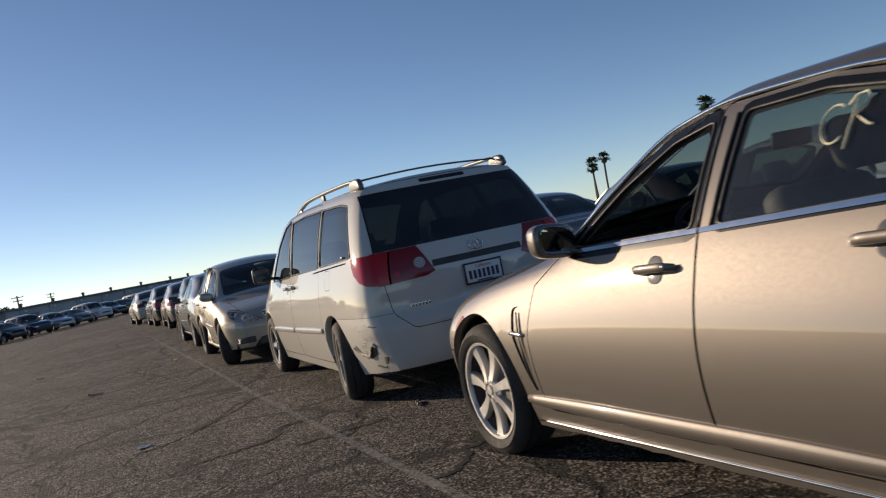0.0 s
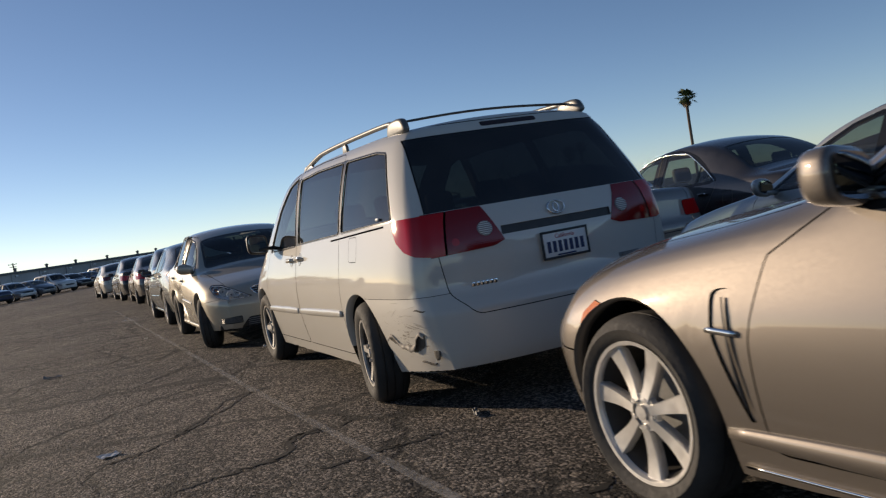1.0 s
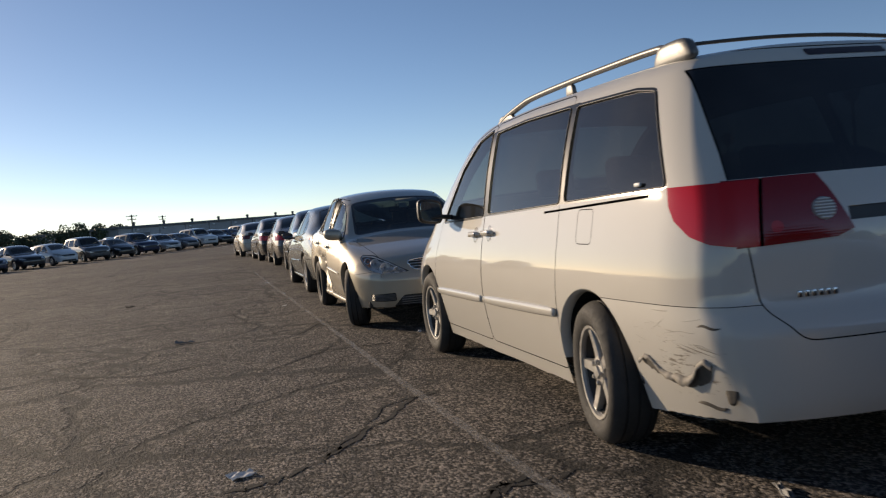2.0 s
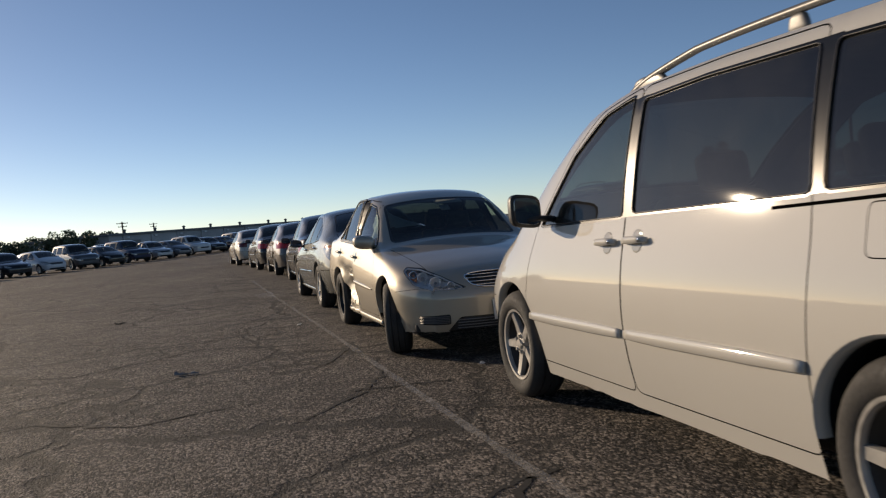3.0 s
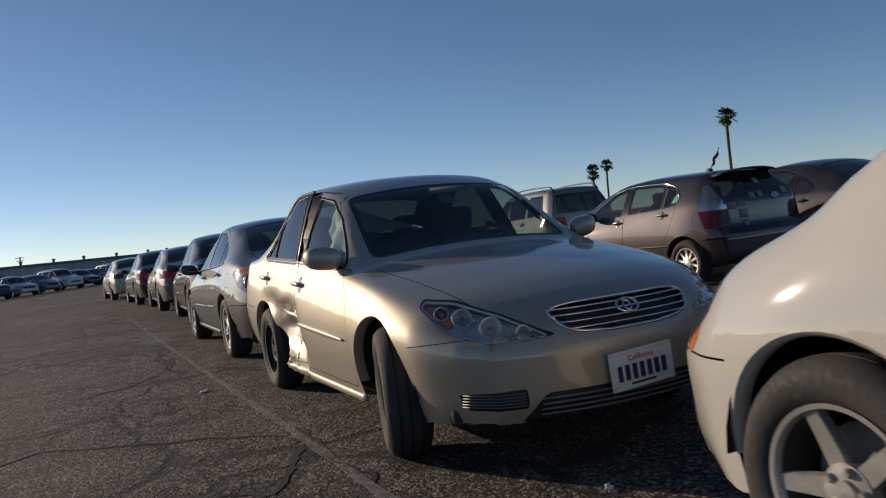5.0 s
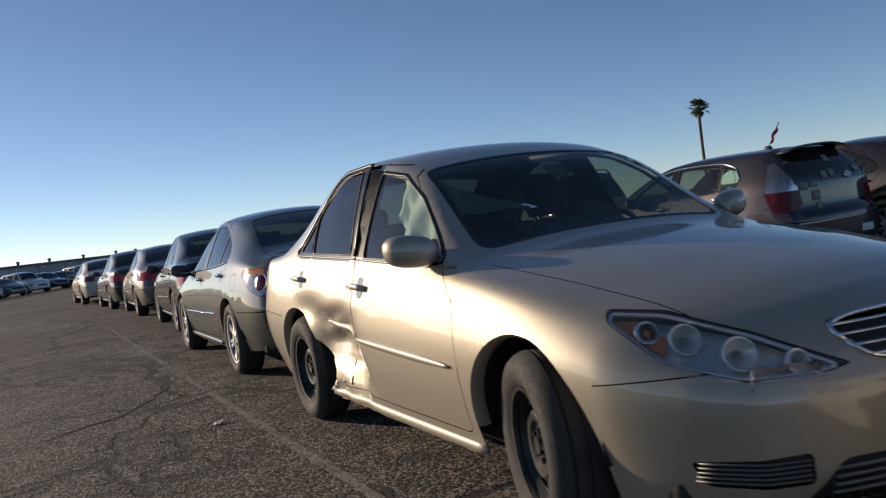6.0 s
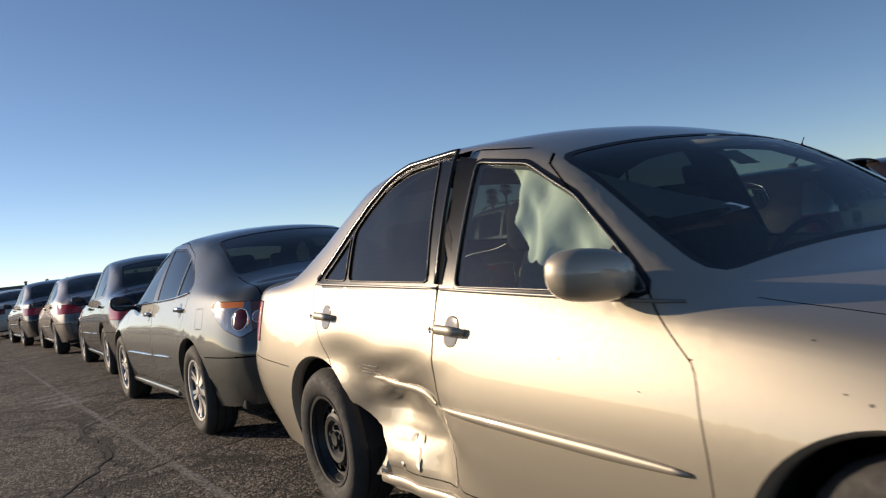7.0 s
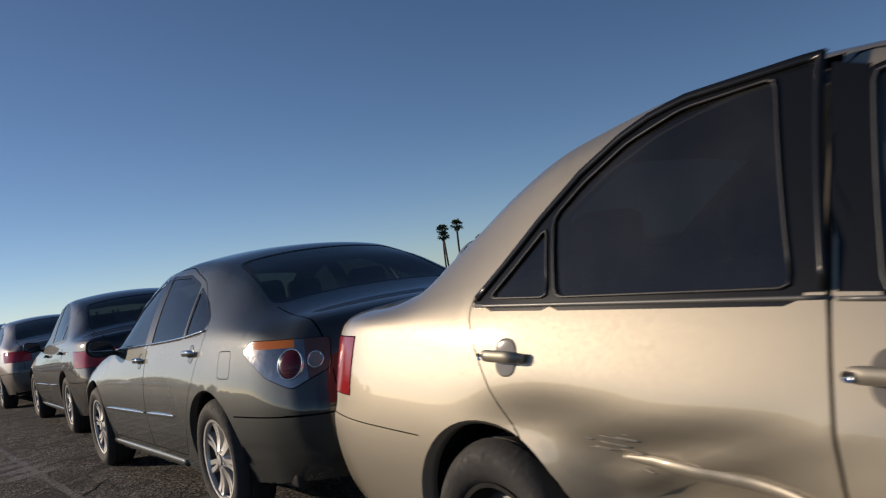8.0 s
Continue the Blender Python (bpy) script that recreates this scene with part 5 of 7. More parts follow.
        for k in range(5):
            a = math.pi * 0.75 * k / 4
            lip.append(p + nn * (0.002 + curl * math.sin(a)) - Vector((0, 0, curl * 1.2 * (1 - math.cos(a)))))
    put_mesh("open_tear", hole, [(4 * i + k, 4 * i + k + 1, 4 * i + k + 5, 4 * i + k + 4) for i in range(n - 1) for k in range(3)], TORN, bump, "dark ragged tear in the plastic", smooth=False)
    put_mesh("torn_edge", lip, [(5 * i + k, 5 * i + k + 1, 5 * i + k + 6, 5 * i + k + 5) for i in range(n - 1) for k in range(4)], SCRATCH, bump, "curled torn plastic edge")
    for k in range(30):
        if k < 12:
            s0, z0, ln, sl = rng.uniform(4.66, 4.78), rng.uniform(0.545, 0.575), rng.uniform(0.05, 0.12), -0.25
        else:
            s0, z0, ln, sl = rng.uniform(4.38, 4.72), rng.gauss(0.60, 0.055), rng.uniform(0.02, 0.12), rng.gauss(-0.1, 0.3)
        q = [sh.side(s0 + ln * i / 5, z0 + sl * ln * i / 5 + 0.004 * noise.noise(Vector((s0 * 9, i * 0.7, k))), False) for i in range(6)]
        part("scratch", sweep([p + nn * 0.0003 for p, nn in q], 0.0012, rng.uniform(0.001, 0.0035), taper=0.2, n=5), SCRATCH if k < 12 else SCUFFED, bump)
    for s0, z0, ln, hh, zz in ((4.80, 0.635, 0.09, 0.011, 0.006), (4.86, 0.395, 0.05, 0.10, 0.0), (4.70, 0.325, 0.14, 0.022, 0.008)):
        q = [sh.side(s0 + ln * i / 6, z0 + zz * math.sin(i), False) for i in range(7)]
        part("scrape_mark", sweep([p + nn * 0.0006 for p, nn in q], 0.002, hh, taper=0.2), TORN, bump)
    # a scraped strip hanging below the bumper
    pts = [sh.side(4.42 + 0.05 * i, 0.262, False)[0] + Vector((0.05, 0, -0.022 - 0.004 * math.sin(i))) for i in range(7)]
    part("hanging_strip", sweep(pts, 0.05, 0.006, taper=0.6), GREYPL, bump)
    return car, sh


# a mid-size family saloon, hit in its side
def crash_dent(s, x, z):
    if x < 0.3:
        return 0.0, 0.0
    g = 0.075 * math.exp(-((s - 2.92) / 0.26) ** 2 - ((z - 0.52) / 0.13) ** 2) + 0.055 * math.exp(-((s - 2.62) / 0.10) ** 2 - ((z - 0.42) / 0.16) ** 2) + 0.03 * math.exp(-((s - 3.30) / 0.22) ** 2 - ((z - 0.70) / 0.07) ** 2)
    k = math.exp(-((s - 2.9) / 0.42) ** 2 - ((z - 0.42) / 0.20) ** 2)
    r = abs(noise.noise(Vector((s * 6.0, 1.7, z * 8.0)))) + 0.5 * abs(noise.noise(Vector((s * 15.0, 4.2, z * 17.0))))
    ridge = 0.03 * math.exp(-((z - 0.60 - 0.28 * (3.0 - s)) / 0.028) ** 2 - ((s - 2.9) / 0.28) ** 2)
    # a folded crease: the panel below it is driven in
    crease = 0.70 - 0.10 * (s - 2.9)
    fold = 0.035 * math.exp(-((s - 2.92) / 0.34) ** 4) / (1 + math.exp((z - crease) / 0.012)) * max(0.0, min(1.0, (z - 0.30) / 0.2))
    return -g - k * 0.055 * r + ridge - fold, 0.0


FAMILY = dict(
    L=4.76, Zm=0.60,
    T=[(0, 0.64), (0.05, 0.715), (0.25, 0.785), (0.7, 0.865), (1.1, 0.925), (1.40, 0.975), (2.10, 1.385), (2.5, 1.49), (2.9, 1.515), (3.3, 1.472), (3.6, 1.375), (3.85, 1.24), (4.05, 1.125), (4.25, 1.08), (4.62, 1.05), (4.73, 1.0), (4.76, 0.92)],
    R=[(0, 0.46), (0.3, 0.63), (0.9, 0.68), (1.40, 0.72), (2.1, 0.61), (2.9, 0.59), (3.6, 0.59), (4.05, 0.65), (4.58, 0.69), (4.76, 0.58)],
    crown=[(0, 0.03), (0.8, 0.05), (1.38, 0.05), (2.2, 0.05), (3.2, 0.05), (4.2, 0.035), (4.76, 0.03)],
    B=[(0, 0.58), (0.1, 0.68), (0.4, 0.79), (1.0, 0.82), (1.5, 0.825), (2.5, 0.825), (3.6, 0.82), (4.2, 0.815), (4.64, 0.75), (4.76, 0.67)],
    Zb=[(0, 0.56), (0.3, 0.70), (0.8, 0.80), (1.35, 0.885), (2.0, 0.92), (3.0, 0.96), (3.6, 0.99), (4.2, 1.005), (4.64, 0.985), (4.76, 0.88)],
    M=[(0, 0.64), (0.1, 0.74), (0.4, 0.86), (0.9, 0.895), (1.6, 0.895), (2.6, 0.89), (3.6, 0.89), (4.2, 0.88), (4.64, 0.82), (4.76, 0.74)],
    S=[(0, 0.62), (0.4, 0.79), (0.9, 0.82), (2.5, 0.83), (3.6, 0.83), (4.3, 0.79), (4.76, 0.68)],
    Zs=[(0, 0.235), (0.5, 0.22), (1.4, 0.20), (3.2, 0.20), (4.0, 0.21), (4.76, 0.24)],
    front=(0.36, 2.2, [(0.15, 0.07), (0.33, 0.0), (0.5, 0.0), (0.7, 0.08), (0.9, 0.13)]),
    rear=(0.10, 2.6, [(0.2, 0.10), (0.42, 0.0), (0.64, 0.0), (0.70, 0.04), (1.1, 0.07)]),
    axles=(0.935, 3.575), wheel=(0.322, 0.205, "steel", 0.865), arch=0.372,
    doors=[[(1.36, 0.29), (1.35, 0.60), (1.385, 0.79), (1.47, 0.872), (1.58, 0.952), (1.95, 1.272), (2.15, 1.385), (2.53, 1.44), (2.51, 0.29)],
           [(2.51, 0.29), (2.53, 1.44), (2.9, 1.435), (3.2, 1.33), (3.63, 1.03), (3.60, 0.93), (3.49, 0.76), (3.10, 0.29)]],
    windows=[([(1.58, 0.945), (2.42, 0.982), (2.465, 1.385), (2.2, 1.34), (1.95, 1.215)], "front"),
             ([(2.595, 1.000), (3.25, 1.024), (3.30, 1.222), (3.20, 1.292), (3.05, 1.362), (2.87, 1.402), (2.64, 1.408)], "rear"),
             ([(3.285, 1.026), (3.53, 1.036), (3.328, 1.20)], "fixed")],
    border=0.036, gap=0.0045, borders={"front": 0.016}, pillars=[[(2.43, 0.98), (2.508, 0.985), (2.522, 1.41), (2.475, 1.40)], [(2.518, 0.985), (3.60, 1.022), (3.61, 1.03), (3.36, 1.235), (3.22, 1.330), (3.07, 1.392), (2.88, 1.434), (2.536, 1.440)]], handles=((2.40, 0.85), (3.43, 0.885)),
    shield=[(-0.62, 1.50), (0.62, 1.50), (0.54, 2.10), (-0.54, 2.10)],
    back=[(-0.51, 3.50), (0.51, 3.50), (0.61, 4.02), (-0.61, 4.02)],
)


def crashed_saloon(m, color, label):
    P = dict(FAMILY, dent=crash_dent)
    car = thing("saloon_car", m, label)
    sh = Shell(P, 118, n3=30)
    glaze(sh, P)
    for r in (True, False):
        nm = "_r" if r else "_l"
        sh.carve_corner(rounded([(0.325, 0.592), (0.56, 0.692), (0.78, 0.762), (0.95, 0.775), (0.955, 0.745), (0.80, 0.628), (0.60, 0.578), (0.42, 0.574)], 0.02), "head_lamp" + nm, 40, right=r, gap=0.003)
        sh.carve_corner(rounded([(0.46, 0.298), (0.73, 0.298), (0.77, 0.368), (0.46, 0.382)], 0.02), "fog" + nm, 40, right=r, gap=0.003)
        sh.carve_corner([(0.42, 0.74), (0.90, 0.74), (0.90, 0.95), (0.42, 0.95)], "tail_lamp" + nm, 42, rear=True, right=r, gap=0.004)
    sh.carve_end(rounded([(-0.30, 0.585), (0.30, 0.585), (0.37, 0.70), (-0.37, 0.70)], 0.05), "grille", gap=0.006)
    sh.carve_end(rounded([(-0.54, 0.235), (0.54, 0.235), (0.44, 0.355), (-0.44, 0.355)], 0.03), "intake", gap=0.004)
    seam(sh, "top", (0.60, 0.28), (0.695, 1.33), 0.005)
    seam(sh, "side", (0.14, 0.615), (0.55, 0.575), 0.004)
    seam(sh, "side", (3.88, 0.640), (4.8, 0.675), 0.004)
    seam(sh, "rear", (0.0, 0.70), (0.8, 0.70))
    seam(sh, "top", (0.62, 4.1), (0.62, 4.75))
    sh.carve_side([(3.02, 0.10), (3.02, 0.30), (3.10, 0.44), (3.24, 0.52), (3.34, 0.52), (3.34, 0.10)], "torn", True, only=tuple(sh.ids))
    sh.drop("torn_r")
    common_end(sh, car, P, color)

    def sprung(c):
        """The rear door's frame stands off the roof where the crash bent it."""
        if c.x > 0.3 and c.z > 0.93 and -c.y > 2.512:
            k = (c.z - 0.93) / 0.45 * max(0.0, min(1.0, (3.6 + c.y) / 0.7))
            return c + Vector((0.036 * k, -0.012 * k, 0.010 * k))
        return c

    folds = {k: sprung for k in ("rear_door_r", "rear_glass_r", "fixed_glass_r", "surround_r")}
    made = emit_common(sh, car, color, dict(shield=SHIELD, front=GLASS, rear=TINT, fixed=TINT, back=TINT, tail=RED), folds)
    sh.lining(car, 1.35, 4.0, 0.32, LINING)
    for r in (False, True):
        d = 1 if r else -1
        mirror(car, sh, 1.66, 0.955, r, color, (0.105, 0.085, 0.068), 0.09)
        door_handle(car, sh, 2.405, 0.838, r, color, 0.165)
        door_handle(car, sh, 3.435, 0.876, r, color, 0.165)
        moulding(car, sh, 1.41, 2.50, 0.552, 0.585, r, 0.034, PAINT, color, 0.018)
        moulding(car, sh, 2.53, 3.08, 0.59, 0.615, r, 0.030, PAINT, color, 0.014, bend=(lambda s: 0.05 * max(0, s - 2.6) + 0.012 * math.sin((s - 2.53) * 6)) if r else None)
        moulding(car, sh, 1.30, 3.10, 0.235, 0.235, r, 0.05, PAINT, color, 0.02, "sill", 24, 0.8, 0.1)
        moulding(car, sh, 1.46, 2.505, 0.917, 0.972, r, 0.012, RAIL, color, 0.007, "belt_trim", 20, 0.8)
        moulding(car, sh, 2.52, 3.60, 0.975, 1.016, r, 0.012, RAIL, color, 0.007, "belt_trim", 20, 0.8)
        for i in range(5):
            z = 0.312 + 0.013 * i
            pts = []
            for j in range(9):
                x = 0.52 + 0.20 * j / 8
                p, n = sh.end(d * x, z)
                pts.append(p + n * 0.001)
            part("fog_slat", sweep(pts, 0.006, 0.006), RAIL, car)
        # lamp bowls, bulbs and the chrome edge behind the lens
        lens = made.get("head_lamp" + ("_r" if r else "_l"), car)
        for u, z, rad, mat, nm in ((0.735, 0.690, 0.046, REFLECTOR, "lamp_bowl"), (0.60, 0.645, 0.050, REFLECTOR, "lamp_bowl"), (0.455, 0.614, 0.032, REFLECTOR, "lamp_bowl"), (0.835, 0.715, 0.030, CLEAR_HOUSING, "indicator_bowl")):
            p, n = corner_point(sh, u, z, 40, r)
            n = (n + Vector((0, 0.8, 0))).normalized()
            q = Matrix.Translation(p - n * 0.014) @ n.to_track_quat("X", "Z").to_matrix().to_4x4()
            bowl = part(nm, lathe([(rad, 0.004), (rad * 0.93, 0.008), (rad * 0.86, 0.002), (rad * 0.6, -0.016), (rad * 0.2, -0.026), (0.001, -0.027)], 28, q), mat, lens)
            part("bulb", ellipsoid(0.012, 0.012, 0.012, q @ Matrix.Translation((-0.012, 0, 0))), GREYPL if mat is REFLECTOR else AMBER, bowl)
            if rad < 0.04:
                part("bowl_ring", lathe([(rad, 0.004), (rad + 0.006, 0.002), (rad + 0.006, -0.012), (rad, -0.012)], 28, q, True), CHROME, bowl)
        outline = rounded([(0.355, 0.592), (0.56, 0.685), (0.78, 0.754), (0.94, 0.768), (0.945, 0.745), (0.80, 0.632), (0.60, 0.586), (0.43, 0.582)], 0.03)
        pts = [corner_point(sh, u, z, 40, r) for u, z in outline + outline[:1]]
        part("lamp_edge", sweep([p - n * 0.010 for p, n in pts], 0.012, 0.012, up=(0, 0.5, 0.6)), REFLECTOR, lens)
        zone = [(0.83, 0.757), (0.93, 0.764), (0.93, 0.74), (0.86, 0.69), (0.80, 0.665), (0.79, 0.70)]
        vs = [corner_point(sh, u, z, 40, r) for u, z in zone]
        put_mesh("amber_reflector", [p - n * 0.030 for p, n in vs], [tuple(range(len(vs)))], AMBER, lens, "amber reflector")
    for z in (0.603, 0.63, 0.657, 0.682):
        k = 0.30 + (z - 0.585) * 0.6
        pts = []
        for i in range(25):
            p, n = sh.end(-k + 2 * k * i / 24, z)
            pts.append(p + n * 0.004)
        part("grille_bar", sweep(pts, 0.016, 0.009), CHROME, made.get("grille", car))
    rim_pts = []
    for i in range(49):
        t = 2 * math.pi * i / 48
        cx, sx = math.cos(t), math.sin(t)
        z = 0.6425 + 0.062 * math.copysign(abs(sx) ** 0.6, sx)
        x = (0.31 + (z - 0.585) * 0.6) * math.copysign(abs(cx) ** 0.45, cx)
        p, n = sh.end(x, z)
        rim_pts.append(p + n * 0.004)
    part("grille_surround", sweep(rim_pts, 0.014, 0.014, up=(0, 1, 0)), CHROME, made.get("grille", car))
    for z in (0.262, 0.285, 0.308, 0.331):
        pts = []
        for i in range(17):
            p, n = sh.end(-0.46 + 0.92 * i / 16, z)
            pts.append(p - n * 0.004)
        part("intake_slat", sweep(pts, 0.012, 0.008), GREYPL, made.get("intake", car))
    emblem(car, sh, 0.0, 0.655, False, 0.044)
    plate(car, sh, 0.02, 0.405, False, PLATE, tilt=3)
    plate(car, sh, 0.0, 0.76, True, BLACK)
    # curtain airbag hanging behind the front passenger glass
    verts, faces = [], []
    hem = curve([(1.68, 1.12), (1.76, 1.12), (1.88, 1.04), (2.0, 1.025), (2.12, 1.04), (2.20, 1.10), (2.25, 1.16), (2.30, 1.235), (2.40, 1.335)])
    edge = curve([(1.58, 1.05), (1.75, 1.155), (1.95, 1.265), (2.15, 1.345), (2.36, 1.38)])
    for i in range(61):
        t = i / 60
        s = 1.68 + 0.72 * t
        top, low = edge(s), min(hem(s), edge(s) - 0.015)
        for j in range(19):
            k = j / 18
            z = top + (low - top) * k + 0.008 * math.sin(60 * t) * k
            p, n = sh.side(s, max(z, 0.94), True)
            w = 0.05 * noise.noise(Vector((s * 7 + z * 3, z * 4, 2.2))) + 0.025 * noise.noise(Vector((s * 17 - z * 6, z * 9, 5.1)))
            verts.append((p.x - 0.055 - 0.05 * k - w * (0.25 + k), p.y + 0.02 * k * math.sin(9 * t), z))
    for i in range(60):
        for j in range(18):
            faces.append((i * 19 + j, i * 19 + j + 1, i * 19 + j + 20, i * 19 + j + 19))
    put_mesh("curtain_airbag", verts, faces, CLOTH, car, "deployed white curtain airbag hanging behind the glass")
    # buckled sheet metal left at the foot of the rear door
    verts, faces = [], []
    for i in range(15):
        for j in range(13):
            s, k = 2.78 + 0.36 * i / 14, j / 12
            z = 0.24 + (0.30 + 0.12 * math.sin(i * 0.5)) * k * (1 - 0.55 * i / 14)
            p, n = sh.side(s, max(z, 0.25), True)
            w = noise.noise(Vector((s * 14, 3.1, z * 11))) * 0.055 + noise.noise(Vector((s * 31, 7.7, z * 27))) * 0.02
            verts.append((p.x - 0.012 + w * 0.9 - 0.07 * (i / 14) * k, -s, z))
    for i in range(14):
        for j in range(12):
            faces.append((i * 13 + j, i * 13 + j + 1, i * 13 + j + 14, i * 13 + j + 13))
    put_mesh("buckled_panel", verts, faces, PAINT, car, "buckled gold sheet metal", smooth=False, color=color)
    # scraped paint behind the dent
    rs = random.Random(9)
    for k in range(12):
        s0, z0, ln = rs.uniform(2.98, 3.20), rs.gauss(0.655, 0.025), rs.uniform(0.03, 0.10)
        q = [sh.side(s0 + ln * i / 5, z0 + 0.12 * ln * i / 5, True) for i in range(6)]
        part("scrape", sweep([p + n * 0.0006 for p, n in q], 0.002, rs.uniform(0.002, 0.009), taper=0.2, n=5), (BARE, SCRATCH, CONCRETE)[k % 3], car)
    # stone chips and bird lime on the wing and door
    for s0, z0, rad in ((1.40, 0.80, 0.005), (0.99, 0.74, 0.006), (1.03, 0.685, 0.0045), (1.04, 0.755, 0.004), (1.12, 0.845, 0.005), (1.55, 0.72, 0.003), (1.85, 0.78, 0.003), (0.93, 0.80, 0.003)):
        p, n = sh.side(s0, z0, True)
        q = Matrix.Translation(p + n * 0.0008) @ n.to_track_quat("X", "Z").to_matrix().to_4x4()
        rad *= 0.6
        part("paint_chip", lathe([(rad, 0.0), (rad * 0.6, 0.0012), (0.0003, 0.0015)], 7, q), TORN, car)
    # papers on the windscreen
    for x, s, w, h in ((0.12, 2.04, 0.30, 0.09), (0.05, 1.92, 0.10, 0.10)):
        p, n = sh.top(-x, s)
        q = n.to_track_quat("Z", "Y").to_matrix().to_4x4()
        part("windscreen_note", rbox((w, h, 0.002), Matrix.Translation(p - n * 0.012) @ q, 0), PAPER, car)
    seats(car, SEAT, 2.05, 3.0)
    dashboard(car, 1.62, 0.90, 0.66, BLACK)
    part("interior_mirror", rbox((0.22, 0.03, 0.07), pose(0, -2.02, 1.24, 10), 0.02), BLACK, car)
    fa, ra = P["axles"]
    R, w, style, xo = P["wheel"]
    for s, r, st in ((fa, False, -14), (fa, True, -15), (ra, False, 0), (ra, True, 0)):
        wheel(car, s, xo, R, w, style, r, st, 20 + 50 * s)
    for r in (False, True):
        fold = sprung if r else None
        frame_beads(car, sh, P, r, ("front",), RAIL, None, 0.006)
        frame_beads(car, sh, P, r, ("rear", "fixed"), BLACK, fold, 0.007)
        edge = [(2.527, 0.99), (2.543, 1.43), (2.87, 1.428), (2.98, 1.412), (3.08, 1.384), (3.22, 1.322), (3.36, 1.228), (3.595, 1.036)]
        window_bead(car, sh, edge, r, 0.022, 0.012, TRIM, 0.002, fold, False, "door_frame")
    return car, sh


def saloon(m, color, label, style="twin", tail="round", mats=None, P=None, group="", name="saloon_car", detail=True, ns=84, rear_plate=False, nose_off=False):
    """A plain family saloon."""
    P = P or dict(FAMILY)
    P = dict(P, wheel=(P["wheel"][0], P["wheel"][1], style, P["wheel"][3]))
    car = thing(name, m, label, "car", group)
    sh = Shell(P, ns) if detail else Shell(P, 56, 7, 6, 12, 18)
    glaze(sh, P)
    zt = P.get("tail_z", 0.80)
    for r in (True, False):
        nm = "_r" if r else "_l"
        sh.carve_corner(rounded([(0.36, 0.60), (0.56, 0.70), (0.78, 0.765), (0.95, 0.775), (0.955, 0.745), (0.80, 0.625), (0.60, 0.578)], 0.02), "head_lamp" + nm, 40, right=r, gap=0.004)
        if tail == "round":
            poly = rounded([(0.52, zt - 0.05), (0.72, zt - 0.13), (0.88, zt - 0.07), (1.04, zt + 0.06), (0.97, zt + 0.11), (0.52, zt + 0.09)], 0.03)
            sh.carve_corner(poly, "tail_clear" + nm, 44, rear=True, right=r, gap=0.004)
            sh.carve_corner([(0.48, zt - 0.2), (0.62, zt - 0.2), (0.66, zt + 0.2), (0.48, zt + 0.2)], "tail_lamp" + nm, 44, rear=True, right=r, only=("tail_clear" + nm,))
            sh.carve_corner([(0.70, zt + 0.058), (1.02, zt + 0.068), (1.02, zt + 0.2), (0.70, zt + 0.2)], "amber_lamp" + nm, 44, rear=True, right=r, only=("tail_clear" + nm,))
        elif tail == "tall":
            sh.carve_corner([(0.46, 0.78), (0.56, 0.68), (0.78, 0.72), (0.84, 0.92), (0.76, 1.24), (0.68, 1.26), (0.50, 1.0)], "tail_clear" + nm, 46, rear=True, right=r, gap=0.004)
            sh.carve_corner([(0.3, 0.6), (1.0, 0.6), (1.0, 0.93), (0.3, 0.93)], "tail_lamp" + nm, 46, rear=True, right=r, only=("tail_clear" + nm,))
        else:
            sh.carve_corner(rounded([(0.42, zt - 0.08), (0.98, zt - 0.07), (1.04, zt + 0.10), (0.42, zt + 0.09)], 0.03), "tail_lamp" + nm, 42, rear=True, right=r, gap=0.004)
    sh.carve_end(rounded([(-0.36, 0.535), (0.36, 0.535), (0.44, 0.66), (-0.44, 0.66)], 0.05), "grille")
    sh.carve_end(rounded([(-0.50, 0.22), (0.50, 0.22), (0.44, 0.33), (-0.44, 0.33)], 0.02), "intake")
    if detail:
        seam(sh, "top", (0.60, 0.28), (0.745, 1.40))
        seam(sh, "side", (P["axles"][1] + P["arch"] - 0.02, 0.575), (4.8, 0.585))
        seam(sh, "rear", (0.0, 0.575), (0.8, 0.585))
        if "back" in P:
            seam(sh, "top", (0.60, P["back"][2][1] + 0.04), (0.60, P["L"] - 0.04))
        ra = P["axles"][1]
        sh.carve_side(rounded([(ra + 0.17, 0.76), (ra + 0.32, 0.76), (ra + 0.32, 0.90), (ra + 0.17, 0.90)], 0.025), "fuel", False, gap=0.004)
    if nose_off:
        sh.carve_end([(-1.2, 0.1), (1.2, 0.1), (1.2, 0.60), (-1.2, 0.60)], "lost", only=tuple(sh.ids), lo=0.12)
        for r in (True, False):
            sh.carve_side([(-0.2, 0.1), (0.58, 0.1), (0.58, 0.60), (-0.2, 0.60)], "lost", r, only=tuple(sh.ids), lo=-0.2)
        for k in ("lost", "lost_l", "lost_r"):
            sh.drop(k)
        part("crash_beam", rbox((1.25, 0.10, 0.13), pose(0, -0.30, 0.47), 0.03), STEEL_BLACK, car, "bare crash beam")
        part("radiator", rbox((0.75, 0.05, 0.40), pose(0, -0.42, 0.42), 0.01), UNDER, car, "exposed radiator")
        for x in (-0.55, 0.55):
            part("frame_rail", rbox((0.10, 0.55, 0.12), pose(x, -0.58, 0.45), 0.02), STEEL_BLACK, car)
            part("broken_lamp", rbox((0.12, 0.07, 0.16), pose(x * 1.2, -0.36, 0.42, 12, 0, 25), 0.02), GREYPL, car)
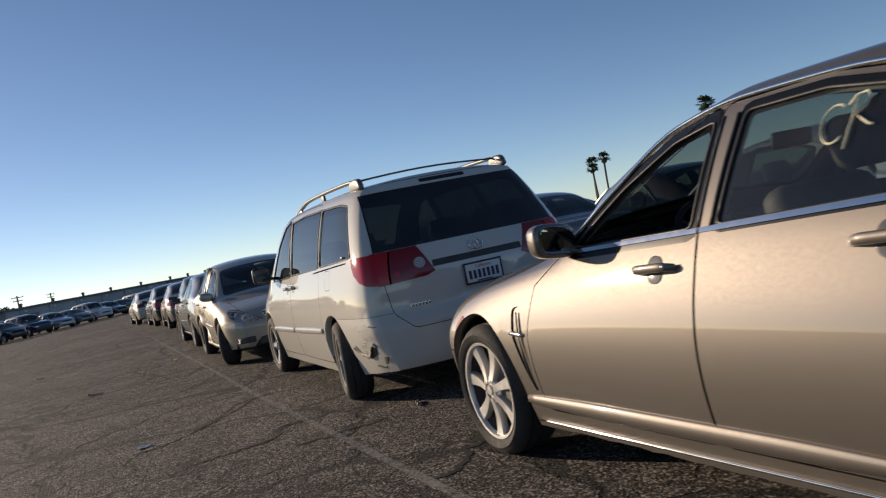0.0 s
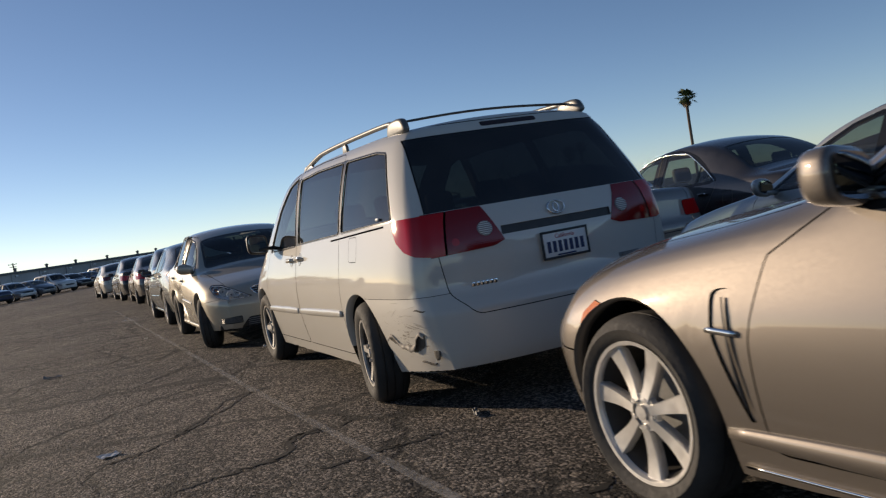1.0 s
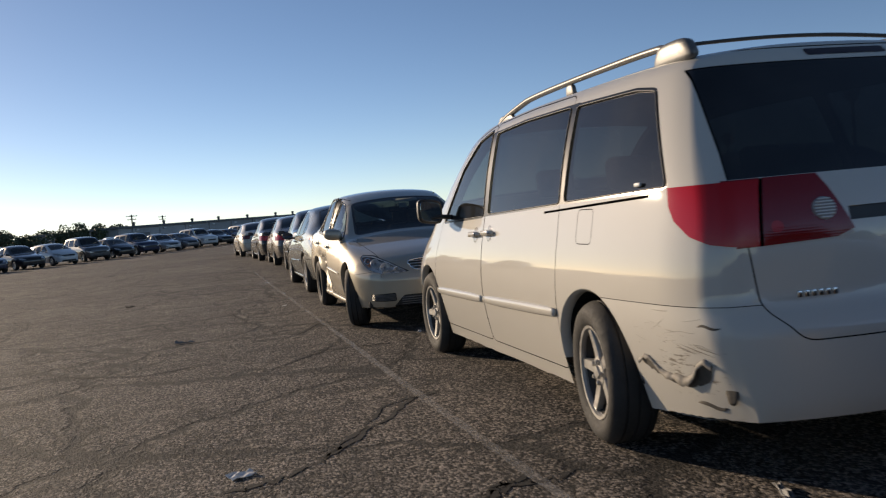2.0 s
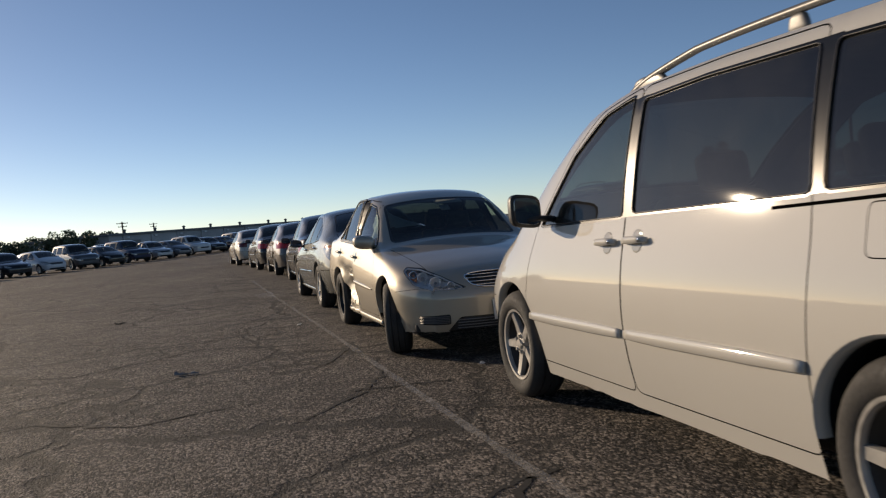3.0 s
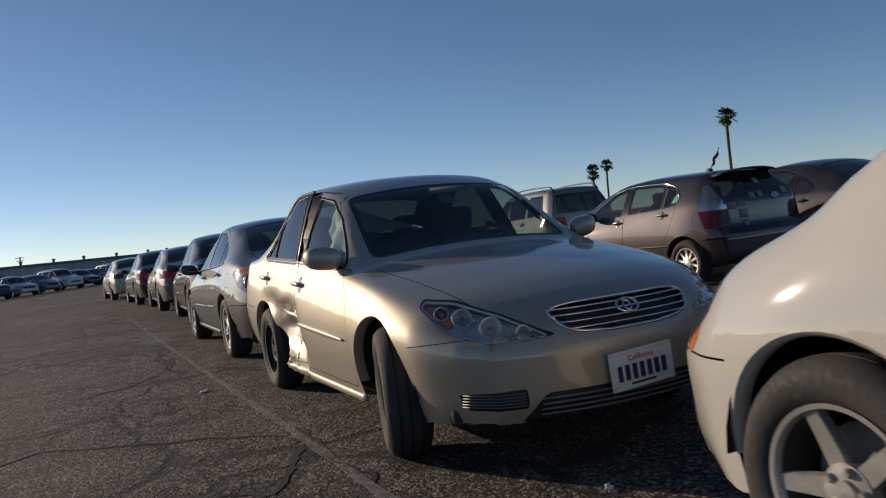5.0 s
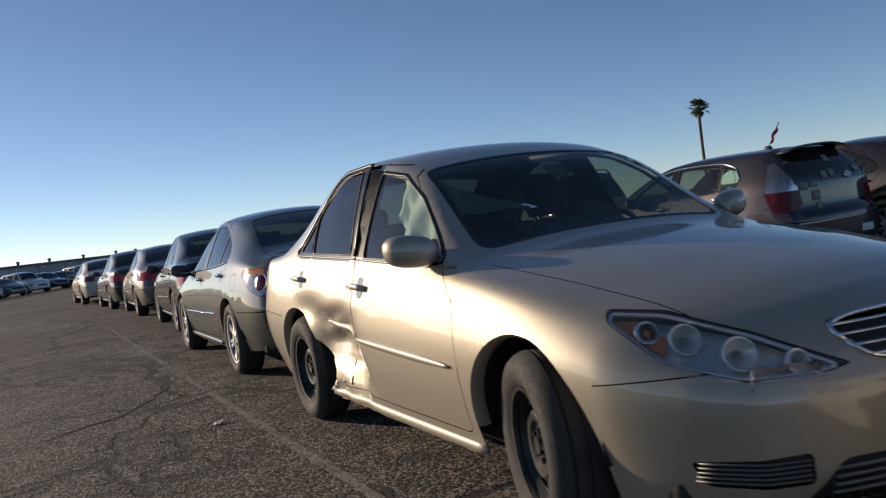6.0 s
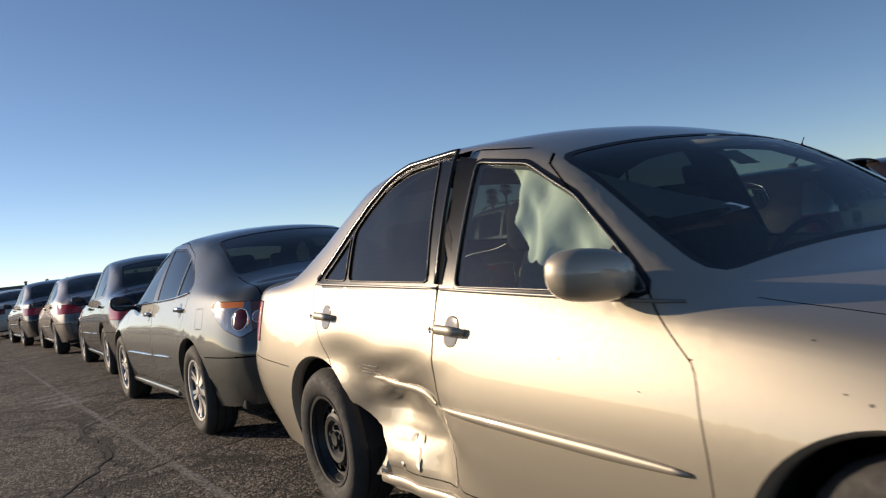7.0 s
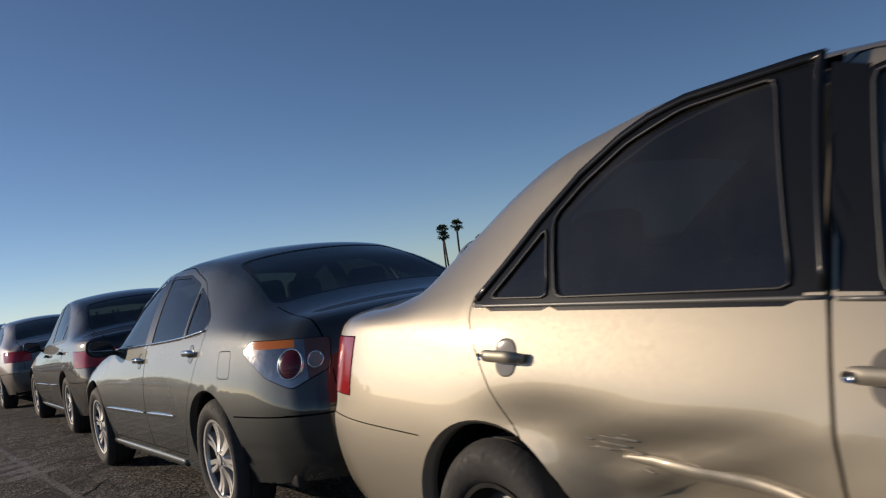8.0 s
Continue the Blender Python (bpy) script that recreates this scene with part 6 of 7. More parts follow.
        part("torn_liner", rbox((0.22, 0.02, 0.24), pose(0.66, -0.44, 0.30, 25, 12, 20), 0.005), GREYPL, car)
    common_end(sh, car, P, color)
    mm = dict(shield=SHIELD, side=TINT, back=TINT, tail=RED, tail_clear=WHITE_LAMP)
    mm.update(mats or {})
    made = emit_common(sh, car, color, mm)
    if tail == "round":
        for r in (True, False):
            lamp = made.get("tail_clear" + ("_r" if r else "_l"), car)
            for u, z, rad in ((0.72, zt - 0.015, 0.068), (0.592, zt - 0.005, 0.034)):
                p, n = rear_corner_point(sh, u, z, 44, r)
                q = Matrix.Translation(p) @ n.to_track_quat("X", "Z").to_matrix().to_4x4()
                part("lamp_ring", lathe([(rad, 0.008), (rad + 0.007, 0.006), (rad + 0.007, -0.02), (rad, -0.02)], 32, q, True), CHROME, lamp)
                part("round_lamp", lathe([(rad, 0.004), (rad * 0.7, 0.012), (rad * 0.35, 0.016), (0.001, 0.017)], 28, q), RED_DEEP if rad > 0.05 else WHITE_LAMP, lamp)
    if detail:
        sh.lining(car, 1.4, 4.0, 0.32, LINING)
        seats(car, DARKSEAT, 2.05, 3.0)
        dashboard(car, 1.62, 0.90, 0.66, BLACK)
    for r in (False, True):
        mirror(car, sh, 1.60, P["windows"][0][0][0][1] - 0.01, r, color, (0.105, 0.075, 0.068), 0.12, mm.get("mirror", PAINT))
        if detail:
            sB = P["doors"][0][-1][0]
            for hs, hz in P["handles"]:
                door_handle(car, sh, hs, hz, r, color, 0.17, metal=mm.get("handle"))
            moulding(car, sh, 1.36, sB - 0.02, 0.50, 0.515, r, 0.026, mm.get("mould", PAINT), color, 0.014)
            moulding(car, sh, sB + 0.03, 3.12, 0.515, 0.53, r, 0.026, mm.get("mould", PAINT), color, 0.014)
            moulding(car, sh, 1.30, 3.10, 0.235, 0.235, r, 0.05, PAINT, color, 0.02, "sill", 24, 0.8, 0.1)
            if mm.get("bright"):
                zs = curve(mm["bright"])
                a, b = mm["bright"][0][0], mm["bright"][-1][0]
                pts = []
                for i in range(41):
                    s = a + (b - a) * i / 40
                    p, n = sh.side(s, zs(s), r)
                    pts.append(p + n * 0.004)
                part("window_bright_trim", sweep(pts, 0.01, 0.014), CHROME, car)
    if rear_plate:
        plate(car, sh, 0.0, 0.74, True, BLACK, words=False)
    four_wheels(car, P)
    return car, sh


# a rounder saloon with an arched roof
ARCHED = dict(
    FAMILY,
    L=4.82, border=0.018, pillars=[[(2.42, 0.955), (2.57, 0.96), (2.58, 1.36), (2.44, 1.35)]],
    T=[(0, 0.62), (0.05, 0.70), (0.25, 0.77), (0.7, 0.855), (1.1, 0.92), (1.34, 0.965), (2.1, 1.36), (2.5, 1.45), (2.9, 1.47), (3.3, 1.445), (3.7, 1.34), (4.2, 1.12), (4.4, 1.07), (4.70, 1.03), (4.79, 0.98), (4.82, 0.90)],
    Zb=[(0, 0.54), (0.3, 0.69), (0.8, 0.80), (1.35, 0.885), (2.0, 0.92), (3.0, 0.96), (3.7, 0.99), (4.3, 0.975), (4.82, 0.83)],
    M=[(0, 0.64), (0.1, 0.74), (0.4, 0.855), (0.9, 0.888), (1.6, 0.885), (2.6, 0.885), (3.6, 0.895), (4.3, 0.855), (4.7, 0.78), (4.82, 0.69)],
    S=[(0, 0.62), (0.4, 0.79), (0.9, 0.82), (2.5, 0.83), (3.6, 0.83), (4.4, 0.77), (4.82, 0.64)],
    Zs=[(0, 0.20), (0.5, 0.19), (1.4, 0.20), (3.2, 0.20), (4.0, 0.22), (4.82, 0.27)],
    R=[(0, 0.46), (0.3, 0.63), (0.9, 0.68), (1.34, 0.71), (2.2, 0.60), (2.9, 0.575), (3.6, 0.56), (4.3, 0.63), (4.6, 0.62), (4.82, 0.5)],
    B=[(0, 0.58), (0.1, 0.68), (0.4, 0.79), (1.0, 0.81), (1.5, 0.82), (2.5, 0.82), (3.6, 0.815), (4.3, 0.785), (4.7, 0.71), (4.82, 0.63)],
    crown=[(0, 0.03), (0.8, 0.05), (1.38, 0.05), (2.2, 0.05), (3.2, 0.055), (4.3, 0.035), (4.82, 0.03)],
    rear=(0.20, 2.2, [(0.2, 0.12), (0.42, 0.0), (0.60, 0.0), (0.70, 0.03), (1.1, 0.08)]),
    axles=(0.95, 3.725), wheel=(0.325, 0.215, "twin", 0.87), arch=0.365, tail_z=0.83, handles=((2.36, 0.85), (3.46, 0.89)),
    doors=[[(1.36, 0.29), (1.34, 0.60), (1.42, 0.89), (1.98, 1.27), (2.25, 1.365), (2.50, 1.405), (2.47, 0.29)],
           [(2.47, 0.29), (2.50, 1.405), (2.95, 1.40), (3.3, 1.29), (3.66, 1.03), (3.62, 0.93), (3.52, 0.76), (3.18, 0.29)]],
    windows=[([(1.58, 0.925), (2.42, 0.955), (2.44, 1.345), (2.2, 1.29), (1.95, 1.175)], "front"),
             ([(2.57, 0.96), (3.24, 0.985), (3.22, 1.265), (2.98, 1.335), (2.58, 1.355)], "rear"),
             ([(3.285, 0.99), (3.56, 1.005), (3.62, 1.06), (3.5, 1.14), (3.27, 1.245)], "fixed")],
    shield=[(-0.61, 1.46), (0.61, 1.46), (0.52, 2.12), (-0.52, 2.12)],
    back=[(-0.49, 3.52), (0.49, 3.52), (0.58, 4.14), (-0.58, 4.14)],
)

# a short hatchback with an upright tail
HATCH = dict(
    FAMILY,
    L=4.02, Zm=0.60, border=0.018, pillars=[[(2.12, 0.975), (2.27, 0.985), (2.28, 1.33), (2.14, 1.325)]],
    T=[(0, 0.64), (0.05, 0.72), (0.25, 0.80), (0.6, 0.91), (0.95, 1.0), (1.75, 1.36), (2.1, 1.435), (2.5, 1.455), (3.2, 1.44), (3.85, 1.405), (3.99, 1.38), (4.02, 1.33)],
    R=[(0, 0.44), (0.3, 0.60), (0.95, 0.68), (1.8, 0.575), (2.5, 0.56), (3.6, 0.53), (4.02, 0.46)],
    crown=[(0, 0.03), (0.8, 0.05), (1.6, 0.05), (4.02, 0.04)],
    B=[(0, 0.56), (0.1, 0.66), (0.4, 0.76), (1.0, 0.775), (2.5, 0.78), (3.4, 0.775), (3.85, 0.73), (4.02, 0.66)],
    Zb=[(0, 0.56), (0.3, 0.72), (0.8, 0.86), (1.2, 0.92), (2.0, 0.95), (3.0, 1.01), (4.02, 1.03)],
    M=[(0, 0.62), (0.1, 0.72), (0.4, 0.82), (0.9, 0.848), (3.2, 0.848), (3.8, 0.80), (4.02, 0.72)],
    S=[(0, 0.60), (0.4, 0.76), (0.9, 0.78), (3.2, 0.79), (3.8, 0.74), (4.02, 0.66)],
    Zs=[(0, 0.20), (0.5, 0.19), (3.0, 0.19), (4.02, 0.30)],
    rear=(0.15, 2.4, [(0.2, 0.08), (0.4, 0.0), (0.6, 0.0), (0.72, 0.07), (1.0, 0.09), (1.4, 0.36)]),
    axles=(0.80, 3.35), wheel=(0.30, 0.185, "plain", 0.82), arch=0.34, tail_z=0.90, handles=((2.06, 0.88), (2.98, 0.93)),
    doors=[[(1.2, 0.29), (1.18, 0.60), (1.26, 0.95), (1.7, 1.24), (1.95, 1.36), (2.20, 1.385), (2.17, 0.29)],
           [(2.17, 0.29), (2.20, 1.385), (2.7, 1.38), (3.1, 1.29), (3.22, 1.05), (3.20, 0.93), (3.12, 0.76), (2.82, 0.29)]],
    windows=[([(1.36, 0.965), (2.12, 0.975), (2.14, 1.325), (1.9, 1.275), (1.65, 1.155)], "front"),
             ([(2.27, 0.985), (2.92, 1.02), (2.90, 1.295), (2.7, 1.32), (2.28, 1.33)], "rear"),
             ([(2.96, 1.025), (3.22, 1.07), (3.24, 1.15), (3.16, 1.24), (2.95, 1.285)], "fixed")],
    shield=[(-0.60, 1.06), (0.60, 1.06), (0.50, 1.76), (-0.50, 1.76)],
    back_end=[(-0.62, 1.02), (0.62, 1.02), (0.50, 1.30), (-0.50, 1.30)],
)

# an estate-like off-roader
OFFROAD = dict(
    FAMILY,
    L=4.62, Zm=0.72, border=0.018, pillars=[[(2.35, 1.105), (2.52, 1.11), (2.53, 1.565), (2.37, 1.565)]],
    T=[(0, 0.80), (0.05, 0.90), (0.25, 0.97), (0.8, 1.05), (1.2, 1.10), (1.42, 1.13), (2.0, 1.60), (2.3, 1.70), (3.0, 1.74), (4.2, 1.71), (4.55, 1.68), (4.60, 1.65), (4.62, 1.58)],
    R=[(0, 0.52), (0.3, 0.66), (1.42, 0.74), (2.1, 0.63), (3.0, 0.63), (4.3, 0.61), (4.62, 0.54)],
    crown=[(0, 0.03), (1.4, 0.05), (4.62, 0.04)],
    B=[(0, 0.64), (0.1, 0.72), (0.4, 0.80), (1.0, 0.83), (3.8, 0.84), (4.4, 0.82), (4.62, 0.75)],
    Zb=[(0, 0.70), (0.3, 0.88), (0.9, 0.98), (1.5, 1.06), (3.0, 1.09), (4.62, 1.12)],
    M=[(0, 0.68), (0.1, 0.78), (0.4, 0.88), (0.9, 0.91), (3.8, 0.915), (4.4, 0.88), (4.62, 0.80)],
    S=[(0, 0.66), (0.4, 0.82), (0.9, 0.85), (3.8, 0.85), (4.62, 0.74)],
    Zs=[(0, 0.30), (0.5, 0.28), (3.6, 0.28), (4.62, 0.38)],
    front=(0.26, 2.2, [(0.15, 0.07), (0.45, 0.0), (0.65, 0.0), (0.9, 0.07), (1.1, 0.10)]),
    rear=(0.12, 2.4, [(0.2, 0.06), (0.5, 0.0), (0.68, 0.0), (0.75, 0.06), (1.1, 0.08), (1.70, 0.32)]),
    axles=(0.88, 3.56), wheel=(0.36, 0.225, "van", 0.90), arch=0.41, tail_z=0.98, handles=((2.28, 0.97), (3.24, 0.99)),
    doors=[[(1.36, 0.40), (1.34, 0.70), (1.46, 1.07), (1.95, 1.5), (2.15, 1.62), (2.42, 1.64), (2.40, 0.40)],
           [(2.40, 0.40), (2.42, 1.64), (3.2, 1.65), (3.38, 1.6), (3.44, 1.1), (3.40, 0.93), (3.36, 0.86), (3.08, 0.40)]],
    windows=[([(1.60, 1.085), (2.35, 1.105), (2.37, 1.565), (2.2, 1.555), (2.0, 1.44)], "front"),
             ([(2.52, 1.11), (3.33, 1.13), (3.30, 1.565), (2.53, 1.57)], "rear"),
             ([(3.44, 1.135), (4.15, 1.155), (3.98, 1.56), (3.42, 1.565)], "fixed")],
    shield=[(-0.63, 1.50), (0.63, 1.50), (0.55, 2.03), (-0.55, 2.03)],
    back_end=[(-0.66, 1.14), (0.66, 1.14), (0.56, 1.56), (-0.56, 1.56)],
)


# ---- ground ----
def ground_sheet():
    xs = [-3000, -800, -200, -60, -20, -8, -4, 0, 4, 8, 20, 60, 200, 800, 3000]
    ys = [-3000, -800, -200, -60, -20, -8, 0, 8, 16, 24, 40, 80, 200, 800, 3000]
    verts = [(x, y, 0) for y in ys for x in xs]
    n = len(xs)
    faces = [(j * n + i, j * n + i + 1, (j + 1) * n + i + 1, (j + 1) * n + i) for j in range(len(ys) - 1) for i in range(n - 1)]
    ob = put_mesh("ground", verts, faces, ASPHALT, smooth=False)
    return tagged(ob, "cracked grey asphalt of a large car lot", "asphalt", kind="structure")


ground_sheet()


def road_line():
    pts = [(1.52, 2.0), (1.39, 4.0), (1.26, 6.0), (1.14, 8.0), (1.04, 10.0), (0.93, 12.2), (0.77, 15.1), (0.55, 19.0), (0.2, 26.0)]
    fx = curve([(y, x) for x, y in pts])
    verts, faces = [], []
    k = 0
    y = 2.0
    while y < 26:
        w = 0.028 + 0.010 * noise.noise(Vector((y * 3, 0, 0)))
        verts += [(fx(y) - w, y, 0.004), (fx(y) + w, y, 0.004)]
        if k:
            faces.append((2 * k - 2, 2 * k - 1, 2 * k + 1, 2 * k))
        k += 1
        y += 0.1
    ob = put_mesh("painted_line", verts, faces, LINE, smooth=False)
    tagged(ob, "faded white parking line worn off the asphalt", "road marking", kind="structure")


road_line()


def worn_patch():
    """Pale scuffed strips where the surface has been ground off."""
    verts, faces = [], []
    for k in range(4):
        y0 = 19.4 + 0.36 * k
        x0 = 0.05 + 0.02 * k
        b = len(verts)
        n = 8
        for i in range(n + 1):
            t = i / n
            w = 0.11 * math.sin(math.pi * (0.12 + 0.76 * t)) + 0.09 * noise.noise(Vector((k * 3.1, t * 5, 0)))
            y = y0 + 0.10 * t + 0.04 * noise.noise(Vector((k, t * 3, 2)))
            x = x0 + 0.55 * t - 0.2 * (k - 2.5) / 3
            verts += [(x, y - w, 0.005), (x, y + w, 0.005)]
        faces += [(b + 2 * i, b + 2 * i + 2, b + 2 * i + 3, b + 2 * i + 1) for i in range(n)]
    ob = put_mesh("scuffed_patch", verts, faces, LINE, smooth=False)
    tagged(ob, "pale scuffed strips ground into the asphalt", "road patch", kind="structure")


worn_patch()


def ribbon_strip(name, pts, w, mat, label, z=0.004, seed=0, category="crack"):
    """A narrow ragged strip on the ground, such as an open crack."""
    rng = random.Random(seed)
    line = []
    for (x0, y0), (x1, y1) in zip(pts, pts[1:]):
        for i in range(8):
            t = i / 8
            line.append(Vector((x0 + (x1 - x0) * t + rng.gauss(0, 0.018), y0 + (y1 - y0) * t + rng.gauss(0, 0.018), 0)))
    line.append(Vector((*pts[-1], 0)))
    verts, faces = [], []
    for i, p in enumerate(line):
        e = (line[min(i + 1, len(line) - 1)] - line[max(i - 1, 0)]).normalized()
        nn = Vector((-e.y, e.x, 0)) * w * rng.uniform(0.3, 1.0) * min(1, 0.3 + 0.2 * min(i, len(line) - 1 - i))
        verts += [p + nn + Vector((0, 0, z)), p - nn + Vector((0, 0, z))]
    faces = [(2 * i, 2 * i + 1, 2 * i + 3, 2 * i + 2) for i in range(len(line) - 1)]
    ob = put_mesh(name, verts, faces, mat, smooth=False)
    return tagged(ob, label, category, kind="structure")


CRACK = simple("crack_fill", (0.012, 0.011, 0.010), 0.95, 0, 0.6, 40, 0.3)
for k, pts in enumerate((
    [(0.37, 4.81), (0.66, 4.89), (0.97, 4.93), (1.09, 5.24), (1.28, 5.44)],
    [(0.45, 6.09), (0.8, 6.59), (1.13, 7.15), (1.33, 7.27)],
    [(1.03, 4.52), (1.33, 4.54), (1.55, 4.55), (1.76, 4.59)],
    [(1.5, 2.82), (1.67, 2.9), (1.83, 3.18), (2.03, 3.3)],
    [(-0.0, 5.83), (0.22, 5.88), (0.44, 6.08), (0.73, 6.59), (0.97, 7.1), (1.19, 7.2)],
    [(1.03, 5.25), (1.13, 5.34), (1.3, 5.28), (1.51, 5.37)],
    [(0.38, 11.09), (0.61, 10.89), (0.87, 11.61), (0.98, 12.18), (1.01, 11.48)],
    [(0.65, 9.59), (0.9, 9.57), (1.24, 9.53), (1.42, 9.52)],
    [(0.2, 8.8), (0.75, 9.5), (0.95, 10.0), (1.05, 10.9), (0.9, 11.6)],
    [(-2.6, 12.5), (-1.6, 12.0), (-0.5, 12.9), (0.4, 12.4), (0.95, 12.0)],
    [(-0.6, 14.8), (0.1, 15.3), (0.5, 16.3), (0.4, 17.6), (0.9, 18.4)],
    [(-3.5, 21.0), (-2.0, 20.1), (-0.6, 20.4), (0.5, 19.0)],
    [(-2.4, 9.5), (-1.5, 9.9), (-0.8, 9.4), (0.1, 9.7)],
)):
    ribbon_strip("asphalt_crack", pts, 0.024, CRACK, "open dark crack across the asphalt", 0.0035, k)
for k, pts in enumerate(([(-3.0, 24.0), (-1.5, 22.4), (0.1, 22.8), (0.7, 21.0)], [(-1.0, 27.0), (0.2, 24.6), (0.35, 22.5)])):
    ribbon_strip("tar_seam", pts, 0.07, CRACK, "black tar seam on the asphalt", 0.003, 40 + k, "tar seam")

# ---- the row of cars ----
BRONZE = (0.195, 0.172, 0.150, 0.60)
WHITE = (0.57, 0.545, 0.49, 0.0)
GOLD = (0.43, 0.385, 0.305, 0.50)
SLATE = (0.040, 0.049, 0.050, 0.5)

jag, jag_shell = luxury_saloon(pose(2.755, 3.82, 0, 0, 0, 3.7), BRONZE, "bronze luxury saloon, chrome trim, open front and chalked rear window")
van, van_shell = minivan(pose(2.55, 9.69, 0, 0, 0, 2.2), WHITE, "white minivan with roof rails and scraped rear bumper")
family, family_shell = crashed_saloon(pose(2.125, 10.18, 0, 0, 0, 182.2), GOLD, "gold beige saloon with crushed rear door and steel wheels")
arched, arched_shell = saloon(pose(1.80, 19.98, 0, 0, 0, 2.4), SLATE, "slate grey metallic saloon with alloy wheels and tinted glass", "twin", "round", dict(handle=CHROME, mould=CHROME, tail=SMOKED_LAMP, tail_clear=CLEAR_HOUSING, mirror=BLACK, bright=[(1.55, 0.925), (2.4, 0.95), (3.2, 0.978), (3.62, 1.01)]), ARCHED)


def chalk_letters():
    """The two letters C and R drawn by hand on the saloon's rear side window."""
    c = [(0.10 + 0.075 * math.cos(t), 0.075 + 0.085 * math.sin(t)) for t in [0.9 + 4.6 * i / 14 for i in range(15)]]
    r1 = [(0.205, 0.165), (0.20, 0.10), (0.192, 0.04), (0.18, -0.045)]
    r2 = [(0.165, 0.145), (0.20, 0.185), (0.25, 0.19), (0.275, 0.165), (0.26, 0.125), (0.215, 0.095), (0.25, 0.07), (0.29, 0.045), (0.32, 0.035)]
    for st in (c, r1, r2):
        pts = []
        for u, v in st:
            p, n = jag_shell.side(3.045 + u * 0.60, 1.235 + v * 0.62, False)
            pts.append(p + n * 0.003)
        part("chalk_stroke", sweep(pts, 0.003, 0.0075, n=6), CHALK, jag, "yellow-white window marker letter")


chalk_letters()

ROW = "cars parked in a row"
saloon(pose(1.93, 25.35, 0, 0, 0, 1.0), (0.010, 0.010, 0.012, 0.0), "black saloon with tinted rear window and red lamps", "twin", "wide", dict(mirror=BLACK), FAMILY, ROW, ns=64)
saloon(pose(1.60, 31.2, 0, 0, 0, 2.2), (0.16, 0.14, 0.13, 0.6), "grey-brown saloon with red tail lights", "twin", "wide", None, ARCHED, ROW, ns=64)
saloon(pose(1.05, 36.1, 0, 0, 0, 4.5), (0.025, 0.025, 0.03, 0.4), "near-black saloon in the parked row", "plain", "wide", None, FAMILY, ROW, ns=64)
saloon(pose(0.25, 43.0, 0, 0, 0, 5.6), (0.55, 0.50, 0.42, 0.2), "cream saloon with dark tail lights", "twin", "wide", dict(tail=RED_DEEP), ARCHED, ROW, ns=64)

# ---- the second row and those behind ----
BACK = "cars in the rows behind"
saloon(pose(5.75, 1.2, 0, 0, 0, 0.5), (0.50, 0.50, 0.49, 0.6), "silver saloon beside the bronze car", "plain", "wide", dict(side=GLASS), FAMILY, BACK, ns=64)
saloon(pose(5.62, 6.75, 0, 0, 0, 1.0), (0.42, 0.42, 0.41, 0.7), "silver-grey saloon in the second row", "plain", "wide", dict(side=GLASS), ARCHED, BACK, ns=64)
BRIGHT = [(1.34, 0.965), (1.6, 1.14), (1.9, 1.30), (2.3, 1.355), (2.8, 1.345), (3.15, 1.26), (3.26, 1.12)]
BRIGHT_S = [(1.55, 0.935), (1.95, 1.235), (2.2, 1.355), (2.6, 1.41), (2.95, 1.39), (3.3, 1.22), (3.58, 1.03)]
wreck, _ = saloon(pose(5.55, 12.3, 0, 0, 0, -1.0), (0.22, 0.21, 0.195, 0.6), "taupe grey saloon with its front bumper torn off", "plain", "wide", dict(side=GLASS), FAMILY, BACK, ns=64, nose_off=True)
saloon(pose(7.42, 11.45, 0, 0, 0, 0.5), (0.03, 0.03, 0.034, 0.4), "near-black saloon with bright trim round its side windows", "plain", "wide", dict(bright=BRIGHT_S, side=GLASS), FAMILY, BACK, ns=64)
hatch_color = (0.050, 0.042, 0.045, 0.8)
hatch, hatch_shell = saloon(pose(7.27, 19.16, 0, 0, 0, 5), hatch_color, "purple-grey hatchback with stickers on its tailgate", "plain", "tall", dict(handle=CHROME, side=GLASS, back=PRIVACY, tail=RED_DEEP, tail_clear=CLEAR_HOUSING, bright=BRIGHT), HATCH, BACK, name="hatchback", ns=80)


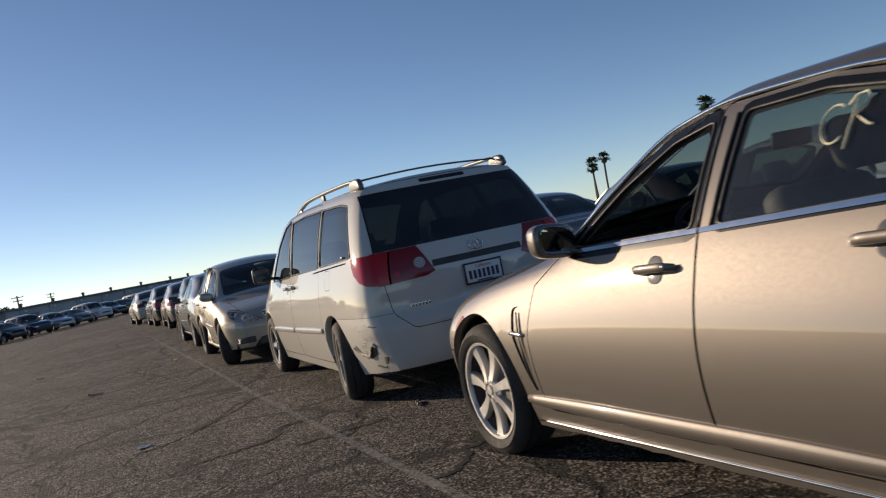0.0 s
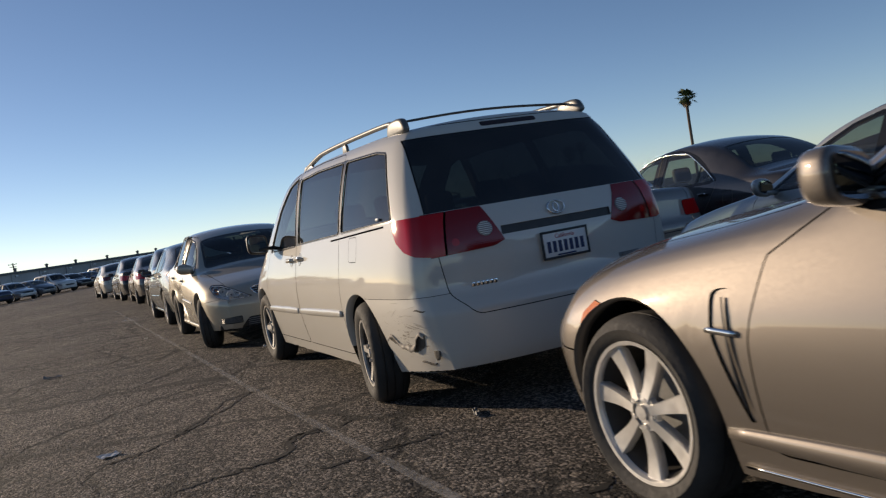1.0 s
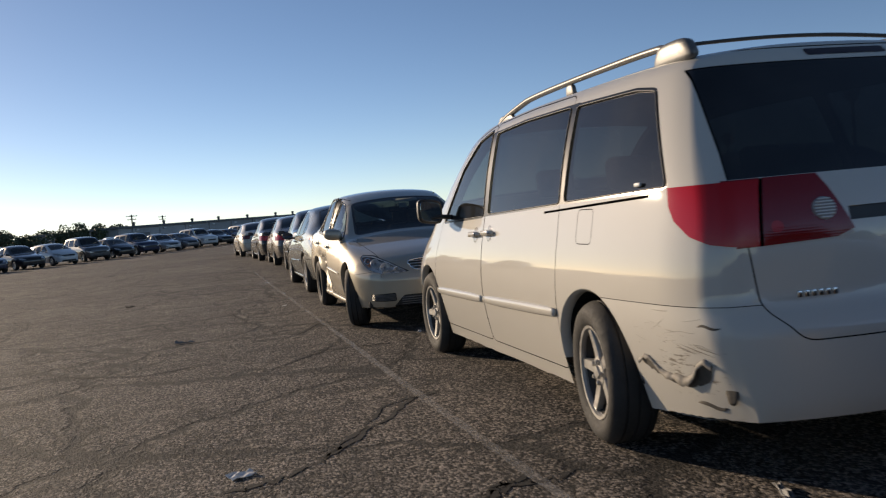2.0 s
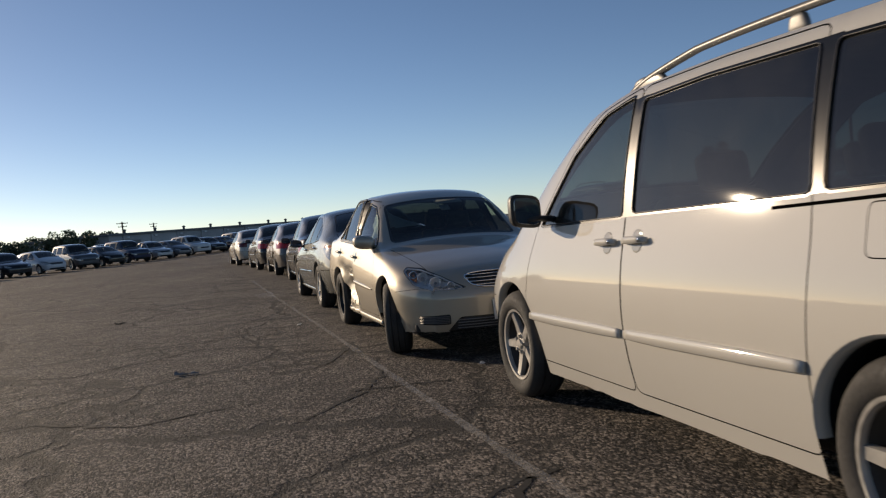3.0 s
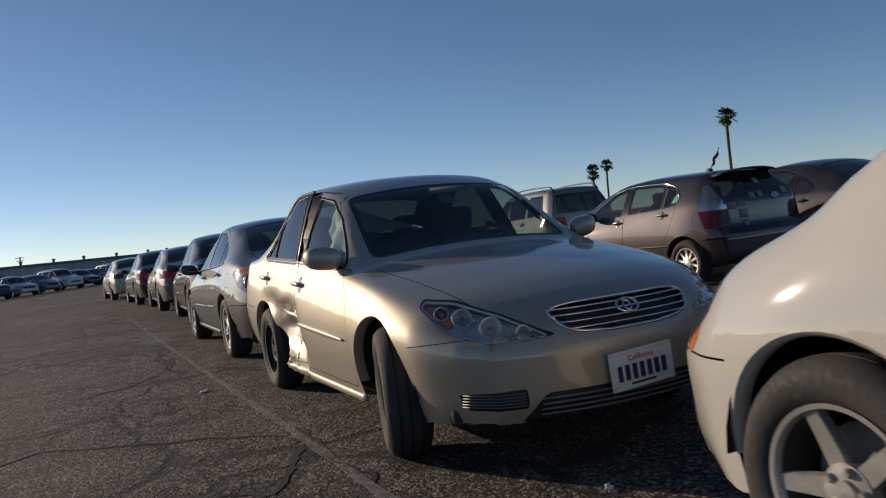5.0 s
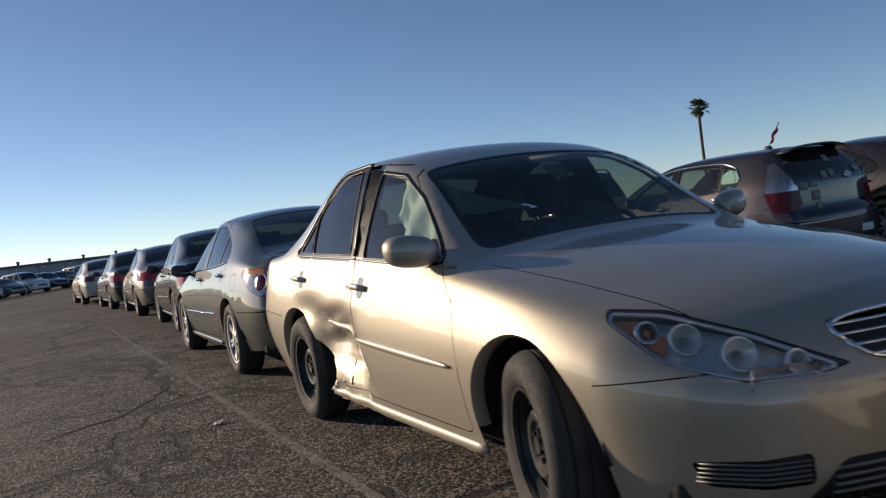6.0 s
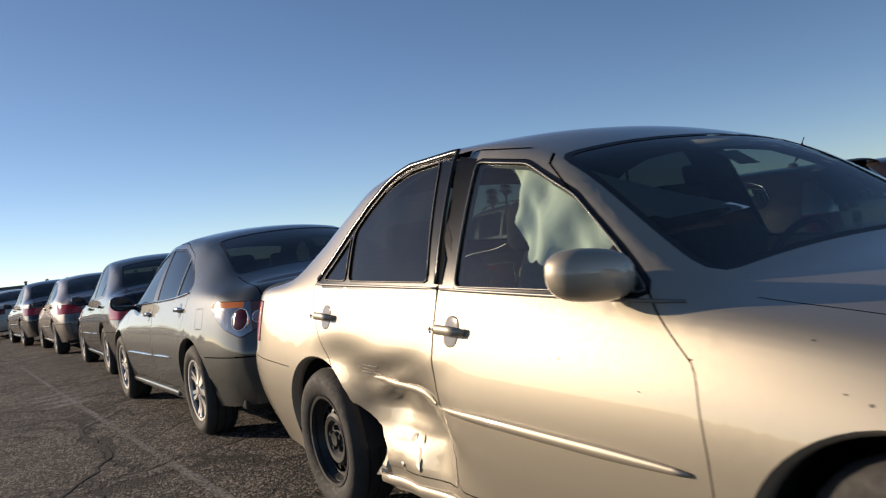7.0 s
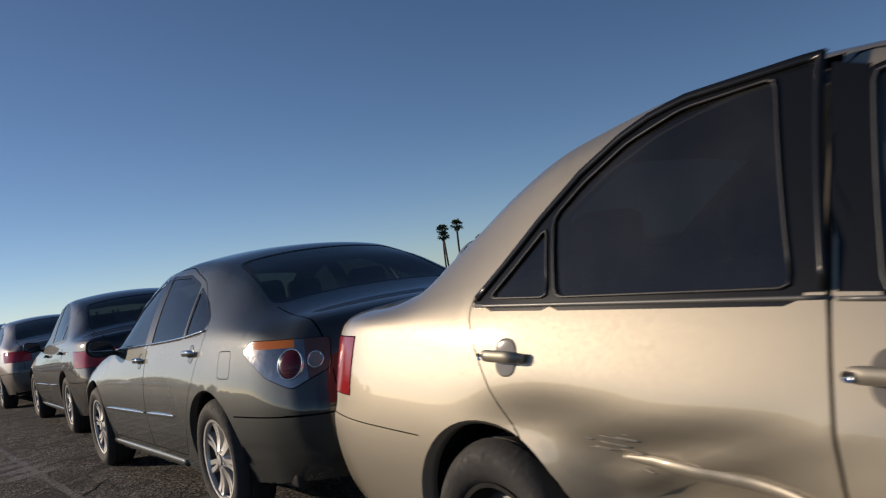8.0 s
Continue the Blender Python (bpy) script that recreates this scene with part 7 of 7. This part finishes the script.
def hatch_fittings():
    """Stickers, badge, aerial with a red ribbon."""
    for x, z, w, h in ((-0.50, 0.96, 0.11, 0.08), (-0.36, 0.97, 0.12, 0.06), (-0.16, 1.06, 0.10, 0.09), (-0.03, 1.07, 0.09, 0.09), (-0.34, 0.85, 0.12, 0.11), (-0.32, 0.74, 0.08, 0.08), (0.44, 1.09, 0.12, 0.09), (0.05, 1.24, 0.09, 0.10)):
        p, n = hatch_shell.end(x, z, True)
        q = n.to_track_quat("Z", "Y").to_matrix().to_4x4()
        part("sticker", rbox((w, h, 0.002), Matrix.Translation(p + n * 0.004) @ q, 0), CONCRETE, hatch)
    emblem(hatch, hatch_shell, 0.22, 1.03, True, 0.045)
    lip = [hatch_shell.top(-0.50 + 0.1 * i, 3.62)[0] + Vector((0, -0.10 + 0.05 * (i / 5 - 1) ** 2, 0.012)) for i in range(11)]
    part("roof_spoiler", sweep(lip, 0.24, 0.030, taper=0.8), PAINT, hatch, color=hatch_color)
    p, n = hatch_shell.end(0.35, 0.42, True)
    part("bumper_label", rbox((0.22, 0.006, 0.08), Matrix.Translation(p + Vector((0, -0.006, 0))), 0.002), PAPER, hatch)
    p, n = hatch_shell.top(0.0, 3.1)
    base = part("aerial_base", ellipsoid(0.03, 0.06, 0.03, Matrix.Translation(p + Vector((0, 0, 0.01)))), BLACK, hatch)
    part("aerial_mast", sweep([p, p + Vector((0.12, -0.10, 0.30))], 0.010, 0.010, up=(0, 1, 0)), BLACK, base)
    pts = [p + Vector((0.03 + 0.07 * t + 0.02 * math.sin(9 * t), -0.02 - 0.06 * t, 0.06 + 0.18 * t)) for t in [i / 8 for i in range(9)]]
    part("red_ribbon", sweep(pts, 0.05, 0.010, up=(0, 1, 0), taper=0.3), RIBBON, base)


hatch_fittings()
offroad, offroad_shell = saloon(pose(9.6, 27.2, 0, 0, 0, 0), (0.20, 0.20, 0.195, 0.5), "silver-grey off-road estate with a black roof rack", "van", "wide", dict(side=TINT), OFFROAD, BACK, name="off_roader", ns=64)
for d in (-1, 1):
    pts = []
    for i in range(15):
        s = 2.4 + 1.9 * i / 14
        pts.append(offroad_shell.top(d * 0.55, s)[0] + Vector((0, 0, 0.02 + 0.05 * min(1, 4 * math.sin(math.pi * i / 14)))))
    part("roof_rail", sweep(pts, 0.04, 0.03), BLACK, offroad)
saloon(pose(10.0, 19.6, 0, 0, 0, 0), (0.022, 0.018, 0.017, 0.4), "dark brown saloon beside the hatchback", "plain", "wide", dict(tail=RED_DEEP), ARCHED, BACK, ns=64)

# ---- the far row on the open side ----
FAR = "cars in the far row"


def recolour(ob, color):
    for o in ob.children_recursive:
        if o.type == "MESH" and o.data.materials and o.data.materials[0] is PAINT:
            o.color = color
    return ob


def far_pose(k):
    x, y = -12.5 + 1.35 * k, 56 + 3.1 * k
    return pose(x, y, 0, 0, 0, 216 + 4 * math.sin(k * 2.3))


far_saloon, _ = saloon(far_pose(0), (0.02, 0.02, 0.024, 0.3), "black saloon parked in the far row", "plain", "wide", None, FAMILY, FAR, detail=False)
far_hatch, _ = saloon(far_pose(1), (0.62, 0.62, 0.62, 0.1), "white hatchback parked in the far row", "plain", "wide", None, HATCH, FAR, name="hatchback", detail=False)
far_suv, _ = saloon(far_pose(2), (0.10, 0.105, 0.11, 0.6), "dark grey estate car parked in the far row", "van", "wide", dict(back=TINT), OFFROAD, FAR, name="off_roader", detail=False)
TONES = [("silver", (0.45, 0.45, 0.45, 0.6)), ("white", (0.65, 0.65, 0.63, 0.0)), ("dark blue", (0.03, 0.04, 0.08, 0.5)), ("grey", (0.15, 0.15, 0.16, 0.6)), ("black", (0.02, 0.02, 0.02, 0.3))]
for k in list(range(3, 17)) + [-1, -2]:
    src = (far_saloon, far_hatch, far_suv)[(k * 7 + 1) % 3]
    tone, col = TONES[(k * 3) % 5]
    kind = {"saloon_car": "saloon", "hatchback": "hatchback", "off_roader": "off-road estate"}[src.name.split(".")[0]]
    ob = recolour(copy_thing(src, far_pose(k)), col)
    tagged(ob, tone + " " + kind + " parked in the far row")
for k in range(14):
    src = (far_suv, far_saloon, far_hatch)[(k * 5) % 3]
    tone, col = TONES[(k * 2 + 1) % 5]
    kind = {"saloon_car": "saloon", "hatchback": "hatchback", "off_roader": "off-road estate"}[src.name.split(".")[0]]
    ob = recolour(copy_thing(src, pose(-22 + 2.9 * k, 84 + 3.3 * k, 0, 0, 0, 205 + 5 * math.sin(k * 3.7))), col)
    tagged(ob, tone + " " + kind + " parked before the long building")


# ---- distance ----
def long_building():
    """A low flat-roofed warehouse with vents along its parapet."""
    b = tagged(new("warehouse"), "long low grey warehouse with roof vents", "warehouse")
    ax, ay, bx, by, h, dep = -21.0, 148.0, 75.0, 254.0, 3.65, 22.0
    e = Vector((bx - ax, by - ay, 0))
    n = e.length
    b.matrix_basis = pose(ax, ay, 0, 0, 0, math.degrees(math.atan2(e.y, e.x)))
    part("wall", rbox((n, dep, h - 0.35), pose(n / 2, dep / 2, (h - 0.35) / 2), 0), WALLMAT, b, smooth=False)
    part("roof", rbox((n + 0.8, dep + 0.8, 0.35), pose(n / 2, dep / 2, h - 0.175), 0.03), ROOFMAT, b, smooth=False)
    rng = random.Random(5)
    for k in range(24):
        x = 3 + k * (n - 6) / 23
        part("pilaster", rbox((0.35, 0.25, h - 0.4), pose(x, -0.12, (h - 0.4) / 2), 0.01), WALLMAT, b, smooth=False)
        if k % 2 == 0:
            part("loading_door", rbox((2.6, 0.08, 2.4), pose(x + 2.2, -0.045, 1.2), 0.02), GREYPL, b, smooth=False)
        part("wall_lamp", rbox((0.55, 0.25, 0.28), pose(x + 0.9, -0.14, h - 0.75), 0.04), PLATE, b)
    for k in range(20):
        x = 6 + k * (n - 10) / 19 + rng.uniform(-1, 1)
        v = part("roof_vent", lathe([(0.22, 0), (0.22, 0.45), (0.34, 0.5), (0.34, 0.62), (0.02, 0.78)], 10, Matrix.Translation((x, 1.2 + rng.uniform(0, 3), h - 0.02)) @ Matrix.Rotation(radians(-90), 4, "Y")), ROOFMAT, b)


long_building()


def utility_pole(x, y, h, turn):
    p = tagged(new("utility_pole"), "wooden utility pole with crossarms", "utility pole", "utility poles")
    p.matrix_basis = pose(x, y, 0, 0, 0, turn)
    part("pole", sweep([(0, 0, 0), (0.02, 0, h * 0.5), (0, 0, h)], 0.34, 0.34, up=(0, 1, 0)), WOODPOLE, p)
    for z, w in ((h - 0.4, 2.6), (h - 1.2, 2.0)):
        a = part("crossarm", rbox((w, 0.14, 0.16), pose(0, -0.15, z), 0.02), WOODPOLE, p)
        for k in range(4):
            part("insulator", lathe([(0.01, 0), (0.07, 0.02), (0.05, 0.16), (0.01, 0.2)], 8, Matrix.Translation((w * (k / 3 - 0.5) * 0.9, -0.15, z + 0.08)) @ Matrix.Rotation(radians(-90), 4, "Y")), GREYPL, a)


utility_pole(-27.0, 212, 7.4, 12)
utility_pole(-26.0, 275, 8.2, -20)


def palm(x, y, h, r, seed, lean=0.3):
    """A fan palm: a thin ringed trunk, a skirt of dead leaves and a round head of fronds."""
    rng = random.Random(seed)
    p = tagged(new("palm_tree"), "tall thin fan palm with a ragged crown", "palm tree", "palms on the skyline")
    p.matrix_basis = pose(x, y, 0, 0, 0, rng.uniform(0, 360))
    pts = [(lean * (t**2) * 2, 0.1 * math.sin(3 * t), (h - r * 0.6) * t) for t in [i / 16 for i in range(17)]]
    bm = sweep(pts, 0.55, 0.55, up=(0, 1, 0), n=10, power=1)
    part("trunk", bm, BARK, p)
    top = Vector(pts[-1])
    verts, faces = [], []
    dverts, dfaces = [], []
    for i in range(64):
        dead = i >= 46
        az, el = rng.uniform(0, 2 * math.pi), (rng.uniform(-1.3, -0.9) if dead else rng.uniform(-0.55, 1.35))
        ln = r * (rng.uniform(0.5, 0.8) if dead else rng.uniform(0.75, 1.1))
        d = Vector((math.cos(az) * math.cos(el), math.sin(az) * math.cos(el), math.sin(el)))
        sd2 = d.cross(UP)
        sd2 = sd2.normalized() if sd2.length > 0.01 else Vector((1, 0, 0))
        nm = sd2.cross(d)
        V, Fc = (dverts, dfaces) if dead else (verts, faces)
        stem = top + d * ln * 0.45
        b = len(V)
        V += [top + sd2 * 0.03, top - sd2 * 0.03, stem - sd2 * 0.025, stem + sd2 * 0.025]
        Fc.append((b, b + 1, b + 2, b + 3))
        for k in range(9):
            a = (k - 4) / 4 * 1.15
            dd = (d * math.cos(a) + sd2 * math.sin(a)).normalized()
            tip = stem + dd * ln * 0.62 * (1 - 0.12 * abs(a)) + Vector((0, 0, -0.22 * ln * rng.uniform(0.4, 1.0)))
            mid = stem + dd * ln * 0.34
            wd = dd.cross(nm).normalized() * 0.055 * r
            b = len(V)
            V += [stem, mid + wd, tip, mid - wd]
            Fc.append((b, b + 1, b + 2, b + 3))
    put_mesh("crown", verts, faces, FROND, p, smooth=False)
    put_mesh("dead_leaf_skirt", dverts, dfaces, DRYFROND, p, smooth=False)


palm(102.3, 123.1, 16.2, 2.1, 1, -0.8)
palm(133.7, 218.3, 15.0, 2.3, 2)
palm(124.8, 196.8, 14.6, 2.1, 3, -0.3)
palm(128.0, 208.0, 12.6, 1.9, 4)


def tree(x, y, h, seed):
    """A bushy tree: forked trunk and a crown of leaf clumps with gaps."""
    rng = random.Random(seed)
    t = tagged(new("tree"), "dense dark broadleaf tree on the skyline", "tree", "trees on the skyline")
    t.matrix_basis = pose(x, y, 0)
    limbs = [sweep([(0, 0, 0), (0.1, 0, h * 0.25), (0, 0.1, h * 0.5)], 0.5, 0.5, up=(0, 1, 0), taper=0.7)]
    for k in range(5):
        a = k * 1.26 + rng.uniform(0, 1)
        limbs.append(sweep([(0, 0, h * 0.3), (math.cos(a) * h * 0.2, math.sin(a) * h * 0.2, h * 0.55), (math.cos(a) * h * 0.36, math.sin(a) * h * 0.36, h * 0.72)], 0.2, 0.2, up=(0, 0.3, 1), taper=0.5))
    part("trunk", join(*limbs), BARK, t)
    verts, faces = [], []
    lobes = [(rng.uniform(-0.5, 0.5) * h, rng.uniform(-0.4, 0.4) * h, h * rng.uniform(0.35, 0.8), h * rng.uniform(0.16, 0.30)) for _ in range(11)]
    for (cx, cy, cz, rr) in lobes:
        for _ in range(170):
            d = Vector((rng.gauss(0, 1), rng.gauss(0, 1), rng.gauss(0, 1))).normalized() * rr * rng.uniform(0.7, 1.08)
            c = Vector((cx, cy, cz)) + d
            if c.z < 0.2:
                continue
            u = Vector((rng.gauss(0, 1), rng.gauss(0, 1), rng.gauss(0, 1))).normalized() * rng.uniform(0.10, 0.24)
            v = u.cross(Vector((rng.gauss(0, 1), rng.gauss(0, 1), rng.gauss(0, 1)))).normalized() * u.length
            b = len(verts)
            verts += [c - u, c + v * 0.7, c + u, c - v * 0.7]
            faces.append((b, b + 1, b + 2, b + 3))
    put_mesh("crown", verts, faces, LEAF, t, smooth=False)


rng = random.Random(11)
for k in range(16):
    a = radians(-8.2 - 0.55 * k)
    dist = 150 + rng.uniform(-8, 25)
    tree(dist * math.sin(a), dist * math.cos(a) + 4, rng.uniform(3.4, 5.2), 60 + k)


def hills():
    verts, faces = [], []
    n = 60
    for i in range(n + 1):
        a = radians(46 + 60 * i / n)
        h = 55 * max(0, noise.noise(Vector((i * 0.13, 3.3, 0))) + 0.25) + 12 * noise.noise(Vector((i * 0.5, 1.1, 0)))
        verts += [(2600 * math.sin(a), 2600 * math.cos(a), -2), (2600 * math.sin(a), 2600 * math.cos(a), max(2, h))]
    faces = [(2 * i, 2 * i + 2, 2 * i + 3, 2 * i + 1) for i in range(n)]
    tagged(put_mesh("backdrop_hills", verts, faces, HILL), "low hazy hills on the horizon", "hill", kind="structure")


hills()

# ---- litter ----
def scrap(x, y, w, l, turn, seed, mat, label):
    rng = random.Random(seed)
    verts = []
    for j in range(5):
        for i in range(5):
            u, v = (i / 4 - 0.5) * w, (j / 4 - 0.5) * l
            verts.append((u * rng.uniform(0.85, 1.1), v * rng.uniform(0.85, 1.1), 0.004 + abs(rng.gauss(0, 0.010))))
    faces = [(j * 5 + i, j * 5 + i + 1, j * 5 + i + 6, j * 5 + i + 5) for j in range(4) for i in range(4)]
    ob = put_mesh("paper_scrap" if mat is PAPER else "debris", verts, faces, mat, smooth=False)
    ob.matrix_basis = pose(x, y, 0.002, 0, 0, turn)
    so = ob.modifiers.new("thickness", "SOLIDIFY")
    so.thickness = 0.003
    tagged(ob, label, "litter", "litter on the ground")


scrap(0.085, 6.05, 0.13, 0.08, 20, 1, PAPER, "crumpled white paper scrap on the asphalt")
scrap(-0.55, 11.3, 0.20, 0.03, -12, 2, GREYPL, "thin grey strip of debris on the asphalt")
scrap(1.75, 9.95, 0.04, 0.03, 40, 3, PAPER, "small white paper scrap on the asphalt")
scrap(-1.9, 17.2, 0.16, 0.12, 15, 4, CRACK, "dark crumpled debris on the asphalt")
scrap(2.05, 4.75, 0.16, 0.03, 70, 5, GREYPL, "strip of torn bumper trim on the asphalt")
scrap(0.62, 14.2, 0.07, 0.05, 70, 6, PAPER, "small pale scrap on the asphalt")
